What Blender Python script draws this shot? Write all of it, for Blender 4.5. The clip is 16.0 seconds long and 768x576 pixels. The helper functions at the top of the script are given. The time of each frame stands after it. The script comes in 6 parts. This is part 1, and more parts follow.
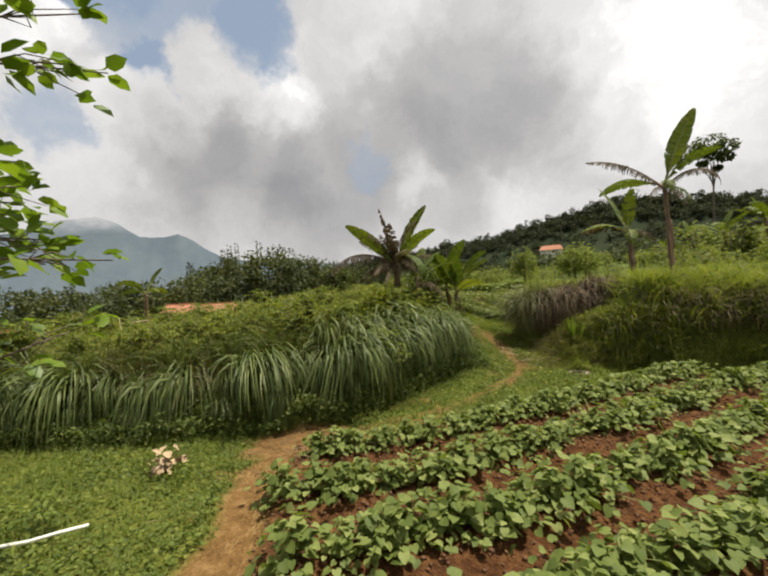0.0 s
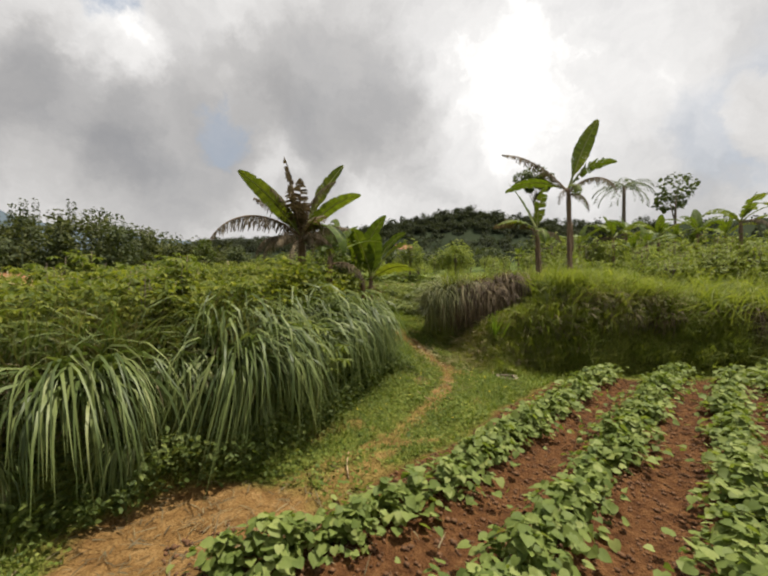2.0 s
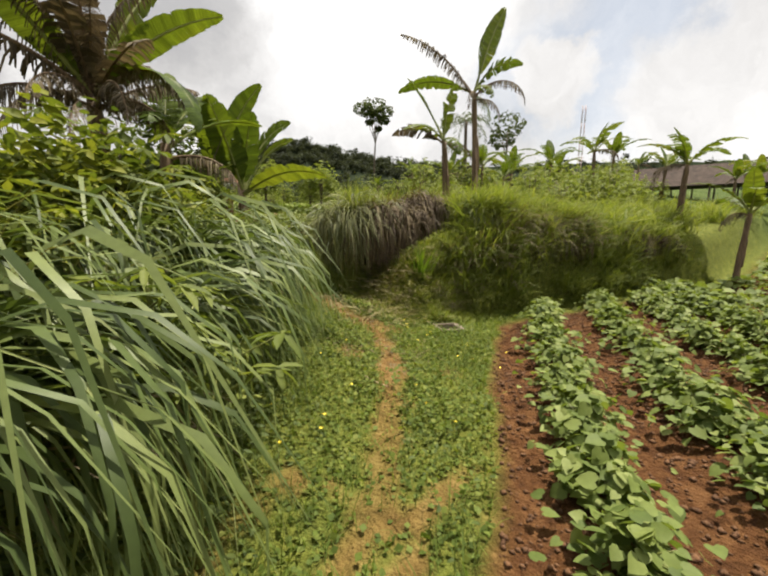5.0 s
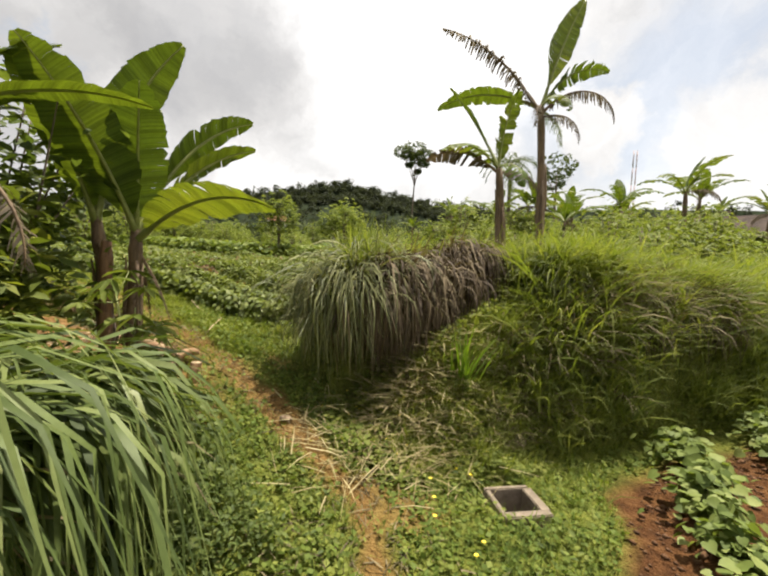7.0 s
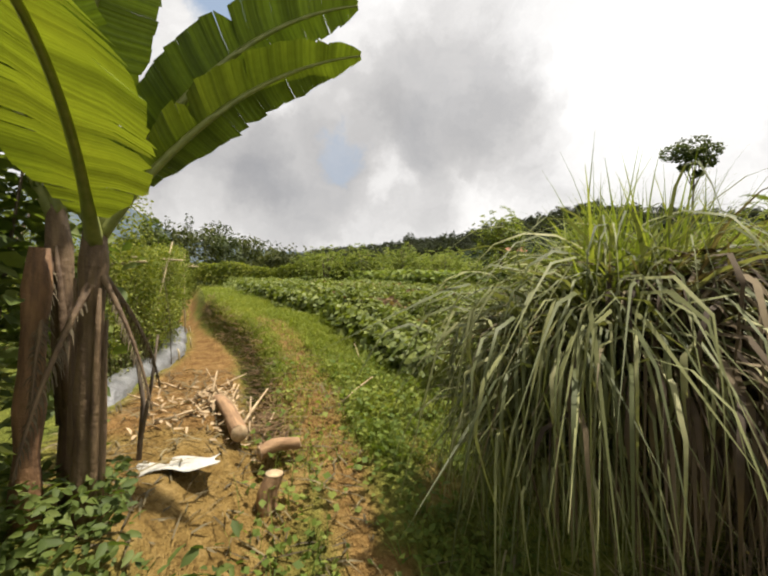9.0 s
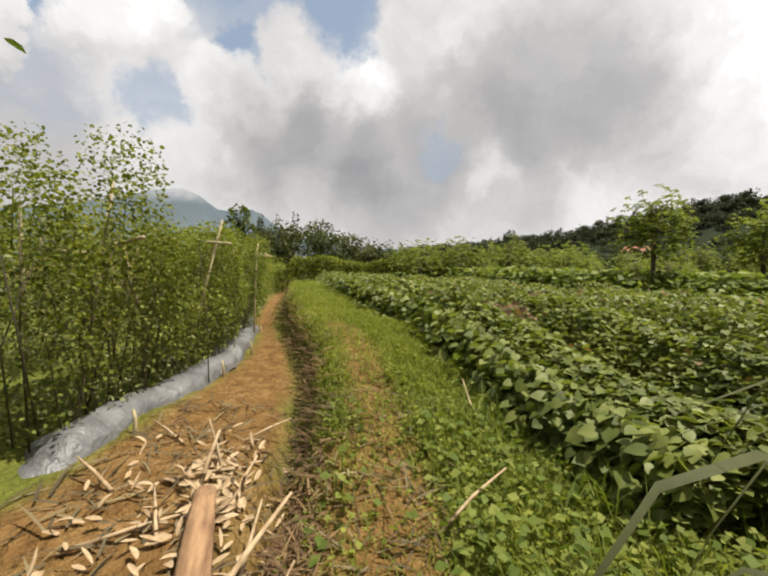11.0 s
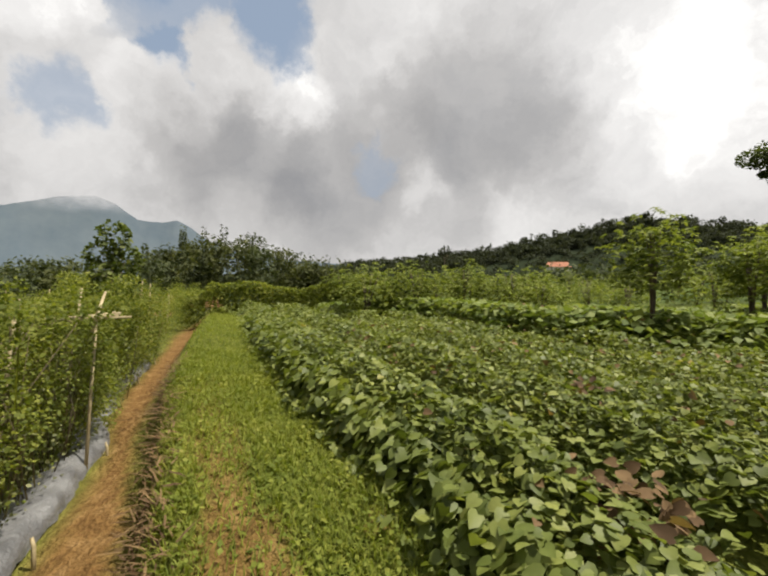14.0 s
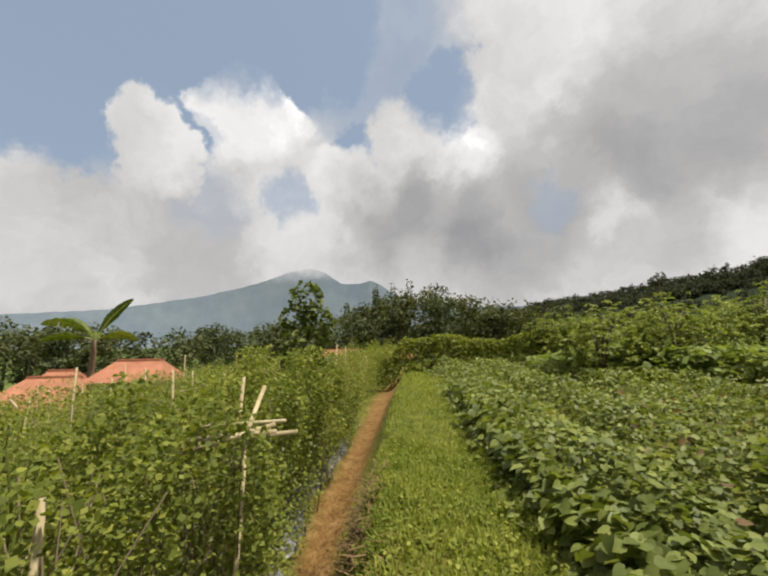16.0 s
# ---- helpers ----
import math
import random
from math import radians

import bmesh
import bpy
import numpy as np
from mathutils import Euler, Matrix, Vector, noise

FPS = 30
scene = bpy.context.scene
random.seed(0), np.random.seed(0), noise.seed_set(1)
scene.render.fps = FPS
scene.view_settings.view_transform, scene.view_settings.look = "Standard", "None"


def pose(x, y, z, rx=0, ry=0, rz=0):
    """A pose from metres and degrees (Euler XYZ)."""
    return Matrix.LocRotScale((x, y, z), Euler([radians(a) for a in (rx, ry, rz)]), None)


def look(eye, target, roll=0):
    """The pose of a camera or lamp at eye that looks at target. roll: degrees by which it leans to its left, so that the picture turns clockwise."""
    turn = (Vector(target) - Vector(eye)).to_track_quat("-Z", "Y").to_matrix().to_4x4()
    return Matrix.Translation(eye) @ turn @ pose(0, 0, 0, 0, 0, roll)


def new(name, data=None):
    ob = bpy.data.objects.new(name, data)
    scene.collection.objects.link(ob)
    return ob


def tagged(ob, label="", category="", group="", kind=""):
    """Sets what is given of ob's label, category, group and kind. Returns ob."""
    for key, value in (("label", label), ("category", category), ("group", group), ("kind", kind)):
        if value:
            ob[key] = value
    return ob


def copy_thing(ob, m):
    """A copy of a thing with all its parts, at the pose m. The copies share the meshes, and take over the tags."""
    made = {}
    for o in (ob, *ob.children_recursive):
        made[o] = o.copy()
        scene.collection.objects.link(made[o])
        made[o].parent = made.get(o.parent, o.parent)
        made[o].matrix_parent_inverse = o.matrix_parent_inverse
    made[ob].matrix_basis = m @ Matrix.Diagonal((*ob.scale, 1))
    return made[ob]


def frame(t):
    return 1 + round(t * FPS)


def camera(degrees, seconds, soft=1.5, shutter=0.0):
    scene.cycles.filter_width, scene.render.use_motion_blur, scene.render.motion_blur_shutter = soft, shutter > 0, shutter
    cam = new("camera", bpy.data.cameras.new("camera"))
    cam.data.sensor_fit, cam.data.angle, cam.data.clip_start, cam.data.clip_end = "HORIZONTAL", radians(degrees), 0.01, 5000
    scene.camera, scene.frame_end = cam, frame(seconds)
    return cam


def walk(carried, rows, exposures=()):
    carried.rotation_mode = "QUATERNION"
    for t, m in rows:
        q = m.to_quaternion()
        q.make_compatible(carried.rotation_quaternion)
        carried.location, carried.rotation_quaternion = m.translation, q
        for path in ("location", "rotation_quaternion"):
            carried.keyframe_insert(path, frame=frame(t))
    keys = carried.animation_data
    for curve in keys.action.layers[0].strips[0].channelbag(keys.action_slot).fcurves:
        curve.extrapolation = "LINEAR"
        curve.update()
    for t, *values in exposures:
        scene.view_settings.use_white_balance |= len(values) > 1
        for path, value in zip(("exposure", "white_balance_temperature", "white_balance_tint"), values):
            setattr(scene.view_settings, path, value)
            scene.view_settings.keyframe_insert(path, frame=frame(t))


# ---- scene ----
cam = camera(89.54, 16.0, soft=2.3)
PATH = [
    (0.0, pose(-0.035, -0.060, 2.105, 90.95, 2.95, -4.45)),
    (0.5, pose(-0.347, 0.648, 2.063, 89.00, 0.47, -9.33)),
    (1.0, pose(-0.576, 1.286, 1.982, 84.66, -1.84, -12.80)),
    (1.5, pose(-0.679, 1.893, 2.048, 88.67, -3.89, -17.64)),
    (2.0, pose(-0.811, 2.505, 1.974, 89.19, -1.23, -25.93)),
    (2.5, pose(-0.943, 3.094, 1.932, 85.11, 4.21, -28.97)),
    (3.0, pose(-1.005, 3.605, 1.891, 83.90, 2.63, -35.37)),
    (3.2, pose(-1.031, 3.821, 1.897, 82.57, 0.78, -35.63)),
    (5.3, pose(0.276, 5.860, 1.649, 80.99, -0.09, -50.57)),
    (5.5, pose(0.562, 6.038, 1.723, 81.64, 0.33, -50.71)),
    (6.0, pose(1.205, 6.457, 1.793, 79.55, 3.22, -50.75)),
    (6.5, pose(1.736, 6.901, 1.867, 82.99, -2.63, -49.52)),
    (7.0, pose(2.157, 7.296, 1.951, 86.12, -2.53, -44.12)),
    (7.5, pose(2.637, 7.777, 1.927, 87.94, -3.92, -37.30)),
    (8.0, pose(2.969, 8.194, 1.952, 87.06, -1.27, -32.85)),
    (8.5, pose(3.388, 8.639, 1.960, 87.86, -3.98, -18.92)),
    (9.0, pose(3.702, 9.128, 1.880, 89.97, -0.86, -9.77)),
    (9.2, pose(3.833, 9.291, 1.869, 88.04, 3.13, -5.39)),
    (11.3, pose(3.695, 10.905, 1.895, 89.26, -3.08, 4.59)),
    (11.5, pose(3.645, 10.993, 1.957, 88.00, -1.86, 1.02)),
    (12.0, pose(3.670, 11.324, 2.134, 89.85, 0.40, -2.08)),
    (12.5, pose(3.646, 11.711, 2.220, 91.03, -0.02, -3.70)),
    (13.0, pose(3.665, 12.096, 2.235, 93.91, -1.20, -5.99)),
    (13.5, pose(3.619, 12.536, 2.320, 93.98, -0.62, -4.35)),
    (14.0, pose(3.487, 12.975, 2.445, 91.64, -1.96, -5.09)),
    (14.5, pose(3.419, 13.447, 2.507, 93.90, 2.74, 3.52)),
    (15.0, pose(3.159, 14.023, 2.581, 96.82, 1.27, 15.93)),
    (15.5, pose(2.936, 14.431, 2.642, 97.49, 4.66, 19.54)),
    (16.0, pose(2.760, 14.802, 2.651, 98.14, 0.67, 21.54)),
]
walk(cam, PATH, exposures=[(0.0, 0.46), (3.0, 0.57), (5.5, 0.87), (7.0, 0.97), (8.0, 0.94), (9.0, 0.78), (11.5, 0.54), (13.5, 0.44), (16.0, 0.44)])

# ---- sky, sun, exposure ----
SUN_AZ, SUN_EL = 98.0, 71.0          # degrees: clockwise from +y, above the horizon


def direction(az, el):
    """Unit vector; az in degrees counted to the left of +y."""
    a, e = radians(az), radians(el)
    return (-math.sin(a) * math.cos(e), math.cos(a) * math.cos(e), math.sin(e))


def build_world():
    world = bpy.data.worlds.new("world")
    scene.world = world
    world.use_nodes = True
    nt = world.node_tree
    nt.nodes.clear()
    N, L = nt.nodes.new, nt.links.new

    def math_node(op, a, b=None, c=None, clamp=False):
        n = N("ShaderNodeMath")
        n.operation, n.use_clamp = op, clamp
        for i, v in enumerate((a, b, c)):
            if v is None:
                continue
            if isinstance(v, (int, float)):
                n.inputs[i].default_value = v
            else:
                L(v, n.inputs[i])
        return n.outputs[0]

    tc = N("ShaderNodeTexCoord")
    warp = N("ShaderNodeTexNoise")
    warp.inputs["Scale"].default_value, warp.inputs["Detail"].default_value = 5.5, 7.0
    warp.inputs["Roughness"].default_value = 0.62
    L(tc.outputs["Generated"], warp.inputs["Vector"])
    off = N("ShaderNodeVectorMath")
    off.operation = "SUBTRACT"
    L(warp.outputs["Color"], off.inputs[0])
    off.inputs[1].default_value = (0.5, 0.5, 0.5)
    sc = N("ShaderNodeVectorMath")
    sc.operation = "SCALE"
    L(off.outputs[0], sc.inputs[0])
    sc.inputs[3].default_value = 0.26
    add = N("ShaderNodeVectorMath")
    add.operation = "ADD"
    L(tc.outputs["Generated"], add.inputs[0])
    L(sc.outputs[0], add.inputs[1])
    nrm = N("ShaderNodeVectorMath")
    nrm.operation = "NORMALIZE"
    L(add.outputs[0], nrm.inputs[0])
    warped = nrm.outputs[0]

    def blob(az, el, r, soft=1.0):
        d = N("ShaderNodeVectorMath")
        d.operation = "DOT_PRODUCT"
        L(warped, d.inputs[0])
        d.inputs[1].default_value = direction(az, el)
        m = N("ShaderNodeMapRange")
        m.interpolation_type = "SMOOTHSTEP"
        L(d.outputs["Value"], m.inputs["Value"])
        m.inputs["From Min"].default_value = math.cos(radians(r * (1 + 0.45 * soft)))
        m.inputs["From Max"].default_value = math.cos(radians(r * (1 - 0.45 * soft)))
        return m.outputs["Result"]

    def total(blobs):
        out = None
        for w, *b in blobs:
            v = math_node("MULTIPLY", blob(*b), w)
            out = v if out is None else math_node("ADD", out, v)
        return out

    billow = N("ShaderNodeTexNoise")
    billow.inputs["Scale"].default_value, billow.inputs["Detail"].default_value = 3.2, 8.0
    billow.inputs["Roughness"].default_value = 0.6
    L(warped, billow.inputs["Vector"])
    # openings of blue sky, and the heaps of cloud inside them
    holes = total([(1.0, 60, 38, 15), (1.0, 42, 43, 10), (0.7, 47, 28, 1.8), (0.85, 12, 34, 4.5), (0.75, 26, 42, 12), (0.7, 26, 28.5, 3.0),
                   (0.65, 36, 20.5, 3.5), (0.35, 46, 19, 4.0), (0.5, -2.5, 19.0, 2.6), (0.5, -80, 19, 10), (0.3, -66, 17, 5),
                   (0.8, 78, 25, 14)])
    heaps = total([(1.0, 41.5, 31, 6.0, 0.35), (1.0, 53, 24.3, 5.2, 0.4), (0.9, 63, 12, 8.0, 0.6), (0.8, 27, 22, 6.0, 0.6),
                   (0.7, 19, 31, 4.0), (0.7, -72, 18, 4.0), (0.6, -88, 13, 7.0)])
    cover = math_node("SUBTRACT", math_node("ADD", 0.78, math_node("MULTIPLY", billow.outputs["Fac"], 0.5)), holes)
    cover = math_node("ADD", cover, heaps)
    mask = N("ShaderNodeMapRange")
    mask.interpolation_type = "SMOOTHSTEP"
    L(cover, mask.inputs["Value"])
    mask.inputs["From Min"].default_value, mask.inputs["From Max"].default_value = -0.02, 1.10
    # grey undersides and bright cloud
    dark = total([(0.28, -18, 27, 9.0, 1.2), (0.12, -13, 17, 8.0), (0.17, 15, 17.0, 8.0), (0.17, 3, 15.5, 8.0), (0.18, 23, 19, 7.0),
                  (0.20, -4, 23, 6.0), (0.16, -27, 20, 6.0), (0.12, 12, 10, 14.0), (0.15, 55, 12, 14.0)])
    # first patch lies mostly above the view, added to give fill light
    light = total([(0.7, -40, 68, 20.0), (0.15, -36, 40, 22.0, 1.0), (0.14, -50, 24, 14.0), (0.09, -9, 16.0, 2.5), (0.15, 26, 24, 5.0), (0.18, 10, 26, 4.0),
                   (0.25, 41, 33, 6.0), (0.2, 54, 26, 6.0)])
    bright = math_node("ADD", math_node("SUBTRACT", math_node("MULTIPLY_ADD", billow.outputs["Fac"], 0.9, 0.20), dark), light)
    ramp = N("ShaderNodeValToRGB")
    els = ramp.color_ramp.elements
    els[0].position, els[0].color = 0.05, (0.38, 0.375, 0.38, 1)
    els[1].position, els[1].color = 1.0, (1.5, 1.48, 1.44, 1)
    mid = els.new(0.50)
    mid.color = (0.65, 0.635, 0.625, 1)
    upper = els.new(0.86)
    upper.color = (1.06, 1.04, 1.02, 1)
    L(bright, ramp.inputs["Fac"])
    sky = N("ShaderNodeTexSky")
    sky.sky_type, sky.sun_disc = "NISHITA", False
    sky.sun_elevation, sky.sun_rotation = radians(SUN_EL), radians(SUN_AZ)
    sky.air_density, sky.dust_density, sky.ozone_density = 1.0, 2.5, 1.0
    blue = N("ShaderNodeVectorMath")
    blue.operation = "SCALE"
    L(sky.outputs[0], blue.inputs[0])
    blue.inputs[3].default_value = 0.05
    veil = N("ShaderNodeVectorMath")
    veil.operation = "ADD"
    L(blue.outputs[0], veil.inputs[0])
    veil.inputs[1].default_value = (0.30, 0.365, 0.45)
    mix = N("ShaderNodeMix")
    mix.data_type = "RGBA"
    L(mask.outputs["Result"], mix.inputs[0])
    L(veil.outputs[0], mix.inputs[6])
    L(ramp.outputs["Color"], mix.inputs[7])
    bg = N("ShaderNodeBackground")
    bg.inputs["Strength"].default_value = 0.62
    L(mix.outputs[2], bg.inputs["Color"])
    out = N("ShaderNodeOutputWorld")
    L(bg.outputs[0], out.inputs["Surface"])


build_world()
sun = new("sun", bpy.data.lights.new("sun", "SUN"))
sun.data.energy, sun.data.angle, sun.data.color = 5.0, radians(1.2), (1.0, 0.93, 0.80)
sun.matrix_world = look(direction(-SUN_AZ, SUN_EL), (0, 0, 0))

# ---- materials ----


def shader(name):
    m = bpy.data.materials.new(name)
    m.use_nodes = True
    nt = m.node_tree
    return m, nt, nt.nodes["Principled BSDF"], nt.nodes["Material Output"]


def tex(nt, kind, scale, detail=4.0, rough=0.55, coords="Object"):
    n = nt.nodes.new(kind)
    n.inputs["Scale"].default_value = scale
    if "Detail" in n.inputs:
        n.inputs["Detail"].default_value, n.inputs["Roughness"].default_value = detail, rough
    c = nt.nodes.new("ShaderNodeTexCoord")
    nt.links.new(c.outputs[coords], n.inputs["Vector"])
    return n


def ramp_of(nt, fac, stops):
    r = nt.nodes.new("ShaderNodeValToRGB")
    els = r.color_ramp.elements
    while len(els) < len(stops):
        els.new(0.5)
    for e, (p, c) in zip(els, stops):
        e.position, e.color = p, (*c, 1)
    nt.links.new(fac, r.inputs["Fac"])
    return r.outputs["Color"]


def mix_color(nt, fac, a, b, mode="MIX"):
    n = nt.nodes.new("ShaderNodeMix")
    n.data_type, n.blend_type = "RGBA", mode
    for i, v in ((0, fac), (6, a), (7, b)):
        if isinstance(v, (int, float)):
            n.inputs[i].default_value = v
        elif isinstance(v, tuple):
            n.inputs[i].default_value = (*v, 1)
        else:
            nt.links.new(v, n.inputs[i])
    return n.outputs[2]


def bump(nt, bsdf, height, strength, distance):
    b = nt.nodes.new("ShaderNodeBump")
    b.inputs["Strength"].default_value, b.inputs["Distance"].default_value = strength, distance
    nt.links.new(height, b.inputs["Height"])
    nt.links.new(b.outputs[0], bsdf.inputs["Normal"])


def leaf_material(name, stops, trans=0.35, rough=0.5, per="island", patch=0.35, tint=(1.25, 1.3, 0.55), spec=0.35, veins=False):
    """Leaf: colour differs from leaf to leaf and in wide patches, and light shines through."""
    m, nt, p, out = shader(name)
    if per == "island":
        rnd = nt.nodes.new("ShaderNodeNewGeometry").outputs["Random Per Island"]
    else:
        rnd = nt.nodes.new("ShaderNodeObjectInfo").outputs["Random"]
    n = tex(nt, "ShaderNodeTexNoise", 1.1, 3.0)
    k = nt.nodes.new("ShaderNodeMapRange")
    nt.links.new(n.outputs["Fac"], k.inputs["Value"])
    k.inputs["From Min"].default_value, k.inputs["From Max"].default_value = 0.3, 0.7
    mixed = nt.nodes.new("ShaderNodeMix")
    mixed.inputs[0].default_value = patch
    nt.links.new(rnd, mixed.inputs[2])
    nt.links.new(k.outputs["Result"], mixed.inputs[3])
    col = ramp_of(nt, mixed.outputs[0], stops)
    fine = tex(nt, "ShaderNodeTexNoise", 38.0, 2.0)
    col = mix_color(nt, 0.35, col, ramp_of(nt, fine.outputs["Fac"], ((0.3, (0.55, 0.55, 0.5)), (0.7, (1.0, 1.0, 1.0)))), "MULTIPLY")
    if veins:
        at_ = nt.nodes.new("ShaderNodeAttribute")
        at_.attribute_name = "vein"
        for scale, lo, amount in ((75.0, 0.62, 0.6), (11.0, 0.55, 0.8)):
            line = nt.nodes.new("ShaderNodeTexNoise")
            line.noise_dimensions = "1D"
            line.inputs["Scale"].default_value, line.inputs["Detail"].default_value = scale, 2.0
            nt.links.new(at_.outputs["Fac"], line.inputs["W"])
            col = mix_color(nt, amount, col, ramp_of(nt, line.outputs["Fac"], ((0.35, (lo, lo, lo)), (0.65, (1.15, 1.15, 1.05)))), "MULTIPLY")
            if scale > 50:
                bump(nt, p, line.outputs["Fac"], 0.6, 0.01)
    nt.links.new(col, p.inputs["Base Color"])
    p.inputs["Roughness"].default_value = rough
    p.inputs["Specular IOR Level"].default_value = spec
    t = nt.nodes.new("ShaderNodeBsdfTranslucent")
    nt.links.new(mix_color(nt, 1.0, col, tint, "MULTIPLY"), t.inputs["Color"])
    mx = nt.nodes.new("ShaderNodeMixShader")
    mx.inputs[0].default_value = trans
    nt.links.new(p.outputs[0], mx.inputs[1])
    nt.links.new(t.outputs[0], mx.inputs[2])
    nt.links.new(mx.outputs[0], out.inputs["Surface"])
    return m


def plain_material(name, a, b, scale=6.0, rough=0.8, bump_d=0.01, metal=0.0, stretch=None, detail=6.0):
    """Two-tone weathered surface with fine relief."""
    m, nt, p, out = shader(name)
    n = tex(nt, "ShaderNodeTexNoise", scale, detail, 0.65)
    if stretch:
        mp = nt.nodes.new("ShaderNodeMapping")
        mp.inputs["Scale"].default_value = stretch
        src = n.inputs["Vector"].links[0].from_socket
        nt.links.new(src, mp.inputs["Vector"])
        nt.links.new(mp.outputs[0], n.inputs["Vector"])
    col = ramp_of(nt, n.outputs["Fac"], ((0.3, a), (0.7, b)))
    nt.links.new(col, p.inputs["Base Color"])
    p.inputs["Roughness"].default_value, p.inputs["Metallic"].default_value = rough, metal
    if bump_d:
        f = tex(nt, "ShaderNodeTexNoise", scale * 6, 4.0)
        bump(nt, p, f.outputs["Fac"], 0.6, bump_d)
    return m


def ground_material():
    """Red tilled soil, tan trodden path and mossy turf, by the masks laid on the ground."""
    m, nt, p, out = shader("earth")

    def mask(name):
        a = nt.nodes.new("ShaderNodeAttribute")
        a.attribute_name = name
        return a.outputs["Fac"]

    clod = tex(nt, "ShaderNodeTexNoise", 7.0, 8.0, 0.7)
    wide = tex(nt, "ShaderNodeTexNoise", 0.9, 4.0)
    crumb = tex(nt, "ShaderNodeTexVoronoi", 22.0)
    turf = ramp_of(nt, clod.outputs["Fac"], ((0.3, (0.055, 0.07, 0.016)), (0.55, (0.13, 0.145, 0.028)), (0.75, (0.24, 0.20, 0.06))))
    turf = mix_color(nt, wide.outputs["Fac"], turf, ramp_of(nt, clod.outputs["Fac"], ((0.3, (0.08, 0.09, 0.018)), (0.7, (0.19, 0.21, 0.034)))))
    soil = ramp_of(nt, clod.outputs["Fac"], ((0.28, (0.036, 0.015, 0.007)), (0.5, (0.098, 0.043, 0.016)), (0.72, (0.19, 0.094, 0.038))))
    trod = ramp_of(nt, clod.outputs["Fac"], ((0.25, (0.095, 0.048, 0.016)), (0.5, (0.205, 0.115, 0.040)), (0.75, (0.34, 0.215, 0.092))))
    col = mix_color(nt, mask("soil"), turf, soil)
    col = mix_color(nt, mask("trod"), col, trod)
    far = ramp_of(nt, tex(nt, "ShaderNodeTexNoise", 0.12, 5.0).outputs["Fac"], ((0.35, (0.035, 0.055, 0.014)), (0.65, (0.10, 0.135, 0.03))))
    col = mix_color(nt, mask("far"), col, far)
    nt.links.new(col, p.inputs["Base Color"])
    p.inputs["Roughness"].default_value = 0.95
    p.inputs["Specular IOR Level"].default_value = 0.1
    h = nt.nodes.new("ShaderNodeMath")
    h.operation = "ADD"
    nt.links.new(clod.outputs["Fac"], h.inputs[0])
    nt.links.new(crumb.outputs["Distance"], h.inputs[1])
    bump(nt, p, h.outputs[0], 0.9, 0.035)
    return m


EARTH = ground_material()
REED = leaf_material("reed_blade", ((0.0, (0.038, 0.058, 0.016)), (0.45, (0.098, 0.132, 0.035)), (0.8, (0.185, 0.218, 0.070)), (1.0, (0.33, 0.335, 0.16))), trans=0.3, rough=0.5, patch=0.25, spec=0.3)
STRAW = leaf_material("dead_reed", ((0.0, (0.055, 0.042, 0.024)), (0.5, (0.14, 0.11, 0.06)), (1.0, (0.30, 0.245, 0.135))), trans=0.25, rough=0.8)
DRYGRASS = leaf_material("dry_upright_grass", ((0.0, (0.055, 0.050, 0.020)), (0.5, (0.155, 0.140, 0.055)), (1.0, (0.31, 0.27, 0.12))), trans=0.3, rough=0.75, spec=0.2)
FADED = leaf_material("faded_reed", ((0.0, (0.050, 0.060, 0.024)), (0.45, (0.125, 0.135, 0.052)), (0.8, (0.26, 0.26, 0.11)), (1.0, (0.46, 0.43, 0.24))), trans=0.25, rough=0.6, patch=0.25, spec=0.3)
TURF = leaf_material("turf_leaf", ((0.0, (0.060, 0.095, 0.016)), (0.5, (0.135, 0.180, 0.032)), (1.0, (0.27, 0.285, 0.065))), trans=0.38, rough=0.65, spec=0.2)
VERGE = leaf_material("verge_grass", ((0.0, (0.10, 0.135, 0.020)), (0.5, (0.19, 0.225, 0.034)), (1.0, (0.33, 0.33, 0.065))), trans=0.4, rough=0.65, spec=0.2)
LUSH = leaf_material("lush_grass", ((0.0, (0.088, 0.120, 0.022)), (0.5, (0.175, 0.208, 0.038)), (1.0, (0.33, 0.335, 0.085))), trans=0.44, rough=0.6, spec=0.25)
HERB = leaf_material("herb_leaf", ((0.0, (0.045, 0.068, 0.016)), (0.5, (0.095, 0.130, 0.030)), (1.0, (0.19, 0.22, 0.055))), trans=0.38, rough=0.6, spec=0.25)
SCRUB = leaf_material("scrub_leaf", ((0.0, (0.055, 0.078, 0.015)), (0.5, (0.128, 0.155, 0.028)), (1.0, (0.29, 0.29, 0.045))), trans=0.4, rough=0.65, spec=0.2)
BEAN = leaf_material("bean_leaf", ((0.0, (0.075, 0.112, 0.024)), (0.5, (0.165, 0.208, 0.050)), (1.0, (0.31, 0.34, 0.11))), trans=0.35, rough=0.6, spec=0.22)
POTATO = leaf_material("sweet_potato_leaf", ((0.0, (0.058, 0.080, 0.017)), (0.5, (0.150, 0.182, 0.040)), (0.92, (0.275, 0.295, 0.080)), (1.0, (0.36, 0.27, 0.08))), trans=0.34, rough=0.52, spec=0.28)
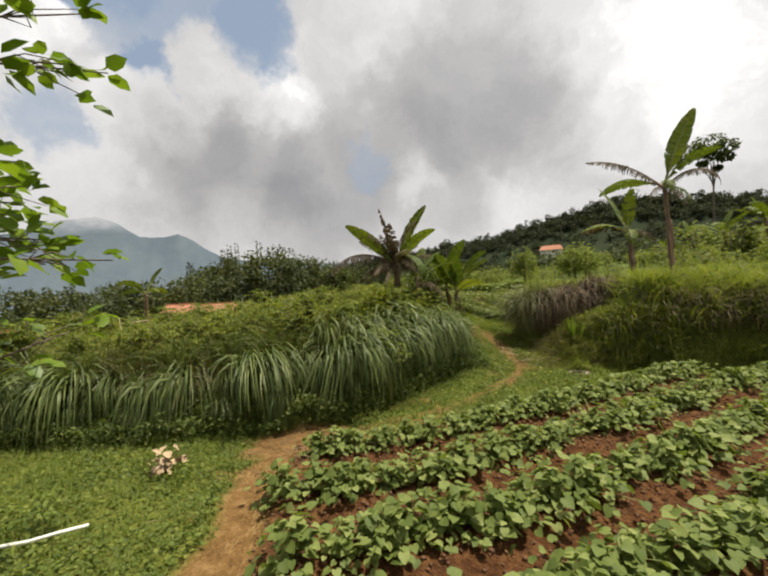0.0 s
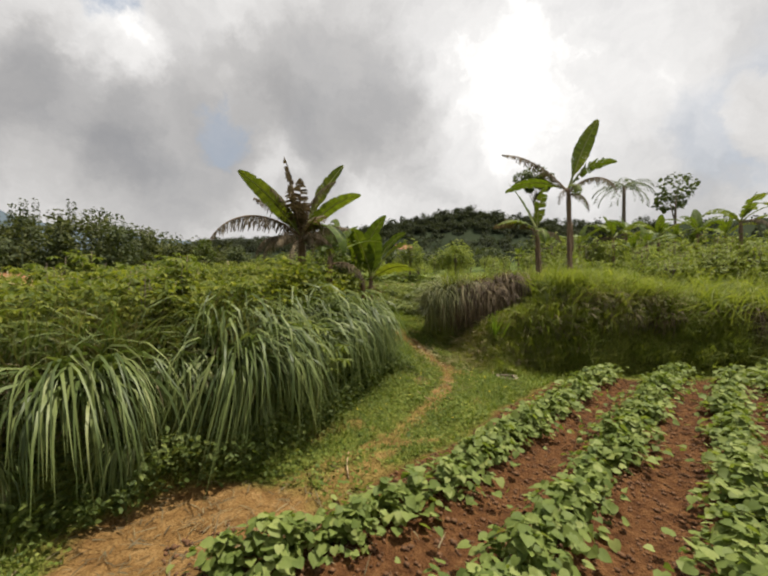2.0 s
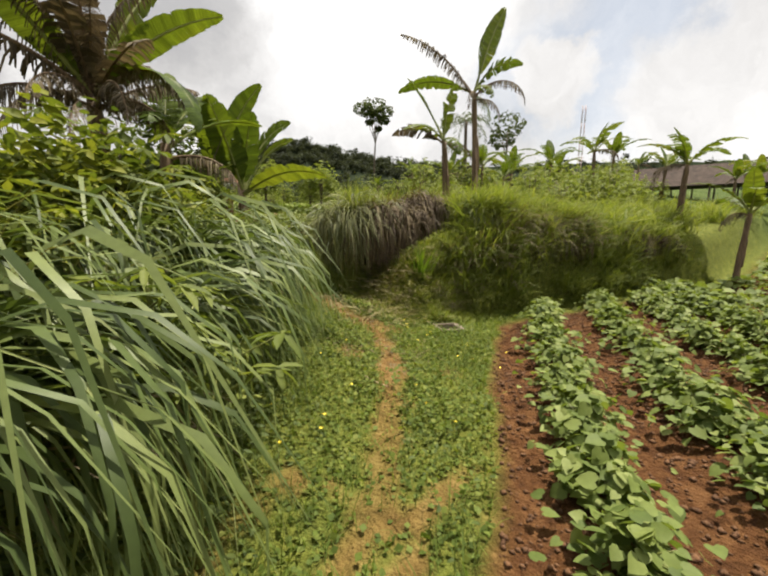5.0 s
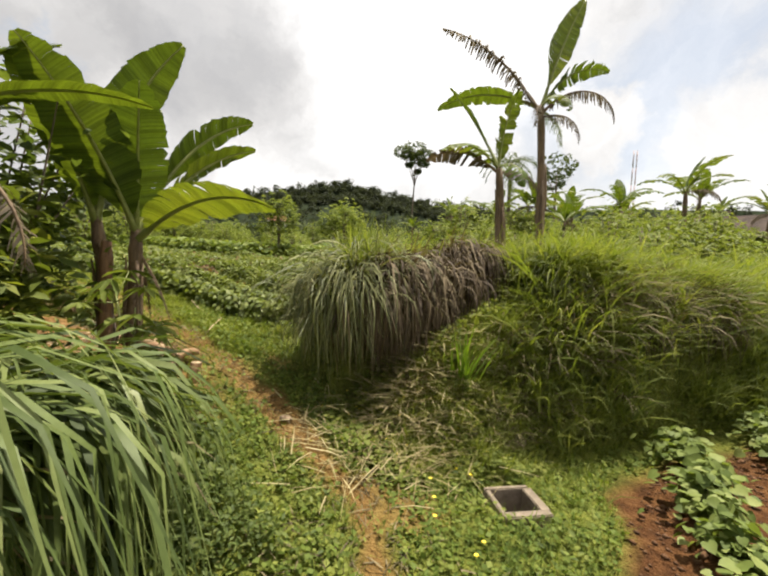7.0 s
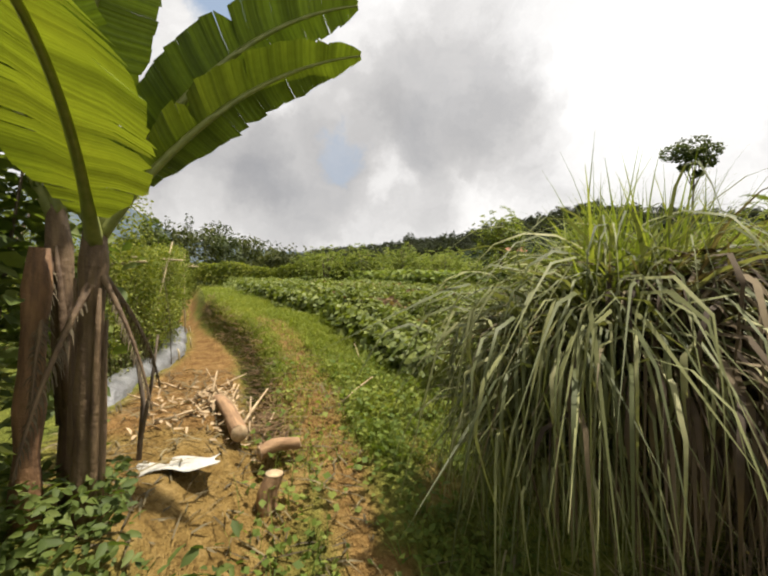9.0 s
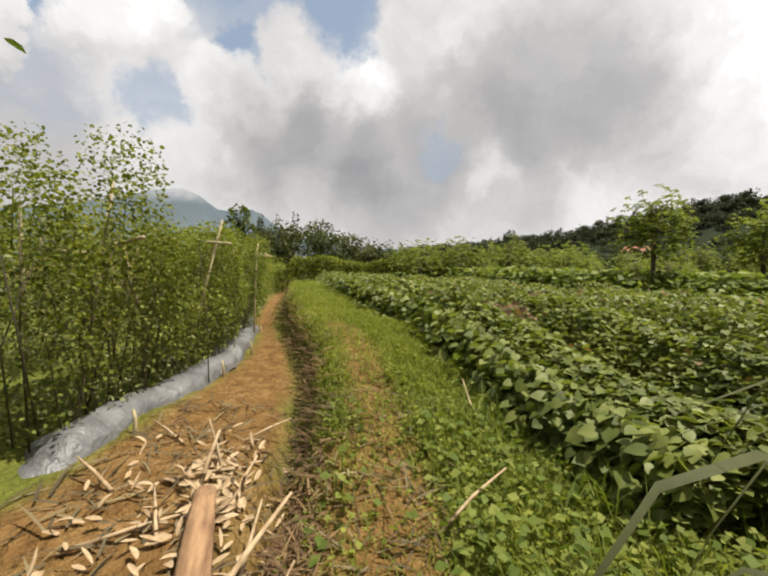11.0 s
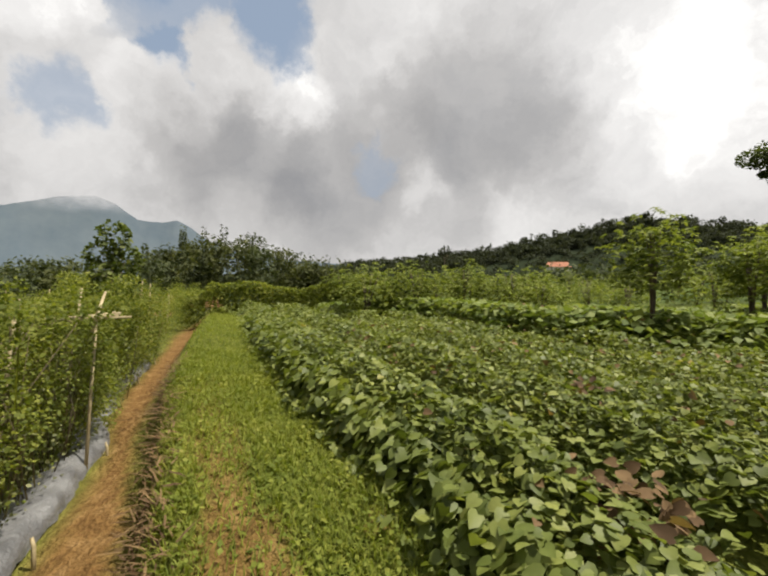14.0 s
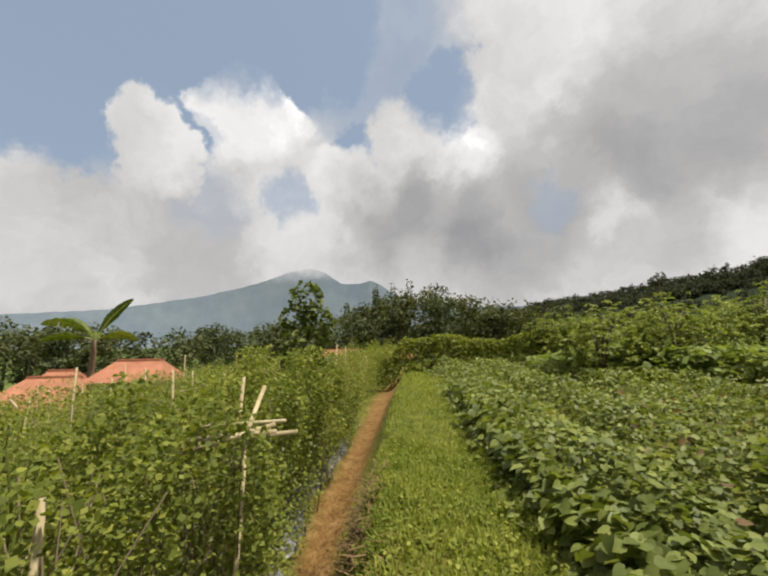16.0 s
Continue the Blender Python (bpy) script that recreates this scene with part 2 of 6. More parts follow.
VINE = leaf_material("vine_leaf", ((0.0, (0.066, 0.090, 0.016)), (0.5, (0.155, 0.182, 0.030)), (0.85, (0.27, 0.28, 0.052)), (1.0, (0.38, 0.30, 0.08))), trans=0.40, rough=0.65, spec=0.2)
CASSAVA = leaf_material("cassava_leaf", ((0.0, (0.082, 0.114, 0.022)), (0.5, (0.168, 0.20, 0.040)), (1.0, (0.30, 0.32, 0.08))), trans=0.38, rough=0.6, spec=0.2)
BANANA = leaf_material("banana_leaf", ((0.0, (0.070, 0.115, 0.018)), (0.6, (0.125, 0.175, 0.028)), (1.0, (0.21, 0.235, 0.042))), trans=0.38, rough=0.5, per="object", patch=0.5, tint=(1.35, 1.25, 0.42), spec=0.22, veins=True)
BANANA_DRY = leaf_material("dry_banana_leaf", ((0.0, (0.035, 0.026, 0.017)), (0.5, (0.105, 0.080, 0.048)), (1.0, (0.26, 0.205, 0.125))), 0.2, 0.8, patch=0.5, tint=(1.1, 1.0, 0.75))
RIB = plain_material("banana_midrib", (0.13, 0.15, 0.03), (0.24, 0.25, 0.07), 20, 0.5, 0.0)
STEM = plain_material("banana_stem", (0.055, 0.030, 0.018), (0.20, 0.13, 0.065), 7, 0.75, 0.012, stretch=(4, 4, 0.5))
BARK = plain_material("bark", (0.05, 0.036, 0.024), (0.16, 0.12, 0.085), 5, 0.9, 0.02, stretch=(3, 3, 0.6))
TREE = leaf_material("tree_leaf", ((0.0, (0.034, 0.046, 0.018)), (0.5, (0.066, 0.085, 0.030)), (1.0, (0.13, 0.15, 0.05))), trans=0.3, rough=0.7, spec=0.2)
FOREST = leaf_material("forest_leaf", ((0.0, (0.034, 0.044, 0.022)), (0.5, (0.062, 0.076, 0.034)), (1.0, (0.12, 0.135, 0.06))), trans=0.25, rough=0.75, spec=0.15)
OLIVE = leaf_material("olive_leaf", ((0.0, (0.036, 0.044, 0.018)), (0.5, (0.075, 0.085, 0.032)), (1.0, (0.14, 0.145, 0.06))), trans=0.28, rough=0.75, spec=0.15)
WOODS = leaf_material("distant_wood_leaf", ((0.0, (0.030, 0.036, 0.025)), (0.5, (0.049, 0.057, 0.037)), (1.0, (0.080, 0.090, 0.054))), trans=0.25, rough=0.8, spec=0.1)
DEADRED = leaf_material("dead_weed", ((0.0, (0.05, 0.028, 0.014)), (0.5, (0.13, 0.078, 0.036)), (1.0, (0.29, 0.19, 0.09))), trans=0.25, rough=0.85)
SAPLING = leaf_material("young_tree_leaf", ((0.0, (0.040, 0.058, 0.014)), (0.5, (0.085, 0.112, 0.026)), (1.0, (0.18, 0.20, 0.05))), trans=0.35, rough=0.6, spec=0.25)
BROADLEAF = leaf_material("broad_leaf", ((0.0, (0.075, 0.13, 0.014)), (0.5, (0.14, 0.22, 0.02)), (1.0, (0.22, 0.29, 0.03))), 0.42, 0.45)
BAMBOO = plain_material("bamboo", (0.26, 0.20, 0.10), (0.48, 0.40, 0.24), 9, 0.6, 0.004, stretch=(3, 3, 0.6))
FILM = plain_material("mulch_film", (0.065, 0.065, 0.067), (0.20, 0.20, 0.20), 4, 0.42, 0.03)
THATCH = leaf_material("dead_thatch", ((0.0, (0.024, 0.016, 0.010)), (0.5, (0.072, 0.048, 0.028)), (0.9, (0.20, 0.15, 0.085)), (1.0, (0.36, 0.30, 0.17))), trans=0.15, rough=0.8)
SHEET = plain_material("white_sheet", (0.30, 0.28, 0.24), (0.52, 0.50, 0.45), 9, 0.65, 0.015)
CONCRETE = plain_material("concrete", (0.10, 0.075, 0.05), (0.24, 0.19, 0.14), 9, 0.9, 0.008)
TILE = plain_material("roof_tile", (0.21, 0.080, 0.042), (0.35, 0.145, 0.078), 1.2, 0.85, 0.02)
PLASTER = plain_material("plaster", (0.45, 0.43, 0.38), (0.66, 0.64, 0.58), 1.5, 0.9, 0.01)
DARKWOOD = plain_material("old_thatch", (0.030, 0.020, 0.015), (0.090, 0.060, 0.045), 2.5, 0.95, 0.04)
PIPE = plain_material("white_pipe", (0.60, 0.58, 0.50), (0.78, 0.76, 0.70), 12, 0.5, 0.0)
PETAL = plain_material("yellow_petal", (0.75, 0.55, 0.02), (0.85, 0.68, 0.05), 30, 0.6, 0.0)
GLASS_DARK = plain_material("dark_window", (0.03, 0.035, 0.04), (0.07, 0.075, 0.08), 2, 0.25, 0.0)
STEEL = plain_material("painted_steel", (0.40, 0.40, 0.41), (0.55, 0.30, 0.28), 0.4, 0.6, 0.0)


def painted_haze_material(name, low, high, glow):
    """Backdrop of far slopes: air haze is painted as blue-grey colour and faint emission."""
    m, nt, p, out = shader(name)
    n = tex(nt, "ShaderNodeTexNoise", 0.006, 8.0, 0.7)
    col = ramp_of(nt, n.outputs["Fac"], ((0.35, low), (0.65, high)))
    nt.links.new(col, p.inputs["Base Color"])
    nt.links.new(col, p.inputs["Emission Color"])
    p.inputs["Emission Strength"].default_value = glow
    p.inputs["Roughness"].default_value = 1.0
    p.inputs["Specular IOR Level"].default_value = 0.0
    # the top dissolves into cloud
    co = nt.nodes.new("ShaderNodeTexCoord")
    sep = nt.nodes.new("ShaderNodeSeparateXYZ")
    nt.links.new(co.outputs["Object"], sep.inputs[0])
    puff = tex(nt, "ShaderNodeTexNoise", 0.0035, 5.0, 0.6)
    level = nt.nodes.new("ShaderNodeMath")
    level.operation = "MULTIPLY_ADD"
    nt.links.new(puff.outputs["Fac"], level.inputs[0])
    level.inputs[1].default_value = 260.0
    nt.links.new(sep.outputs["Z"], level.inputs[2])
    fade = nt.nodes.new("ShaderNodeMapRange")
    fade.interpolation_type = "SMOOTHSTEP"
    nt.links.new(level.outputs[0], fade.inputs["Value"])
    fade.inputs["From Min"].default_value, fade.inputs["From Max"].default_value = 490.0, 640.0
    clear = nt.nodes.new("ShaderNodeBsdfTransparent")
    mx = nt.nodes.new("ShaderNodeMixShader")
    nt.links.new(fade.outputs["Result"], mx.inputs[0])
    nt.links.new(p.outputs[0], mx.inputs[1])
    nt.links.new(clear.outputs[0], mx.inputs[2])
    nt.links.new(mx.outputs[0], out.inputs["Surface"])
    return m


# blue-grey tones and the 0.36 glow imitate haze over the slopes
MOUNTAIN = painted_haze_material("haze_tinted_slope", (0.080, 0.102, 0.122), (0.105, 0.126, 0.142), 0.36)

# ---- mesh helpers ----
rng = np.random.default_rng(7)


def mesh_of(name, verts, faces, mats, smooth=False, index=None):
    """Mesh from arrays; faces is one array (n, 3 or 4) or a list of such arrays."""
    me = bpy.data.meshes.new(name)
    groups = faces if isinstance(faces, list) else [faces]
    groups = [np.asarray(g, dtype=np.int32) for g in groups if len(g)]
    verts = np.asarray(verts, dtype=np.float32)
    me.vertices.add(len(verts))
    me.vertices.foreach_set("co", verts.ravel())
    loops = np.concatenate([g.ravel() for g in groups])
    sizes = np.concatenate([np.full(len(g), g.shape[1], dtype=np.int32) for g in groups])
    me.loops.add(len(loops))
    me.loops.foreach_set("vertex_index", loops)
    me.polygons.add(len(sizes))
    me.polygons.foreach_set("loop_start", np.concatenate([[0], np.cumsum(sizes)[:-1]]).astype(np.int32))
    for m in (mats if isinstance(mats, (list, tuple)) else [mats]):
        me.materials.append(m)
    if index is not None:
        me.polygons.foreach_set("material_index", np.asarray(index, dtype=np.int32))
    if smooth:
        me.polygons.foreach_set("use_smooth", np.ones(len(sizes), dtype=bool))
    me.update(calc_edges=True)
    me.validate()
    return me


def put(name, me, parent=None, label="", category="", group="", kind=""):
    ob = new(name, me)
    ob.parent = parent
    return tagged(ob, label, category, group, kind)


def empty(name, x, y, z, label, category, group="", kind=""):
    ob = new(name)
    ob.location = (x, y, z)
    return tagged(ob, label, category, group, kind)


class Pile:
    """Collects vertices and faces of many small pieces."""

    def __init__(self):
        self.v, self.f, self.n = [], {}, 0

    def add(self, verts, faces):
        verts = np.asarray(verts, dtype=np.float32).reshape(-1, 3)
        faces = np.asarray(faces, dtype=np.int32)
        self.f.setdefault(faces.shape[1], []).append(faces + self.n)
        self.v.append(verts)
        self.n += len(verts)

    def mesh(self, name, mats, smooth=False):
        return mesh_of(name, np.concatenate(self.v), [np.concatenate(g) for g in self.f.values()], mats, smooth)


def unit(v):
    return v / (np.linalg.norm(v, axis=-1, keepdims=True) + 1e-9)


# leaf outlines: x across, y from stalk to tip, z fold
HEART_V = np.array([(0, 0, 0), (0, .5, -.03), (0, 1.0, -.13), (.24, -.17, .02), (.49, .03, .07), (.49, .38, .07), (.27, .73, .0), (-.24, -.17, .02), (-.49, .03, .07), (-.49, .38, .07), (-.27, .73, .0)])
HEART_F = np.array([(0, 4, 5, 1), (1, 5, 6, 2), (0, 1, 9, 8), (1, 2, 10, 9)])
HEART_T = np.array([(0, 3, 4), (0, 8, 7)])
OVAL_V = np.array([(0, 0, 0), (0, .55, .0), (0, 1.0, -.10), (.24, .25, .07), (.22, .68, .04), (-.24, .25, .07), (-.22, .68, .04)])
OVAL_F = np.array([(0, 3, 4, 1), (0, 1, 6, 5)])
OVAL_T = np.array([(1, 4, 2), (1, 2, 6)])
CARD_V = np.array([(0, 0, 0), (.30, .5, .06), (0, 1.0, -.06), (-.30, .5, .06)])
CARD_F = np.array([(0, 1, 2, 3)])


def leaves(pile, pos, az, el, size, shape="oval", roll=0.5, wide=1.0):
    """Adds one leaf at each place, pointing along az (radians) and el (radians)."""
    n = len(pos)
    u = np.stack([np.cos(az) * np.cos(el), np.sin(az) * np.cos(el), np.sin(el)], 1)
    up = np.stack([rng.normal(0, roll, n), rng.normal(0, roll, n), np.ones(n)], 1)
    w = unit(up - (up * u).sum(1, keepdims=True) * u)
    v = np.cross(u, w)
    tv = {"heart": HEART_V, "oval": OVAL_V, "card": CARD_V}[shape]
    s = np.asarray(size).reshape(-1, 1, 1)
    verts = pos[:, None, :] + s * (tv[None, :, :1] * wide * v[:, None, :] + tv[None, :, 1:2] * u[:, None, :] + tv[None, :, 2:] * w[:, None, :])
    base = (np.arange(n) * len(tv))[:, None, None]
    sets = {"heart": (HEART_F, HEART_T), "oval": (OVAL_F, OVAL_T), "card": (CARD_F,)}[shape]
    start = pile.n
    for k, fs in enumerate(sets):
        faces = (fs[None] + base).reshape(-1, fs.shape[1])
        if k == 0:
            pile.add(verts, faces)
        else:
            pile.f.setdefault(fs.shape[1], []).append((faces + start).astype(np.int32))


def blades(pile, pos, az, el, length, width, droop, seg=5, twist=0.35, rise=0.0, bend=1.0):
    """Arching grass blades: el is the angle at the root, droop by how much it falls; it bends between rise and bend."""
    n = len(pos)
    t = np.linspace(0, 1, seg + 1)
    p = np.array(pos, dtype=float)
    side = np.stack([-np.sin(az), np.cos(az), rng.normal(0, twist, n)], 1)
    side = unit(side)
    rows_ = []
    for k in range(seg + 1):
        w = width * (0.55 + 0.45 * math.sin(math.pi * min(1, t[k] * 1.1 + .12))) * (1 - t[k] ** 3 * 0.92)
        rows_.append(p - side * (w / 2)[:, None])
        rows_.append(p + side * (w / 2)[:, None])
        th = el - droop * min(1.0, max(0.0, (t[k] - rise) / (bend - rise))) ** 1.25
        p = p + (length / seg)[:, None] * np.stack([np.cos(th) * np.cos(az), np.cos(th) * np.sin(az), np.sin(th)], 1)
    verts = np.stack(rows_, 1)
    m = 2 * (seg + 1)
    f = np.array([(2 * k, 2 * k + 1, 2 * k + 3, 2 * k + 2) for k in range(seg)])
    pile.add(verts, (f[None] + (np.arange(n) * m)[:, None, None]).reshape(-1, 4))


def tube(pile, points, radii, sides=6):
    """A round stem through points."""
    pts = np.asarray(points, dtype=float)
    ring = []
    for i in range(len(pts)):
        d = unit((pts[min(i + 1, len(pts) - 1)] - pts[max(i - 1, 0)])[None])[0]
        a = unit(np.cross(d, (0.3, 0.9, 0.1) if abs(d[2]) > 0.7 else (0, 0, 1))[None])[0]
        b = np.cross(d, a)
        ang = np.linspace(0, 2 * np.pi, sides, endpoint=False)
        ring.append(pts[i] + radii[i] * (np.cos(ang)[:, None] * a + np.sin(ang)[:, None] * b))
    k = np.arange(sides)
    fs = [np.stack([i * sides + k, i * sides + (k + 1) % sides, (i + 1) * sides + (k + 1) % sides, (i + 1) * sides + k], 1) for i in range(len(pts) - 1)]
    verts = np.concatenate(ring + [pts[:1], pts[-1:]])
    e0, e1 = len(pts) * sides, len(pts) * sides + 1
    last = (len(pts) - 1) * sides
    start = pile.n
    pile.add(verts, np.concatenate(fs))
    caps = np.concatenate([np.stack([np.full(sides, e0), (k + 1) % sides, k], 1), np.stack([np.full(sides, e1), last + k, last + (k + 1) % sides], 1)])
    pile.f.setdefault(3, []).append((caps + start).astype(np.int32))


def box_mesh(name, size, mat, bevel=0.0):
    bm = bmesh.new()
    bmesh.ops.create_cube(bm, size=1.0)
    bmesh.ops.scale(bm, vec=size, verts=bm.verts)
    if bevel:
        bmesh.ops.bevel(bm, geom=bm.edges, offset=bevel, segments=2, affect="EDGES")
    me = bpy.data.meshes.new(name)
    bm.to_mesh(me)
    bm.free()
    me.materials.append(mat)
    return me


# ---- lie of the land ----
def step(a):
    a = np.clip(a, 0, 1)
    return a * a * (3 - 2 * a)


def lattice(x, y, scale, seed):
    """Smooth value noise in 0 to 1."""
    x, y = np.asarray(x) / scale + 1000.0, np.asarray(y) / scale + 1000.0
    ix, iy = np.floor(x).astype(np.int64), np.floor(y).astype(np.int64)
    fx, fy = step(x - ix), step(y - iy)

    def h(a, b):
        n = (a * 374761393 + b * 668265263 + seed * 974634777) & 0x7FFFFFFF
        n = ((n ^ (n >> 13)) * 1274126177) & 0x7FFFFFFF
        return ((n ^ (n >> 16)) & 0xFFFF) / 65535.0

    return (h(ix, iy) * (1 - fx) + h(ix + 1, iy) * fx) * (1 - fy) + (h(ix, iy + 1) * (1 - fx) + h(ix + 1, iy + 1) * fx) * fy


def foot_of_bank(x):
    return np.interp(x, [-9, -5.2, -3.4, -1.5, -.3, .6, 1.9, 3.0, 3.5], [7.0, 6.6, 6.2, 6.42, 6.7, 7.45, 8.7, 9.75, 10.6])


def ditch_x(y):
    return np.interp(y, [11, 12, 12.8, 14.2, 15, 15.8, 17, 18.2, 20.8, 25, 32], [3.5, 3.3, 3.15, 2.8, 2.45, 2.12, 1.6, 1.2, .42, -.8, -3])


def film_x(y):
    return np.interp(y, [12.4, 13.4, 14.2, 15.1, 16.4, 17.3, 18.4, 20.3, 24, 32], [2.22, 2.15, 2.05, 1.9, 1.52, 1.06, .58, .02, -1.2, -3.4])


def potato_x(y):
    return np.interp(y, [12.2, 12.9, 13.75, 15, 16.2, 17.8, 19.6, 24, 29, 34], [4.80, 4.52, 4.20, 3.80, 3.26, 2.60, 2.02, 0.62, -1.30, -3.28])


def terrace_y(x):
    return np.interp(x, [4.5, 5.3, 6.4, 7.5, 8.6, 10, 12, 14, 30], [9.55, 9.15, 8.85, 8.42, 7.92, 7.42, 6.80, 5.6, 3.0])


def second_terrace_y(x):
    return np.interp(x, [0, 6, 6.3, 7.4, 9.5, 20], [28, 23, 20.4, 18.9, 17.9, 15])


# each tilled row: its line in plan, and where its plants begin and end
ROWS = [([-.9, 0, 1, 2, 3, 4, 5, 6, 7.4], [5.22, 5.10, 5.36, 5.76, 6.18, 6.62, 7.06, 7.48, 7.95], -.65, 7.4),
        ([-1.1, 0, 1.4, 2.3, 3.5, 4.7, 7, 8.9], [4.05, 4.02, 4.40, 4.74, 5.25, 5.78, 6.72, 7.33], -.85, 8.9),
        ([-.5, 1, 1.8, 2.85, 4.1, 5.6, 7.8, 9.6], [2.95, 3.20, 3.46, 3.86, 4.38, 5.08, 5.95, 6.69], -.5, 9.6),
        ([.6, 2.8, 4.1, 5.6, 7.6, 11.3], [2.05, 2.72, 3.28, 4.08, 5.06, 6.75], .4, 11.3),
        ([1, 3, 5, 7.6, 12], [1.0, 1.6, 2.6, 4.1, 6.4], .9, 12.0)]


def row_y(k, x):
    return np.interp(x, ROWS[k][0], ROWS[k][1])


TRAIL = [(-1.3, 1.0), (-1.25, 3.2), (-1.3, 5.0), (-.7, 6.1), (.6, 6.65), (1.7, 7.13), (2.2, 7.5), (2.7, 7.9), (3.45, 8.46), (4.0, 9.3), (4.05, 10.4), (3.9, 11.3), (3.75, 12.2), (3.55, 13), (3.2, 14.4)]


def near_line(x, y, line):
    best = np.full(np.shape(x), 1e9)
    for (ax, ay), (bx, by) in zip(line, line[1:]):
        dx, dy = bx - ax, by - ay
        t = np.clip(((x - ax) * dx + (y - ay) * dy) / (dx * dx + dy * dy), 0, 1)
        best = np.minimum(best, np.hypot(x - ax - t * dx, y - ay - t * dy))
    return best


def land(x, y, fine=True):
    x, y = np.asarray(x, dtype=float), np.asarray(y, dtype=float)
    z = np.interp(y - np.maximum(0, x - 4.2) * .9, [-5, 4, 7, 8.6, 9.6, 10.5, 11.5, 13, 14.7, 18, 24, 40], [0, -.03, -.07, .0, .2, .45, .78, 1.05, 1.35, 1.6, 1.75, 1.9])
    z = np.where(y > 12, np.maximum(z, np.interp(y, [12, 13, 14.7, 18, 24, 40], [.9, 1.05, 1.35, 1.6, 1.75, 1.9])), z)
    edge = np.interp(y, [9, 10, 11, 12], [3.6, 3.45, 3.2, 3.3])
    edge = np.where(y > 12, ditch_x(y), edge)
    left = step((y - foot_of_bank(x) - .05) / .9) * step((edge + .15 - x) / .45)
    z = z + left * (np.interp(y, [6, 10, 12.4, 17, 24, 40], [.95, .95, .95, 1.02, 1.2, 1.35]) - z)
    right = step((x - np.interp(y, [8, 9.3, 10.1, 10.45, 10.8, 11.4, 12.2, 13, 40], [6.7, 6.7, 6.6, 5.4, 4.6, 4.5, 5.3, 6.4, 6.6])) / .8) * step((y - terrace_y(x)) / .8)
    # weedy bank in front of the mound, with a straw-strewn hollow behind it
    apron = step((y - terrace_y(x) + .10) / np.interp(x, [5, 6.4, 7.4], [1.15, 1.05, .75])) * step((12 - y) / 1.0)
    brow = np.interp(x, [4.35, 4.8, 5.2, 5.55, 6.7], [.0, .42, .85, 1.12, 1.36]) * (1 - .28 * step((y - 9.75) / .5) * step((6.6 - x) / .8))
    z = z + apron * np.maximum(0, brow - z)
    top = np.interp(y, [5, 7, 9, 10.5, 12, 13.5, 18, 40], [1.1, 1.3, 1.65, 1.85, 1.6, 1.4, 1.6, 2.0])
    right = right * (1 - .8 * np.exp(-((x - 10.3) / .45) ** 2) * step((10.5 - y) / 2))
    z = z + right * (top - z)
    z = z + .38 * step((y - second_terrace_y(x)) / .4) * step((x - 2) / 3)
    z = z - .075 * np.clip(.8 - x - np.clip(y - 12, 0, 12) * .25, 0, 14) * step((y - foot_of_bank(x)) / 1.2)
    z = z - .12 * np.clip(-6.5 - x, 0, 10) * step((y - 15) / 6)
    # farther off: fields fall away to the west and rise to the east
    z = z - .11 * np.clip(-13 - x, 0, 50) + .085 * np.clip(x - 12, 0, 200) * step((y + 5) / 12 + .3)
    z = z - .10 * np.clip(y - 40, 0, 50) * step((12 - x) / 14)
    if fine:
        near = (np.abs(x) < 30) & (y < 45)
        d = np.full(x.shape, 9.0)
        for k, (_, _, x0, x1) in enumerate(ROWS):
            dk = np.abs(y - row_y(k, x)) + np.maximum(0, x0 - x) + np.maximum(0, x - x1)
            d = np.minimum(d, dk)
        z = z + .11 * np.exp(-(d / .30) ** 2)
        lump = lattice(x, y, .23, 3) * .045 + lattice(x, y, .6, 4) * .05 + lattice(x, y, 1.7, 5) * .08
        z = z + near * (lump - .085)
        a = radians(-35)
        u, v = (x - 5.13) * math.cos(a) + (y - 8.68) * math.sin(a), -(x - 5.13) * math.sin(a) + (y - 8.68) * math.cos(a)
        z = z - .34 * step((.215 - np.maximum(np.abs(u), np.abs(v))) / .05)
        z = z - .27 * np.exp(-((x - ditch_x(y)) / .13) ** 2) * step((y - 11.7) / .8) * step((22 - y) / 6)
    return z


def soil_mask(x, y):
    s = step((row_y(0, x) + .86 + .25 * (lattice(x, y, .5, 9) - .5) - y) / .25)
    s = s * step((x + 1.15 + .3 * (lattice(x, y, .7, 8) - .5)) / .3) * step((terrace_y(x) - .45 - y) / .4) * step((y + 1) / 2)
    return s


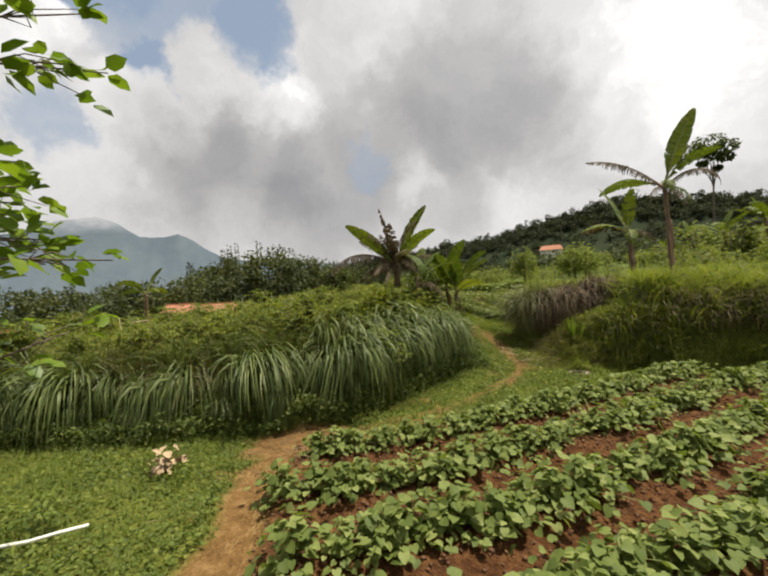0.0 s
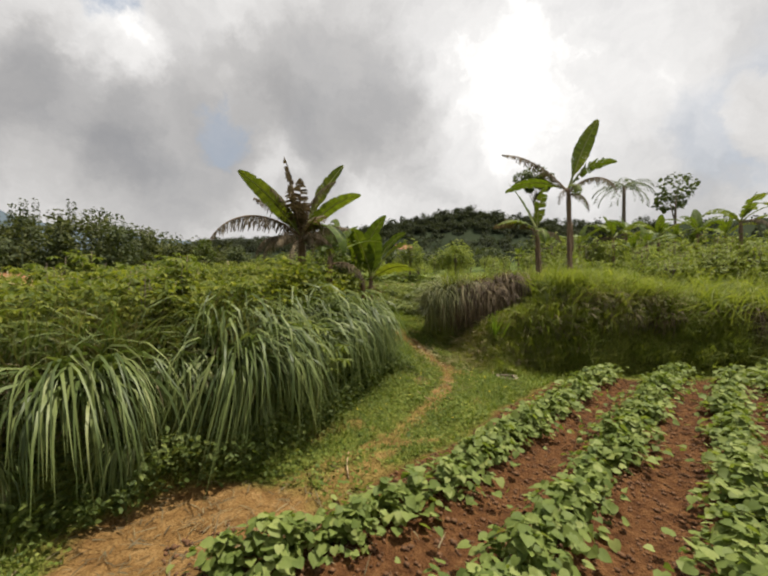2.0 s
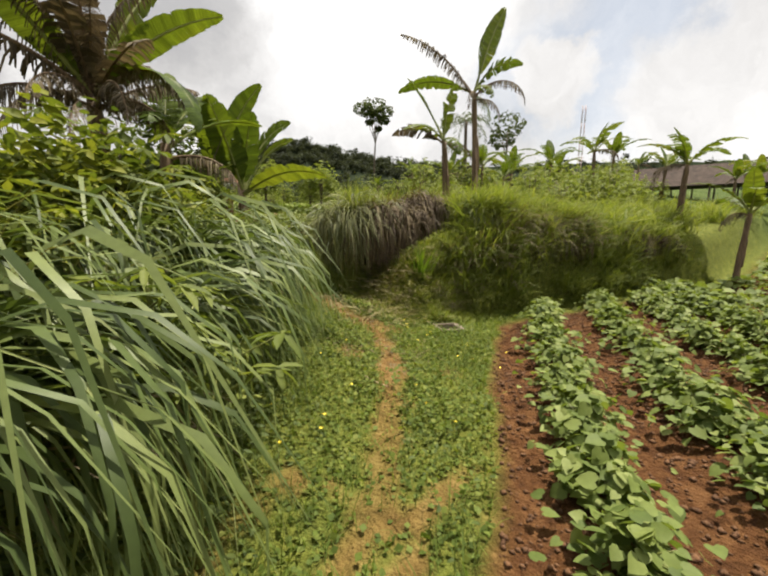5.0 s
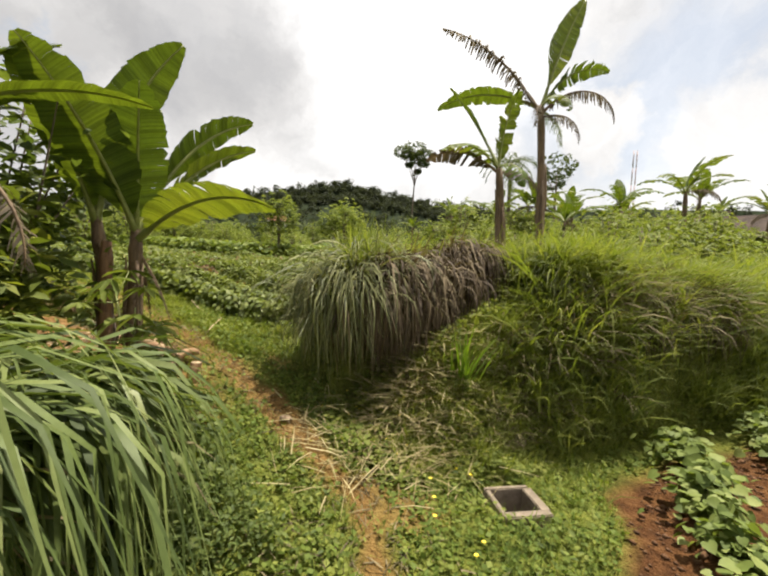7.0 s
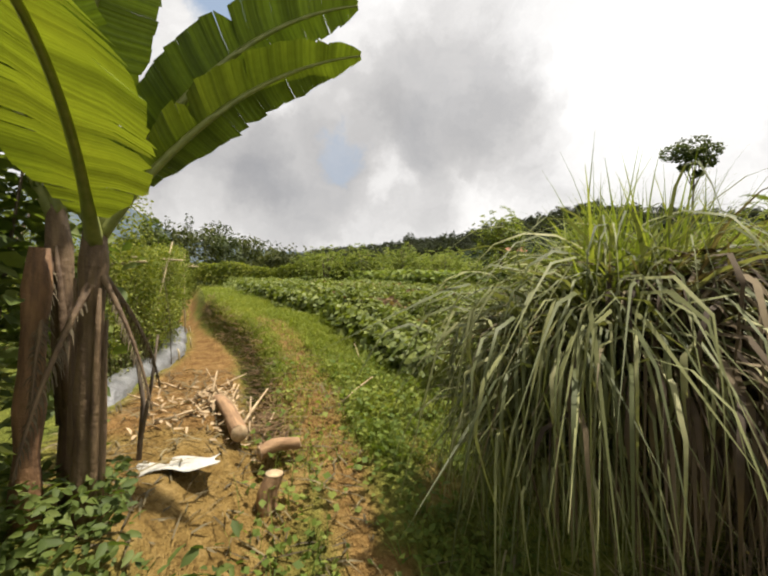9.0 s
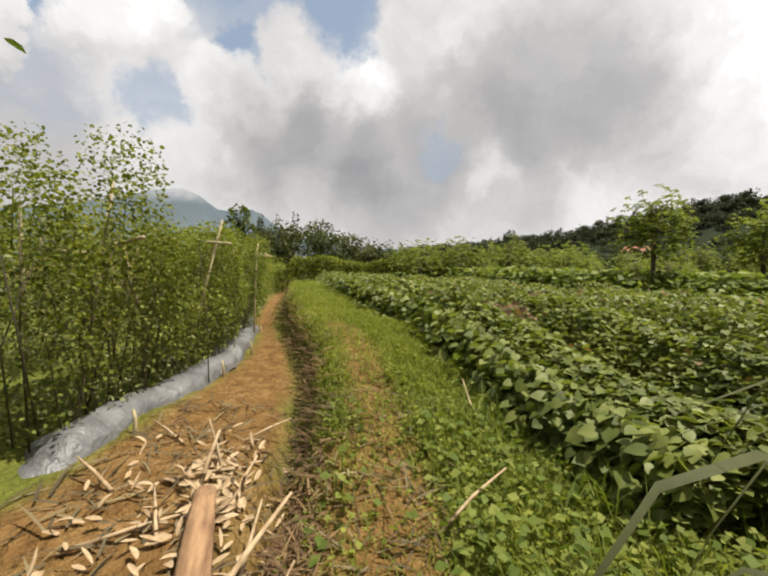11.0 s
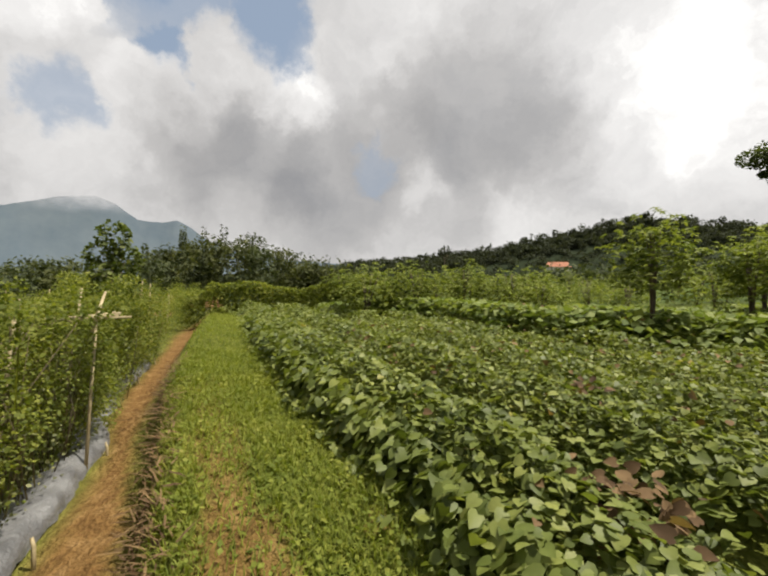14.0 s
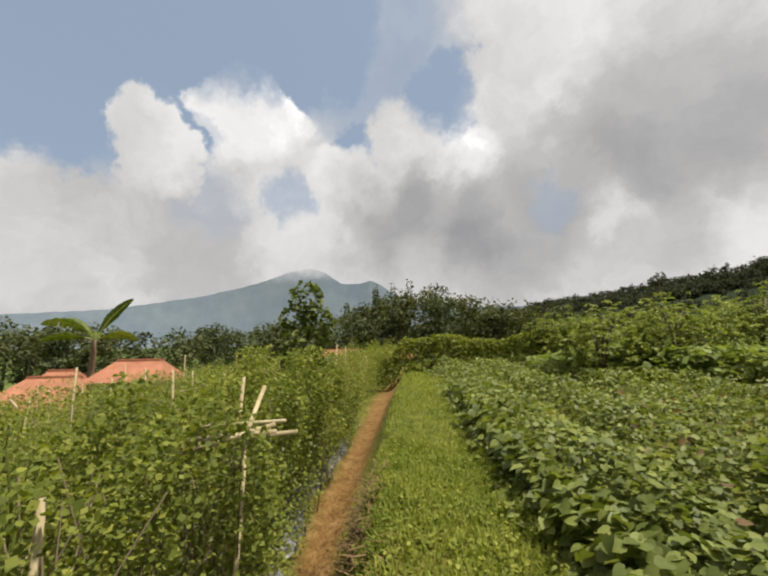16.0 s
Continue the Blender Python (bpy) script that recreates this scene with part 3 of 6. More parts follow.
def trod_mask(x, y):
    wob = .12 * (lattice(x, y, .4, 11) - .5) + .06 * (lattice(x, y, .13, 12) - .5)
    narrow = step((.20 - near_line(x, y, TRAIL[3:]) + 1.5 * wob) / .12) * (.62 + .30 * step((y - 7.2) / 1.2)) * step((14.6 - y) / 2)
    wide = step((.33 - near_line(x, y, TRAIL[:4]) + wob) / .15)
    bare = .75 * step((lattice(x, y, .45, 13) + .4 * lattice(x, y, .16, 14) - .92) / .12) * step((.95 - near_line(x, y, TRAIL)) / .5)
    patch = step((1.0 - np.hypot((x + .75) / 1.2, (y - 5.95) / .85) + 2 * wob) / .22)
    bed = step((x - film_x(y) + .1) / .2) * step((ditch_x(y) - .02 - x + wob) / .15) * step((y - 11.3) / .6)
    bed2 = .8 * step((1.0 - np.hypot((x - 3.08) / .8, (y - 11.65) / 1.35) + 2 * wob) / .4)
    strip = .85 * step((.26 - np.abs(x - ditch_x(y) - .48) + wob) / .16) * step((y - 10.8) / 1) * step((18.5 - y) / 4)
    hollow = .75 * step((1.0 - np.hypot((x - 4.95) / .75, (y - 10.0) / .42) + 2 * wob) / .4)
    return np.clip(np.maximum.reduce([narrow, wide, patch, bare, bed, bed2, strip, hollow]), 0, 1)


def graded(lo, hi, spacing, far_lo, far_hi):
    core = np.arange(lo, hi + spacing / 2, spacing)
    left, right, s = [], [], spacing
    a, b = lo, hi
    while a > far_lo or b < far_hi:
        s *= 1.22
        if a > far_lo:
            a -= s
            left.append(a)
        if b < far_hi:
            b += s
            right.append(b)
    return np.concatenate([left[::-1], core, right])


def build_ground():
    xs, ys = graded(-7.5, 12.0, .085, -2600, 2600), graded(1.0, 22.0, .085, -2600, 2600)
    X, Y = np.meshgrid(xs, ys)
    x, y = X.ravel(), Y.ravel()
    verts = np.stack([x, y, land(x, y)], 1)
    nx = len(xs)
    i = (np.arange(len(ys) - 1)[:, None] * nx + np.arange(nx - 1)[None]).ravel()
    me = mesh_of("ground", verts, np.stack([i, i + 1, i + 1 + nx, i + nx], 1), EARTH, True)
    near = (np.abs(x) < 40) & (np.abs(y) < 60)
    for name, val in (("soil", soil_mask(x, y) * near), ("trod", trod_mask(x, y) * near), ("far", step((np.hypot(x, y - 10) - 18) / 12))):
        at_ = me.attributes.new(name, "FLOAT", "POINT")
        at_.data.foreach_set("value", val.astype(np.float32))
    put("ground", me, None, "red-brown farm soil with a trodden tan path and mossy turf", "ground", kind="structure")


build_ground()


def backdrop(name, profile, radius, depth, mat, label, rough=0.0):
    """A far range: a slope that rises over depth to a crest given by bearing and elevation in degrees."""
    az = np.linspace(profile[0][0], profile[-1][0], 260)
    el = np.interp(-az, [-p[0] for p in profile], [p[1] for p in profile])
    if rough:
        el = el + rough * (lattice(az * 3, az * 0, 1.0, 21) - .5) + rough * .5 * (lattice(az * 9, az * 0, 1.0, 22) - .5)
    v = []
    for k, q in enumerate(np.linspace(0, 1, 9)):
        r = radius + depth * q
        z = np.tan(np.radians(el)) * r * q ** 1.2 + 2.0 - 8 * (1 - q)
        if 0 < q < 1:
            z = z + (lattice(az * 2, az * 0 + k, 1.0, 31) - .5) * radius * .012
        v.append(np.stack([-np.sin(np.radians(az)) * r, np.cos(np.radians(az)) * r, z], 1))
    n = len(az)
    i = (np.arange(8)[:, None] * n + np.arange(n - 1)[None]).ravel()
    me = mesh_of(name, np.concatenate(v), np.stack([i, i + n, i + n + 1, i + 1], 1), mat, True)
    return put(name, me, None, label, name.replace("_", " ").split(".")[0], kind="structure")


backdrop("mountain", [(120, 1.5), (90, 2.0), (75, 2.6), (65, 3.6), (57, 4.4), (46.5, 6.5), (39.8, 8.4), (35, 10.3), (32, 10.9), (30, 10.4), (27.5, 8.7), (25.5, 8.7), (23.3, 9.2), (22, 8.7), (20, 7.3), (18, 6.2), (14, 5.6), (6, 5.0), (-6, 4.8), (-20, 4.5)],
         2100, 260, MOUNTAIN, "volcano with blue haze put into its colour and glow, its summit lost in cloud", 0.12)
HILL = plain_material("wooded_slope", (0.020, 0.027, 0.016), (0.033, 0.041, 0.024), 0.05, 1.0, 0.0)
HILL.node_tree.nodes["Principled BSDF"].inputs["Specular IOR Level"].default_value = 0.0
HILL_CREST = [(20, 2.0), (5, 4.0), (-5, 5.0), (-12.7, 5.9), (-20, 6.9), (-26, 8.3), (-32, 9.5), (-37.5, 10.2), (-43, 9.2), (-50, 8.0), (-60, 7.6), (-75, 7.6), (-95, 6.5), (-130, 5)]
backdrop("wooded_hill", HILL_CREST, 110, 110, HILL, "dark green wooded hill behind the farm terraces", 0.1)

# ---- bananas ----
def banana_leaf(name, az, el, length, width, droop, torn=0.0, fold=0.25, dry=False, petiole=0.14, curl=0.0, roll=0.0):
    """One leaf from its stalk out: a stout midrib and a blade split into strips where the wind has torn it."""
    seg = 26
    t = np.linspace(0, 1, seg + 1)
    p, pts, dirs, ups = np.zeros(3), [], [], []
    for k in range(seg + 1):
        th = el - droop * t[k] ** 1.4
        a = az + curl * t[k] ** 1.5
        d = np.array([math.cos(th) * math.cos(a), math.cos(th) * math.sin(a), math.sin(th)])
        pts.append(p.copy())
        dirs.append(d)
        up = np.array([-math.sin(th) * math.cos(a), -math.sin(th) * math.sin(a), math.cos(th)])
        ups.append(up * math.cos(roll * min(1, 2 * t[k])) + np.cross(d, up) * math.sin(roll * min(1, 2 * t[k])))
        p = p + d * length / seg
    pts = np.array(pts)
    rib = Pile()
    tube(rib, pts, np.interp(t, [0, .2, 1], [.032, .018, .004]) * (length / 2.0 + .35), 5)
    blade = Pile()
    along = []
    k0 = int(petiole * seg)
    for sgn in (1, -1):
        gap_bias = rng.uniform(0, 1)
        lift_prev = None
        for k in range(k0, seg):
            s0, s1 = (k - k0) / (seg - k0), (k + 1 - k0) / (seg - k0)
            if .08 <= torn < .4 and rng.uniform() < torn * (.55 + .3 * gap_bias) * .6:
                continue
            loose = torn >= .08 or rng.uniform() < torn
            cut = loose and rng.uniform() < max(torn, .3)
            lift = fold + (rng.normal(-1.1 * torn, .5 * torn) if loose else rng.normal(0, .03))
            if torn >= .4:
                # shredded by the wind: narrow ribbons that hang from the rib
                for cut0 in (0.05, .38, .70):
                    if rng.uniform() < .14:
                        continue
                    s_ = (k + cut0 - k0) / (seg - k0)
                    w = width * .5 * max(.12, math.sin(math.pi * (.10 + .88 * min(s_, .999)) ** .9)) ** .6 * rng.uniform(.6, 1.35)
                    p0 = pts[k] + (pts[k + 1] - pts[k]) * cut0
                    p1 = pts[k] + (pts[k + 1] - pts[k]) * min(1.0, cut0 + rng.uniform(.24, .34))
                    side = sgn * np.cross(dirs[k], ups[k])
                    m = unit((side * rng.uniform(.3, .9) + np.array([0, 0, -rng.uniform(.3, 1.0)]) + dirs[k] * .25)[None])[0]
                    m2 = unit((m * .5 + np.array([0, 0, -rng.uniform(.5, 1.2)]))[None])[0]
                    e0, e1 = p0 + m * w * .5, p1 + m * w * .5
                    tip = (e0 + e1) / 2 + m2 * w * .5
                    blade.add([p0, e0, tip, p1, e1, tip + (p1 - p0) * .7], np.array([(0, 1, 4, 3), (1, 2, 5, 4)]) if sgn > 0 else np.array([(3, 4, 1, 0), (4, 5, 2, 1)]))
                    along += [(k + cut0) * length / seg] * 3 + [(k + cut0 + .3) * length / seg] * 3
                continue
            quad = []
            for kk, ss in ((k, s0), (k + 1, s1)):
                side = sgn * np.cross(dirs[kk], ups[kk])
                w = width * .5 * (min(1, ss * 5 + .25)) ** .6 * max(0.0, math.sin(math.pi * (.10 + .9 * min(ss, .999)) ** .9)) ** .52
                if kk == seg:
                    w = width * .06
                if cut and kk == k + 1:
                    w *= rng.uniform(.6, .95)
                w *= 1 + rng.normal(0, .022 + .10 * torn) - (rng.uniform(.08, .22) if torn > 0 and rng.uniform() < .10 else 0)
                lf = lift if lift_prev is None or loose else (lift if kk == k + 1 else lift_prev)
                m = side * math.cos(lf) + ups[kk] * math.sin(lf)
                lf2 = lf - .28 - 1.3 * torn * rng.uniform(.3, 1)
                m2 = side * math.cos(lf2) + ups[kk] * math.sin(lf2)
                sweep = dirs[kk] * w * .22
                quad.append((pts[kk] + ups[kk] * .006, pts[kk] + m * w * .5 + sweep * .5, pts[kk] + m * w * .5 + m2 * w * .5 + sweep))
            lift_prev = lift
            (a0, a1, a2), (b0, b1, b2) = quad
            f = np.array([(0, 1, 4, 3), (1, 2, 5, 4)])
            blade.add([a0, a1, a2, b0, b1, b2], f if sgn > 0 else f[:, ::-1])
            along += [(k * length / seg + 7 * sgn)] * 3 + [((k + 1) * length / seg + 7 * sgn)] * 3
    v = np.concatenate(rib.v + blade.v)
    tri = np.concatenate(rib.f[3])
    qr, qb = np.concatenate(rib.f[4]), np.concatenate(blade.f[4]) + rib.n
    idx = np.concatenate([np.zeros(len(qr) + len(tri)), np.ones(len(qb))])
    mats = [STEM, BANANA_DRY] if dry else [RIB, BANANA]
    me = mesh_of(name, v, [qr, tri, qb], mats, True, idx)
    vein = me.attributes.new("vein", "FLOAT", "POINT")
    vein.data.foreach_set("value", np.concatenate([np.zeros(rib.n), along]).astype(np.float32))
    return me


def stem_mesh(name, height, r0, r1, lean, mat=None, sheaths=3):
    pile = Pile()
    n = 8
    t = np.linspace(0, 1, n)
    base = np.stack([lean[0] * t ** 1.5, lean[1] * t ** 1.5, height * t], 1)
    tube(pile, base, r0 + (r1 - r0) * t + .008 * np.sin(t * 17), 10)
    for k in range(sheaths):
        a = rng.uniform(0, 6.28)
        z0, z1 = rng.uniform(0, .4) * height, rng.uniform(.55, .95) * height
        pts = []
        for q in np.linspace(0, 1, 6):
            zz = z0 + (z1 - z0) * q
            rr = r0 + (r1 - r0) * zz / height + .012 + .05 * max(0, q - .75)
            pts.append((lean[0] * (zz / height) ** 1.5 + math.cos(a) * rr * .9, lean[1] * (zz / height) ** 1.5 + math.sin(a) * rr * .9, zz))
        tube(pile, pts, np.interp(np.linspace(0, 1, 6), [0, .5, 1], [.03, .04, .012]) * r0 / .1, 5)
    return pile.mesh(name, mat or STEM, True)


def banana(x, y, z, height, lean, leafs, label, r=(.10, .06), group="banana plants"):
    """leafs: rows of bearing (degrees left of +y), rise, length, width, droop (degrees), torn, dry, and the turn about its rib (degrees)."""
    root = empty("banana_plant", x, y, z, label, "banana plant", group)
    put("pseudostem", stem_mesh("pseudostem", height, r[0], r[1], lean), root)
    for az, el, ln, wd, dr, torn, dry, *rest in leafs:
        me = banana_leaf("leaf", radians(az + 90), radians(el), ln, wd, radians(dr), torn, .30 if el > 45 else .12, dry, roll=radians(-rest[0] if rest else 0))
        ob = put("dead_leaf" if dry else "leaf", me, root, "brown shrivelled leaf" if dry else "")
        drop = rng.uniform(.02, .10) if not dry else rng.uniform(.05, .25)
        ob.location = (lean[0], lean[1], height - drop)
    return root


# clump on the grassy bank
SKIRT = [(a, e, ln, .42, d, .5, True) for a, e, ln, d in ((100, 25, 1.2, 115), (150, 10, 1.0, 110), (-150, 20, 1.1, 110), (180, 35, 1.2, 130), (-110, 10, .9, 100), (60, 10, 1.1, 105), (-70, 30, 1.0, 120), (210, 50, 1.3, 135))]
banana(1.15, 10.5, .95, 2.02, (0, 0), [
    (117, 44, 1.80, .34, 24, .03, False, -60), (104, 80, 1.61, .30, 12, .35, True), (-79, 67, 1.91, .36, 20, .05, False, 65), (-133, 47, 1.54, .32, 40, .05, False, 40), (-148, 34, 1.50, .42, 135, .03, False),
    (109, 31, 2.10, .55, 95, .45, True), (162, 67, 1.23, .38, 20, .30, True), (129, 58, 1.28, .40, 45, .45, True), (-132, 85, 1.46, .36, 70, .45, True), (150, 55, 1.2, .38, 40, .35, True), (-170, 45, 1.2, .4, 60, .3, True), (95, 50, 1.2, .36, 40, .4, True), (-60, 60, 1.1, .34, 50, .4, True), (170, 62, 1.0, .36, 50, .4, True), (-105, 45, 1.1, .35, 60, .4, True), (140, 20, 1.1, .4, 80, .4, True)] + SKIRT,
    "banana clump with green and brown torn leaves on a grassy bank")
banana(1.65, 10.25, .95, 1.55, (.05, 0), [
    (-30, 72, 1.0, .36, 25, .1, False), (-95, 40, 1.25, .38, 50, 0, False), (-65, 55, 1.1, .36, 30, .05, False), (-140, 15, 1.1, .4, 115, .45, True), (150, 40, .9, .36, 90, .3, False)],
    "young banana plant with yellowing leaves on a grassy bank", (.09, .05))
# by the turn of the path
banana(2.84, 10.78, .95, 1.17, (.03, -.02), [
    (-190, 72, 1.08, .40, 20, .05, False), (-159, 31, 1.40, .42, 55, .05, False, 25), (-79, 67, 1.57, .33, 48, .06, False, 55), (-81, 58, 1.40, .30, 42, .06, False, 40), (-30, 67, 1.30, .24, 10, .12, False, 80), (-236, 62, 1.32, .42, 25, .05, False, -40),
    (-32, -50, .60, .12, 30, .6, True), (170, -55, .7, .12, 20, .6, True), (-100, -60, .6, .10, 20, .6, True)],
    "large banana plant with broad glossy leaves beside the path", (.050, .042))
banana(2.72, 10.92, .95, 1.25, (-.08, .0), [
    (-121, 81, 1.54, .42, 35, .05, False, 40), (-225, 66, 1.15, .36, 30, .05, False), (-160, -55, .7, .12, 20, .6, True)],
    "banana plant with a dark dry stem beside the path", (.050, .040))
# the two on the mound
banana(9.2, 10.45, 1.75, 3.2, (.07, .20), [
    (-116, 74, 2.30, .52, 14, .05, False, 95), (60, 50, 2.40, .40, 50, .5, True, -30), (26, 29, 2.05, .36, 62, .10, False, -45), (-144, 50, 1.75, .34, 150, .6, True), (-126, 60, 1.65, .40, 75, .3, False, 45),
    (110, 10, 1.0, .36, 110, .5, True), (-100, 5, 1.0, .4, 100, .4, False), (175, 0, 1.1, .36, 100, .5, True), (150, 20, 1.0, .4, 110, .3, False)],
    "tall banana plant with wind-shredded leaves on a grassy mound", (.088, .06))
banana(8.2, 10.65, 1.75, 1.9, (-.05, .14), [
    (9, 62, 1.85, .36, 14, .03, False, -20), (170, 88, 1.3, .42, 35, .25, False), (46, 38, 1.35, .46, 78, .2, True, -30), (80, 30, 1.4, .42, 70, .2, False), (-80, 20, 1.0, .4, 100, .4, False), (150, 5, 1.0, .42, 90, .3, False), (-140, 15, .9, .36, 110, .5, True)],
    "small banana plant with pale and brown leaves on a grassy mound", (.085, .055))
# on the far terrace
for bx, by, hz, yaw_ in ((14.4, 6.5, 2.1, 0), (13.4, 5.1, 2.0, 70), (17.0, 9.5, 2.4, 200), (20.9, 14.5, 2.6, 120), (16.3, 13.8, 2.5, 40), (19.0, 11.8, 2.3, 300), (23.0, 17.5, 2.6, 10), (24.0, 13.0, 2.4, 160), (16.0, 15.2, 2.2, 250)):
    banana(bx, by, float(land(np.array([bx]), np.array([by]))[0]) - .05, hz, (rng.uniform(-.15, .15), rng.uniform(-.1, .1)), [
        (yaw_ + a, e, ln, .42, d, tn, dr) for a, e, ln, d, tn, dr in ((10, 76, 1.15, 20, 0, False), (75, 52, 1.7, 75, .15, False), (-60, 55, 1.7, 70, .12, False), (150, 50, 1.6, 80, .2, False), (-130, 45, 1.6, 85, .2, False), (20, 50, 1.5, 70, .1, False), (-20, 20, 1.1, 110, .5, True))],
        "banana plant with drooping leaves at a terrace edge", (.08, .055))
EAST = [o for o in scene.objects if o.name.startswith("banana_plant") and o.location.x > 12]
for k in range(16):
    bx, by = rng.uniform(15, 34), rng.uniform(3, 24)
    src = EAST[rng.integers(len(EAST))]
    copy_thing(src, pose(bx, by, float(land(np.array([bx]), np.array([by]))[0]) - .05, 0, 0, rng.uniform(0, 360)) @ Matrix.Scale(rng.uniform(.65, 1.0), 4))
FIELD_Z = float(land(-12.5, 24.3, False))
banana(-12.5, 24.3, FIELD_Z, 2.95 - FIELD_Z, (0, 0), [
    (-30, 66, 2.0, .42, 26, .02, False, 60), (140, 50, 1.8, .44, 80, .1, False, -50), (150, 22, 1.6, .42, 60, .1, False, -40), (-30, 30, 1.5, .44, 80, .1, False, 50), (110, 62, 1.5, .42, 60, .1, False), (-120, 35, 1.4, .42, 90, .2, False)],
    "banana plant with broad leaves beyond the bean field", (.10, .07))

# cut stem, still standing
CUTSTEM = plain_material("cut_stem_skin", (0.06, 0.03, 0.014), (0.25, 0.13, 0.055), 8, 0.75, 0.01, stretch=(4, 4, 0.5))
stub = empty("banana_stump", 2.66, 10.74, .95, "cut banana stem, brown and dry, beside the path", "banana stump")
put("stem", stem_mesh("stem", 1.06, .048, .040, (.02, .03), CUTSTEM, 0), stub)


# ---- tall grass of the banks ----
def tussock_mesh(name, n, spread, length, out_az, mat, el=(1.0, 1.45), width=.022, droop=(1.6, 2.5), fan=.9, rise=0.0, bend=1.0, seg=8):
    """A tuft of long arching blades that leans to one side."""
    pile = Pile()
    a = out_az + rng.normal(0, fan, n)
    pos = np.stack([rng.normal(0, spread, n), rng.normal(0, spread, n), rng.uniform(-.05, .12, n)], 1)
    blades(pile, pos, a, rng.uniform(*el, n), length * rng.uniform(.6, 1.15, n), width * rng.uniform(.6, 1.25, n), rng.uniform(*droop, n), seg, .6, rise, bend)
    return pile.mesh(name, mat)


OUT = -math.pi / 2
REEDS = [tussock_mesh("foliage", 105, .10, rng.uniform(1.5, 1.85), OUT, REED, (.9, 1.5), .034, (2.2, 2.9), .60, .05, b) for b in (.45, .55, .62, .70, .55, .62)]
TALLS = [tussock_mesh("foliage", 85, .12, rng.uniform(1.7, 2.1), OUT, REED, (1.0, 1.5), .034, (2.2, 2.9), 1.0, .15, .62) for _ in range(5)]
FADEDS = [tussock_mesh("foliage", 215, .17, rng.uniform(1.15, 1.45), OUT, FADED, (.7, 1.55), .019, (1.9, 3.2), 1.15, .06, b) for b in (.40, .52, .64, .80)]
SPEARS = [tussock_mesh("foliage", 55, .12, 1.1, OUT, LUSH, (1.2, 1.55), .022, (.1, 1.1), 2.5) for _ in range(3)]
REEDS_UP = [tussock_mesh("foliage", 90, .15, 1.2, OUT, REED, (1.15, 1.55), .024, (.9, 2.3), 1.5) for _ in range(4)]
STRAWS = [tussock_mesh("foliage", 130, .16, 1.3, OUT, THATCH, (.6, 1.3), .024, (2.2, 2.9), .7, .0, .5) for _ in range(4)]
DRY_UP = [tussock_mesh("foliage", 80, .22, 1.05, OUT, DRYGRASS, (1.0, 1.55), .012, (.1, 1.7), 2.5, seg=4) for _ in range(4)]
GREENS_FAR = [tussock_mesh("foliage", 60, .16, .68, OUT, LUSH, (.8, 1.5), .030, (.9, 2.4), 2.0, seg=3) for _ in range(3)]
GREENS = [tussock_mesh("foliage", 105, .14, .68, OUT, LUSH, (.8, 1.5), .019, (.9, 2.4), 2.0, seg=4) for _ in range(4)]
DRY_FOOT = [tussock_mesh("thatch", 34, .13, .75, OUT, STRAW, (.4, 1.3), .018, (1.4, 2.6), 1.2, seg=4) for _ in range(3)]


def tuft(name, meshes, x, y, z, turn, s, label, group):
    root = empty(name, x, y, z, label, "grass tussock", group)
    root.matrix_world = pose(x, y, z, rng.normal(0, 4), rng.normal(0, 4), turn) @ Matrix.Scale(s, 4)
    put("foliage", meshes[rng.integers(len(meshes))], root, kind="stuff")
    put("thatch", DRY_FOOT[rng.integers(3)], root, "dry straw-coloured undergrowth of the tuft", kind="stuff")
    return root


def meadow(name, label, spots):
    """Many tufts, too many to count, joined in one mesh: spots of meshes, x, y, z, turn, size."""
    pile = Pile()
    for meshes, x, y, z, turn, s in spots:
        me = meshes[rng.integers(len(meshes))]
        co = np.empty(len(me.vertices) * 3, dtype=np.float32)
        me.vertices.foreach_get("co", co)
        ix = np.empty(len(me.loops), dtype=np.int32)
        me.loops.foreach_get("vertex_index", ix)
        m = np.array(pose(x, y, z, rng.normal(0, 4), rng.normal(0, 4), turn) @ Matrix.Scale(s, 4))
        pile.add(co.reshape(-1, 3) @ m[:3, :3].T + m[:3, 3], ix.reshape(-1, 4))
    return put(name, pile.mesh(name, LUSH), None, label, "grass", kind="stuff")


REED_LABEL = "tall arching blue-green fodder grass tuft on the bank"
SPOTS = [(x, .60, w, REEDS) for x, w in ((-6.4, .95), (-5.6, .7), (-5.15, 1.05), (-4.2, .75), (-3.5, 1.05), (-3.1, .85), (-2.3, .6), (-1.75, 1.1), (-1.45, .95), (-.75, .65), (-.35, 1.0), (-.05, .9))]
SPOTS += [(x + .35, .42, .50, REEDS) for x in np.arange(-6.2, -.2, 1.15)] + [(x, .95, .80, REEDS_UP) for x in np.arange(-6.6, .2, .55)]
SPOTS += [(x, .55, .95, REEDS) for x in np.arange(.1, 2.7, .40)] + [(x, .95, .92, TALLS) for x in np.arange(-.1, 2.6, .40)]
SPOTS += [(x, .85, .85, REEDS_UP) for x in np.arange(-5.8, 0, .9)] + [(x, .75 + .4 * (k % 3), .95, DRY_UP) for k, x in enumerate(np.arange(-6.4, .6, .26))]
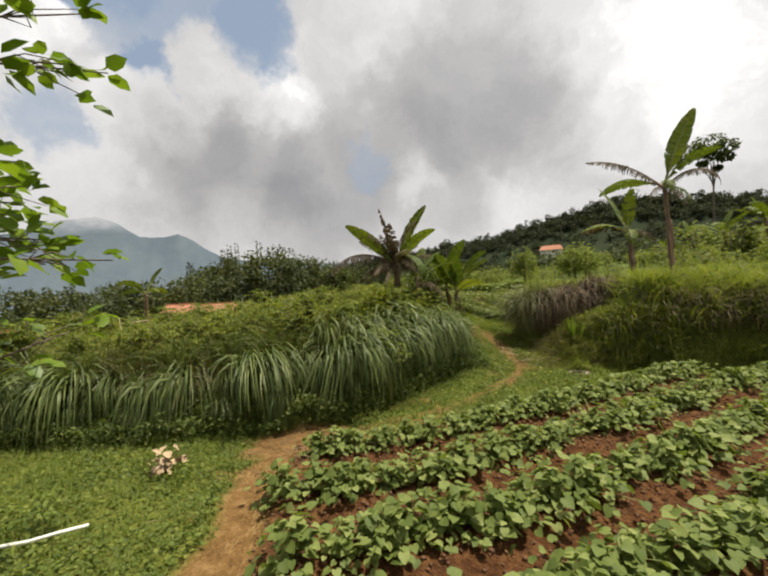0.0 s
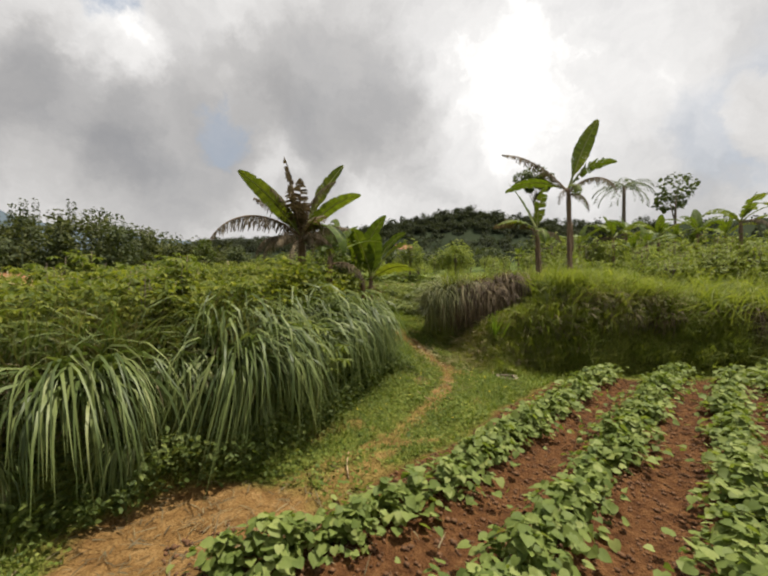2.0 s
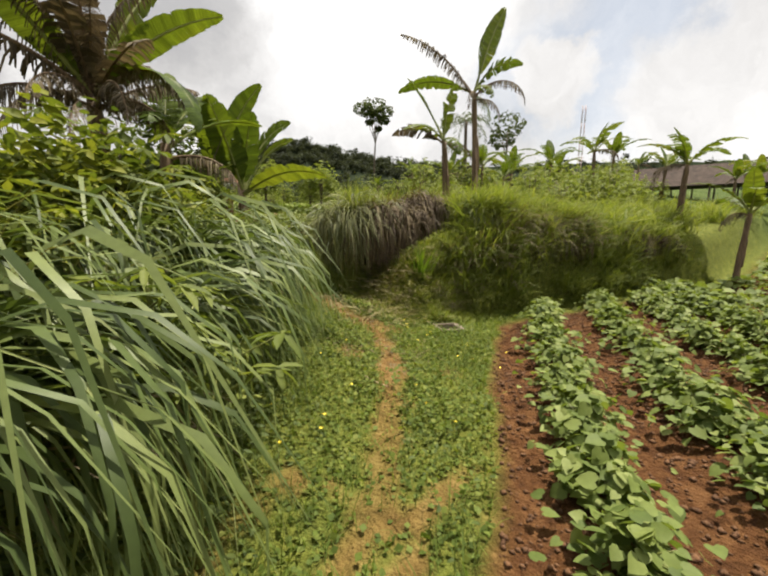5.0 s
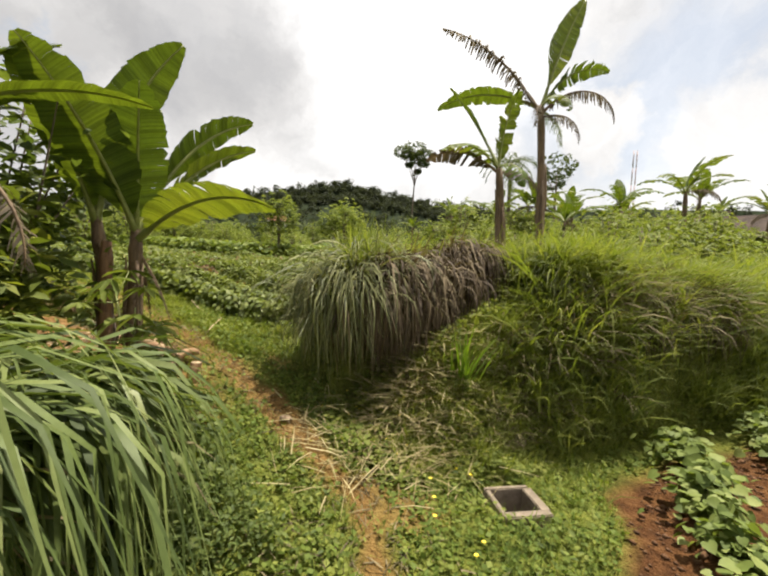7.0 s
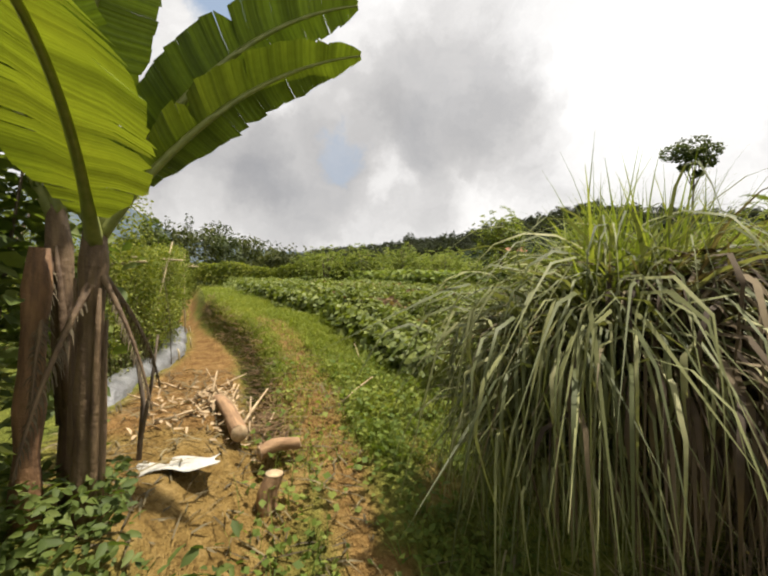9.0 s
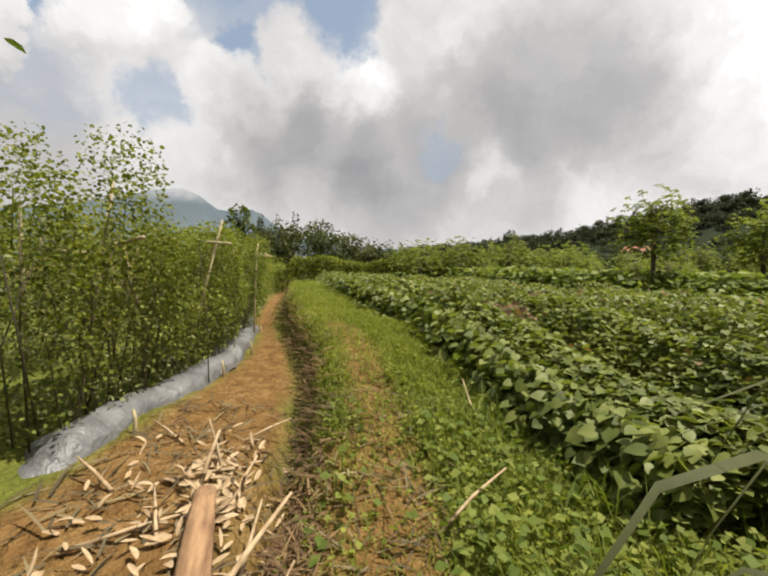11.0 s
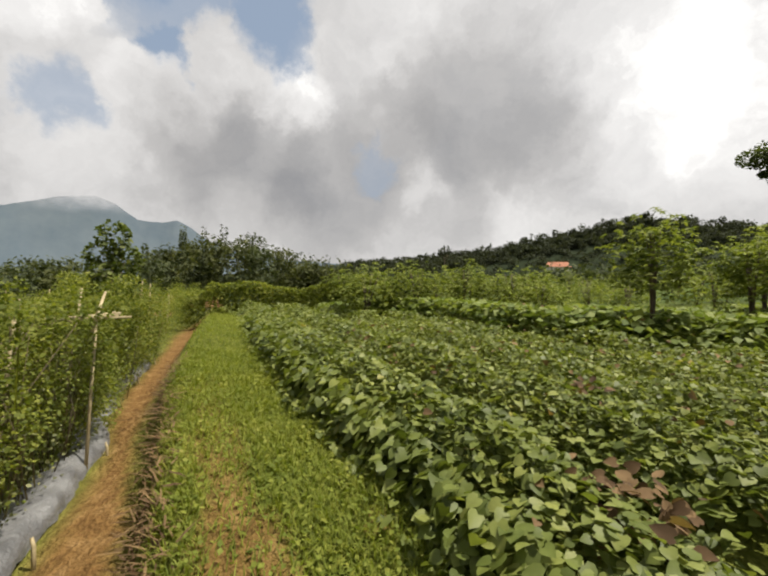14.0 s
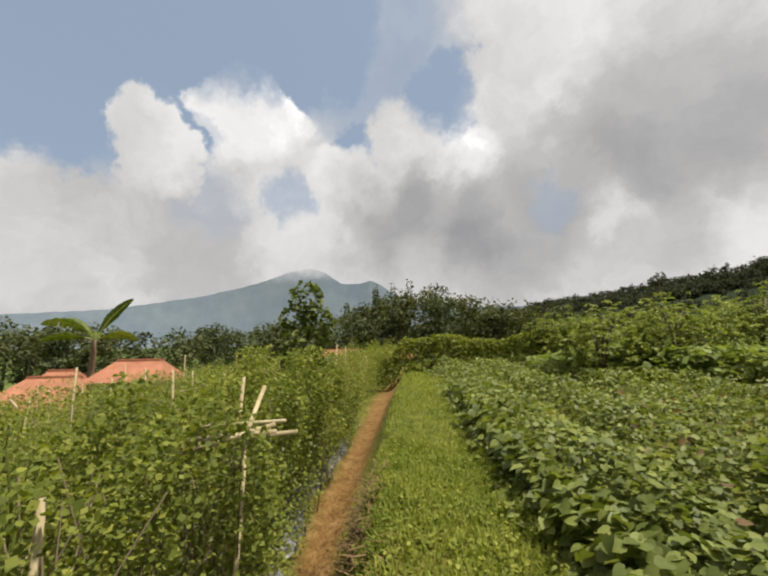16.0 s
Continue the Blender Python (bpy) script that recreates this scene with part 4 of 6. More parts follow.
for x, off, size, kindred in SPOTS:
    xx = x + rng.uniform(-.12, .12)
    slope = math.atan((float(foot_of_bank(xx + .3)) - float(foot_of_bank(xx - .3))) / .6)
    yy = float(foot_of_bank(xx)) + (off + rng.uniform(-.08, .1)) * math.cos(slope)
    xx -= off * math.sin(slope) * .8
    yy = max(yy, float(foot_of_bank(xx)) + off * .6)
    dry = kindred is DRY_UP
    tuft("dry_tussock" if dry else "grass_tussock", kindred, xx, yy, float(land(xx, yy, False)) + .05, math.degrees(slope) + rng.normal(0, 10), size * rng.uniform(.78, 1.18), "dry upright grass stalks behind the bank edge" if dry else REED_LABEL, "bank grass")
def low_slope(x, y):
    """Short growth where the straw-strewn hollow opens towards the thatch."""
    return .38 if x < 7.35 and 9.3 < y < 10.6 else 1.0


for x, y, s in ((1.45, 8.85, .85), (1.65, 9.15, .9)):
    tuft("grass_tussock", TALLS, x, y, float(land(x, y, False)) + .1, 42 + rng.normal(0, 8), s, REED_LABEL, "bank grass")
for k in range(70):
    x = rng.uniform(-7.5, .2)
    y = float(foot_of_bank(x)) + rng.uniform(.8, 3.0)
    tuft("dry_tussock", DRY_UP, x, y, float(land(x, y, False)), rng.uniform(0, 360), rng.uniform(.8, 1.15), "dry upright grass stalks behind the bank edge", "bank grass")
for x, y, turn, s in ((2.45, 9.95, 40, .75), (2.2, 9.75, 40, .9)):
    tuft("grass_tussock", REEDS, x, y, float(land(x, y, False)), turn, s, REED_LABEL, "bank grass")

# mound: faded clump at its west corner, dead thatch along its south face, green grass over the top
for x, y, z, turn, s in ((4.95, 10.78, 1.45, -60, 1.0), (5.05, 10.72, 1.40, -20, .92), (4.98, 10.98, 1.45, -95, .95), (5.2, 10.8, 1.62, -35, .95), (4.85, 10.75, 1.10, -50, .75), (4.88, 10.92, 1.10, -85, .8)):
    tuft("grass_tussock", FADEDS, x, y, z, turn + rng.normal(0, 8), s, "faded tall grass tuft flopping over the mound edge", "mound grass")
for x, y, z, s in ((5.1, 10.82, 1.5, .85), (5.3, 10.95, 1.55, .95), (5.22, 10.72, 1.5, .8), (5.55, 11.0, 1.6, .8), (5.8, 11.05, 1.6, .85)):
    tuft("grass_tussock", SPEARS, x, y, z, rng.uniform(0, 360), s, "upright yellow-green grass spears on the mound", "mound grass")
for k in range(46):
    x = rng.uniform(5.15, 7.5)
    y = 10.55 + rng.uniform(0, .25)
    high = 1.60 + .16 * (x - 5.2) + rng.uniform(-.35, .12)
    tuft("dry_tussock", STRAWS, x, y, high, -4 + rng.normal(0, 16), rng.uniform(.75, 1.0), "dead grey-brown grass thatch hanging from the mound", "mound grass")
for k in range(14):
    x, y = rng.uniform(5.4, 7.8), rng.uniform(10.9, 11.7)
    tuft("grass_tussock", GREENS if rng.uniform() < .6 else SPEARS, x, y, float(land(x, y, False)), rng.uniform(0, 360), rng.uniform(.7, 1.05), "tall green grass tuft on top of the mound", "mound grass")
for k in range(90):
    x = rng.uniform(4.7, 7.4)
    y = float(terrace_y(x)) + rng.uniform(.15, .8)
    tuft("grass_tussock", GREENS, x, y, float(land(x, y, False)) - .04, rng.normal(0, 35), rng.uniform(.22, .42) * float(np.interp(x, [4.7, 5.8, 6.6], [.8, 1.2, 2.0])), "low bright grass tuft on the bank below the mound", "mound grass")
for k in range(140):
    x = rng.uniform(6.6, 10.2)
    y = float(terrace_y(x)) + rng.uniform(.3, 2.0)
    if y < 10.4:
        tuft("grass_tussock", GREENS, x, y, float(land(x, y, False)) - .02, rng.normal(0, 40), rng.uniform(.7, 1.25) * low_slope(x, y), "bright green grass tuft on the mound", "mound grass")
spots = []
for k in range(120):
    x = rng.uniform(5.2, 13.5)
    y = float(terrace_y(x)) + rng.uniform(.05, .6)
    spots.append((GREENS, x, y, float(land(x, y, False)) - .02, rng.normal(0, 25), rng.uniform(.35, .6) if x < 6.4 else rng.uniform(.6, 1.1)))
for k in range(170):
    x = rng.uniform(7.5, 15.0)
    y = float(terrace_y(x)) + rng.uniform(.9, 5.0)
    if y < 11.8:
        spots.append((GREENS if k % 3 else SPEARS, x, y, float(land(x, y, False)) - .02, rng.uniform(0, 360), rng.uniform(1.0, 1.6) if k % 3 else rng.uniform(.6, .8)))
for k in range(12):
    x, y = rng.normal(7.45, .28), rng.normal(9.2, .2)
    spots.append((GREENS, x, y, float(land(x, y, False)) + .05, rng.normal(-25, 40), rng.uniform(1.1, 1.4)))
for k in range(10):
    x = rng.uniform(8.6, 13)
    y = float(terrace_y(x)) + rng.uniform(.3, .7)
    spots.append((GREENS, x, y, float(land(x, y, False)), rng.normal(0, 30), rng.uniform(1.3, 1.8)))
for k in range(16):
    x = rng.uniform(7.8, 13.0)
    y = float(terrace_y(x)) + rng.uniform(.25, .6)
    tuft("dry_tussock", STRAWS, x, y, float(land(x, y, False)) + .1, rng.normal(0, 20), rng.uniform(.45, .75), "dead reddish-brown grass on the terrace bank", "terrace grass")
for k in range(150):
    x = rng.uniform(11.0, 25.0)
    y = float(terrace_y(x)) + rng.uniform(.6, 5.5)
    spots.append((GREENS_FAR, x, y, float(land(x, y, False)) - .02, rng.uniform(0, 360), rng.uniform(1.0, 1.5)))
meadow("terrace_grass", "bright uneven grass over the terrace bank and plateau", spots)
for k in range(70):
    x = rng.uniform(6.0, 9.6)
    y = float(terrace_y(x)) + rng.uniform(.35, .85)
    tuft("grass_tussock", GREENS if k % 4 else FADEDS, x, y, float(land(x, y, False)) - .02, rng.normal(0, 22), (rng.uniform(.8, 1.2) if k % 4 else rng.uniform(.4, .6)) * (.6 if x < 7.2 else 1.0) * low_slope(x, y), "bright grass tuft draped over the face of the mound", "mound grass")
x = rng.uniform(4.5, 14, 26000)
y = terrace_y(x) + rng.uniform(-.2, 1.15, len(x))
keep = np.hypot(x - 5.13, y - 8.68) > .35
x, y = x[keep], y[keep]
pile = Pile()
blades(pile, np.stack([x, y, land(x, y)], 1), rng.normal(OUT, 1.1, len(x)), rng.uniform(.3, 1.4, len(x)), rng.uniform(.08, .26, len(x)) * (.6 + .8 * lattice(x, y, .6, 76)), rng.uniform(.006, .012, len(x)), rng.uniform(.3, 1.8, len(x)), 2)
put("slope_grass", pile.mesh("slope_grass", LUSH), None, "short uneven grass over the face of the mound", "grass", kind="stuff")
spear = put("spear_grass", tussock_mesh("spear_grass", 30, .07, .72, OUT, BROADLEAF, (1.1, 1.5), .028, (.1, .5), 2.0), None, "upright yellow-green grass tuft on the mound", "grass tussock", "mound grass")
spear.location = (5.58, 9.58, float(land(5.58, 9.58, False)) - .02)


# ---- low growth, scattered ----
def scatter(x0, x1, y0, y1, n):
    return rng.uniform(x0, x1, n), rng.uniform(y0, y1, n)


def turf_cover():
    """Clover-like leaves and short blades on the turf beside the path and in the grassy strip."""
    leaf, grass = Pile(), Pile()
    x, y = scatter(-6.5, 7.0, 1.8, 13.2, 190000)
    keep = (soil_mask(x, y) < .35) & (rng.uniform(0, 1, len(x)) > trod_mask(x, y) * 1.05) & (y < foot_of_bank(x) + .35) | (x > 3.3) & (y > 9.5) & (x < 5.4) & (rng.uniform(0, 1, len(x)) > trod_mask(x, y)) & (rng.uniform(0, 1, len(x)) < .8)
    keep &= rng.uniform(0, 1, len(x)) < np.clip((x + 6.5) / 2.5, 0, 1) * np.clip((y - 1.8) / 1.2, 0, 1)
    keep &= ((y < terrace_y(x) + .4) | (x < 5.4)) & (np.hypot(x - 5.13, y - 8.68) > .30)
    x, y = x[keep], y[keep]
    lush = lattice(x, y, .7, 41)
    pick = rng.uniform(0, 1, len(x)) < .35 + .6 * lush
    a, b = x[pick], y[pick]
    hgt = rng.uniform(.0, .10, len(a)) * (.2 + 1.9 * lush[pick] ** 1.5)
    leaves(leaf, np.stack([a, b, land(a, b) + hgt], 1), rng.uniform(0, 6.28, len(a)), rng.uniform(-.2, .7, len(a)), rng.uniform(.026, .058, len(a)), "card", .6, 1.4)
    g = rng.uniform(0, 1, len(x)) < .42
    a, b = x[g], y[g]
    blades(grass, np.stack([a, b, land(a, b)], 1), rng.uniform(0, 6.28, len(a)), rng.uniform(.6, 1.5, len(a)), rng.uniform(.06, .22, len(a)) * (.4 + 1.5 * lattice(a, b, .35, 42) ** 1.3), rng.uniform(.004, .009, len(a)), rng.uniform(.2, 1.6, len(a)), 2)
    put("turf_leaves", leaf.mesh("turf_leaves", TURF), None, "low clover-like leaves covering the turf beside the path", "ground cover", kind="stuff")
    put("turf_grass", grass.mesh("turf_grass", TURF), None, "short green and straw-coloured grass on the path verges", "grass", kind="stuff")
    # grassy strip along the upper path
    leaf, grass = Pile(), Pile()
    y = np.where(rng.uniform(0, 1, 78000) < .7, rng.uniform(11.5, 19, 78000), rng.uniform(11.5, 30, 78000))
    lo, hi = ditch_x(y) + .10, potato_x(y) + .1
    x = lo + (hi - lo) * rng.uniform(0, 1, len(y))
    keep = (rng.uniform(0, 1, len(x)) > trod_mask(x, y) * .92) & (rng.uniform(0, 1, len(x)) < np.interp(y, [11, 18, 30], [1, .8, .5]))
    x, y = x[keep], y[keep]
    z = land(x, y)
    blades(grass, np.stack([x, y, z], 1), rng.uniform(0, 6.28, len(x)), rng.uniform(.5, 1.5, len(x)), rng.uniform(.035, .10, len(x)), rng.uniform(.0040, .0075, len(x)) * np.interp(y, [12, 25], [1, 2.4]), rng.uniform(.2, 1.6, len(x)), 2)
    k = rng.uniform(0, 1, len(x)) < .30
    leaves(leaf, np.stack([x, y, z + rng.uniform(0, .05, len(x))], 1)[k], rng.uniform(0, 6.28, k.sum()), rng.uniform(-.2, .7, k.sum()), rng.uniform(.018, .038, k.sum()), "card", .5, 1.3)
    put("verge_leaves", leaf.mesh("verge_leaves", VERGE), None, "low bright leaves in the grassy strip of the upper path", "ground cover", kind="stuff")
    put("verge_grass", grass.mesh("verge_grass", VERGE), None, "bright short grass along the upper path", "grass", kind="stuff")


turf_cover()


def herb_layer(name, label, xs, ys, zlo, zhi, size, mat, shape="oval", density_seed=51, wide=.9):
    pile = Pile()
    z = zlo + (zhi - zlo) * rng.uniform(0, 1, len(xs)) ** .6
    pos = np.stack([xs, ys, z], 1)
    leaves(pile, pos, rng.uniform(0, 6.28, len(xs)), rng.uniform(-.7, .6, len(xs)), size * rng.uniform(.6, 1.3, len(xs)), shape, .6, wide)
    return put(name, pile.mesh(name, mat), None, label, "undergrowth", kind="stuff")


# herbs at the foot of the bank, between the tussocks
x = rng.uniform(-6.5, 3.4, 10500)
y = foot_of_bank(x) + rng.uniform(-.15, .55, len(x))
g = land(x, y, False)
herb_layer("bank_herbs", "dark leafy herbs and ferns at the foot of the bank", x, y, g + .02, g + .15 + .55 * lattice(x, y, .5, 69) ** 1.5, .070, HERB)
# scrub over the top of the bank: hand-shaped leaves on thin stalks
def palmate(pile, pos, size, fingers=6, shape="card", wide=.62):
    """Leaves of several drooping fingers that spread from one point."""
    n = len(pos)
    a0 = rng.uniform(0, 6.28, n)
    for k in range(fingers):
        leaves(pile, pos, a0 + (k - (fingers - 1) / 2) * .85 + rng.normal(0, .1, n), rng.uniform(-.75, .05, n), size * rng.uniform(.8, 1.1, n), shape, .25, wide)


x = rng.uniform(-9.5, 2.4, 20000)
y = foot_of_bank(x) + .95 + rng.uniform(0, 1, len(x)) ** 1.3 * 4.5
keep = (np.hypot(x - 2.6, y - 10.8) > .7) & (x < 2.2 - .5 * np.clip(y - 11.0, 0, 5))
x, y = x[keep], y[keep]
g = land(x, y, False)
hump = g + .50 + .45 * lattice(x, y, 1.3, 61) + .35 * lattice(x, y, .45, 62) + .22 * step((x + 2.0) / 2.0) - .45 * np.clip(1.5 - (y - foot_of_bank(x)), 0, 1)
herb_layer("bank_undergrowth", "olive-brown undergrowth behind the bank grass", x, y, g, hump - .08, .075, HERB)
pile = Pile()
u = rng.uniform(0, 1, len(x)) < .42
palmate(pile, np.stack([x, y, g + (hump - g) * (1 - .45 * rng.uniform(0, 1, len(x)) ** 2)], 1)[u], rng.uniform(.07, .13, u.sum()))
put("bank_scrub", pile.mesh("bank_scrub", SCRUB), None, "yellow-green hand-leaved scrub growing over the bank", "undergrowth", kind="stuff")
def scrub_bush_mesh(height, width, n):
    """Loose bush: thin stalks, each ending in tiers of hand-shaped leaves."""
    st_, lv = Pile(), Pile()
    for k in range(7):
        a, b = rng.uniform(0, 6.28), rng.uniform(.2, 1.0) * width
        h = height * rng.uniform(.65, 1.0)
        tube(st_, [(0, 0, -.05), (math.cos(a) * b * .5, math.sin(a) * b * .5, h * .5), (math.cos(a) * b, math.sin(a) * b, h)], [.010, .008, .004], 4)
        m = n // 7
        e = np.array([math.cos(a) * b, math.sin(a) * b, h]) + rng.normal(0, 1, (m, 3)) * np.array([.13, .13, .06]) - np.stack([np.zeros(m), np.zeros(m), rng.uniform(0, .5, m) ** 1.5], 1)
        palmate(lv, e, rng.uniform(.08, .14, m))
    return st_.mesh("stalk", BARK), lv.mesh("crown", SCRUB)


SCRUBS = [scrub_bush_mesh(h, w, 90) for h, w in ((1.15, .4), (1.3, .35), (1.0, .5), (1.4, .3))]
for k in range(150):
    x = rng.uniform(-9, .9) if k < 95 else rng.uniform(-13, -1)
    y = float(foot_of_bank(x)) + (1.15 + rng.uniform(0, 1) ** 1.4 * 4.2 if k < 95 else rng.uniform(4.0, 6.0))
    root = empty("scrub_bush", x, y, float(land(x, y, False)), "loose yellow-green bush with hand-shaped leaves on the bank", "bush", "scrub bushes")
    s = rng.uniform(.8, 1.15) if k < 95 else rng.uniform(1.0, 1.3)
    root.rotation_euler.z, root.scale = rng.uniform(0, 6.28), (s, s, s)
    a, b = SCRUBS[rng.integers(4)]
    put("stalk", a, root)
    put("crown", b, root)
x = rng.uniform(.2, 2.3, 5200)
y = foot_of_bank(x) + .95 + rng.uniform(0, 1.2, len(x))
hump = 1.75 + .85 * lattice(x, y, .8, 63)
herb_layer("bank_shrub", "leafy shrub wound through the bank grass under the bananas", x, y, np.full(len(x), 1.0), hump, .10, SCRUB)
# climbing tangle behind the large banana
x, y = np.concatenate([rng.normal(1.95, .28, 1700), rng.normal(2.42, .13, 500)]), np.concatenate([rng.normal(11.0, .34, 1700), rng.normal(11.15, .13, 500)])
herb_layer("climber_tangle", "dark climber with small leaves against the sky", x, y, np.full(len(x), 1.0), 2.3 + .95 * rng.uniform(0, 1, len(x)), .11, HERB)


tw = Pile()
for k in range(14):
    x0, y0 = rng.normal(1.95, .18), rng.normal(11.0, .2)
    tube(tw, [(x0, y0, .9), (x0 + rng.normal(0, .1), y0 + rng.normal(0, .1), 1.8), (x0 + rng.normal(0, .3), y0 + rng.normal(0, .3), rng.uniform(2.4, 3.2))], [.014, .010, .004], 5)
put("climber_stems", tw.mesh("climber_stems", BARK, True), None, "thin dark twining stems behind the banana", "climber", kind="stuff")


def sapling(x, y, z, tops, size, label):
    """Young cassava: thin stems, each with a few large hand-shaped leaves."""
    root = empty("cassava_sapling", x, y, z, label, "sapling", "cassava saplings")
    st_, lv = Pile(), Pile()
    for dx, dy, h in tops:
        tube(st_, [(0, 0, -.05), (dx * .4, dy * .4, h * .6), (dx, dy, h)], [.010, .008, .005], 5)
        for q in range(5):
            e = np.array([dx, dy, h]) + np.array([rng.normal(0, .10), rng.normal(0, .10), rng.uniform(-.15, .08)])
            tube(st_, [(dx, dy, h - .12), tuple(e)], [.004, .003], 4)
            palmate(lv, e[None], np.array([size]), 6, "oval", .55)
    put("stem", st_.mesh("stem", RIB, True), root)
    put("foliage", lv.mesh("foliage", CASSAVA), root, kind="stuff")


sapling(.57, 7.32, .05, ((0, -.02, 1.26), (-.12, .0, 1.38), (.18, -.05, 1.08), (.1, -.1, .95), (-.1, -.08, 1.12)), .14, "young cassava with large pale hand-shaped leaves against the bank grass")
sapling(2.72, 10.12, .6, ((0, -.05, 1.0), (.12, -.1, .7), (-.1, 0, 1.15)), .16, "young cassava with large pale leaves beside the banana")
# mound cover
x = rng.uniform(4.8, 12.5, 15000)
y = terrace_y(x) + rng.uniform(-.15, 3.2, len(x))
keep = (x > np.interp(y, [8, 9.3, 9.8, 10.8, 12], [4.9, 4.8, 5.4, 5.8, 5.5]))
x, y = x[keep], y[keep]
g = land(x, y, False)
herb_layer("mound_herbs", "green weeds covering the mound and terrace bank", x, y, g, g + .06 + .22 * lattice(x, y, .7, 64), .06, LUSH)
# path-side herbs near the turn, with straw litter
x, y = rng.uniform(3.2, 6.4, 7000), rng.uniform(8.6, 11.2, 7000)
keep = (near_line(x, y, TRAIL) > .18) & (soil_mask(x, y) < .2) & (np.hypot(x - 5.13, y - 8.68) > .30) & (np.hypot(x - 3.35, y - 11.2) > .65)
x, y = x[keep], y[keep]
g = land(x, y, False)
herb_layer("path_herbs", "low leafy weeds beside the turn of the path", x, y, g, g + .14 * lattice(x, y, .5, 65), .050, TURF)


# leafy weeds on the slope that climbs to the thatch
x, y = rng.uniform(4.2, 7.2, 15000), rng.uniform(8.75, 10.35, 15000)
keep = (near_line(x, y, TRAIL) > .3) & (y > terrace_y(x) - .25) & (np.hypot(x - 5.13, y - 8.68) > .36) & (lattice(x, y, .3, 77) + .4 * rng.uniform(0, 1, len(x)) > .42)
x, y = x[keep], y[keep]
pile = Pile()
leaves(pile, np.stack([x, y, land(x, y) + rng.uniform(.01, .05 + .12 * lattice(x, y, .45, 78), len(x))], 1), rng.uniform(0, 6.28, len(x)), rng.uniform(-.25, .45, len(x)), rng.uniform(.032, .066, len(x)), "card", .35, 1.4)
put("slope_weeds", pile.mesh("slope_weeds", LUSH), None, "low yellow-green weeds on the slope below the mound", "undergrowth", kind="stuff")
x, y = rng.uniform(2.3, 3.35, 5200), rng.uniform(9.3, 10.95, 5200)
keep = (near_line(x, y, TRAIL) > .3) & (x < np.interp(y, [9.3, 10.2, 10.95], [3.4, 3.3, 2.9]))
x, y = x[keep], y[keep]
g = land(x, y, False)
herb_layer("banana_herbs", "dark leafy herbs round the banana stems", x, y, g, g + .10 + .22 * lattice(x, y, .4, 66), .048, HERB)
x, y = rng.uniform(-5, 5.2, 30000), rng.uniform(2, 11.5, 30000)
keep = (soil_mask(x, y) < .2) & (trod_mask(x, y) < .3) & (y < foot_of_bank(x) + .2) & (lattice(x, y, .38, 67) + .5 * lattice(x, y, 1.2, 68) > .80)
x, y = x[keep], y[keep]
g = land(x, y)
herb_layer("turf_herbs", "patches of broad-leaved weeds in the turf", x, y, g, g + .04 + .14 * lattice(x, y, .3, 74), .048, HERB)


def litter(name, label, x, y, mat, length, n_lift=.03):
    pile = Pile()
    z = land(x, y) + rng.uniform(0, n_lift, len(x))
    blades(pile, np.stack([x, y, z], 1), rng.uniform(0, 6.28, len(x)), rng.uniform(-.05, .35, len(x)), length * rng.uniform(.4, 1.3, len(x)), np.full(len(x), .010) * rng.uniform(.5, 1.5, len(x)), rng.uniform(0, .6, len(x)), 2)
    return put(name, pile.mesh(name, mat), None, label, "straw litter", kind="stuff")


xx = np.concatenate([rng.uniform(2.2, 4.0, 1100), rng.normal(5.3, .55, 2400), rng.normal(-.7, .8, 500), rng.uniform(3.0, 4.2, 300)])
yy = np.concatenate([rng.uniform(10.6, 13.4, 1100), rng.normal(10.0, .4, 2400), rng.normal(5.7, .6, 500), rng.uniform(8.0, 9.6, 300)])
PALE_STRAW = leaf_material("pale_straw", ((0.0, (0.16, 0.12, 0.055)), (0.5, (0.32, 0.26, 0.13)), (1.0, (0.50, 0.43, 0.25))), trans=0.3, rough=0.8)
n = 1900
xs_, ys_ = rng.normal(5.10, .5, n), rng.normal(9.85, .32, n)
litter("straw_heap", "long dry straw strewn below the mound", xs_, ys_, PALE_STRAW, .36, .14)
litter("straw_litter", "dry straw and stalk litter on the bare earth", xx, yy, STRAW, .16)
yy = 11.6 + 6.4 * rng.uniform(0, 1, 2400) ** 1.2
xx = ditch_x(yy) + rng.normal(.08, .06, len(yy))
litter("ditch_grass", "red-brown dead weeds lining the narrow ditch", xx, yy, DEADRED, .13, .12)

clods = Pile()
x, y = rng.uniform(-1, 10, 20000), rng.uniform(1.5, 8, 20000)
keep = soil_mask(x, y) > .6
x, y = x[keep], y[keep]
OCTA = np.array([(1, 0, 0), (0, 1, 0), (-1, 0, 0), (0, -1, 0), (0, 0, .8), (0, 0, -.6)])
OCT_F = np.array([(0, 1, 4), (1, 2, 4), (2, 3, 4), (3, 0, 4), (1, 0, 5), (2, 1, 5), (3, 2, 5), (0, 3, 5)])
s = rng.uniform(.006, .034, len(x)) * rng.uniform(.5, 1, len(x))
jit = 1 + rng.normal(0, .25, (len(x), 6, 1))
cv = np.stack([x, y, land(x, y) + s * .3], 1)[:, None, :] + s[:, None, None] * OCTA[None] * jit
clods.add(cv, (OCT_F[None] + (np.arange(len(x)) * 6)[:, None, None]).reshape(-1, 3))
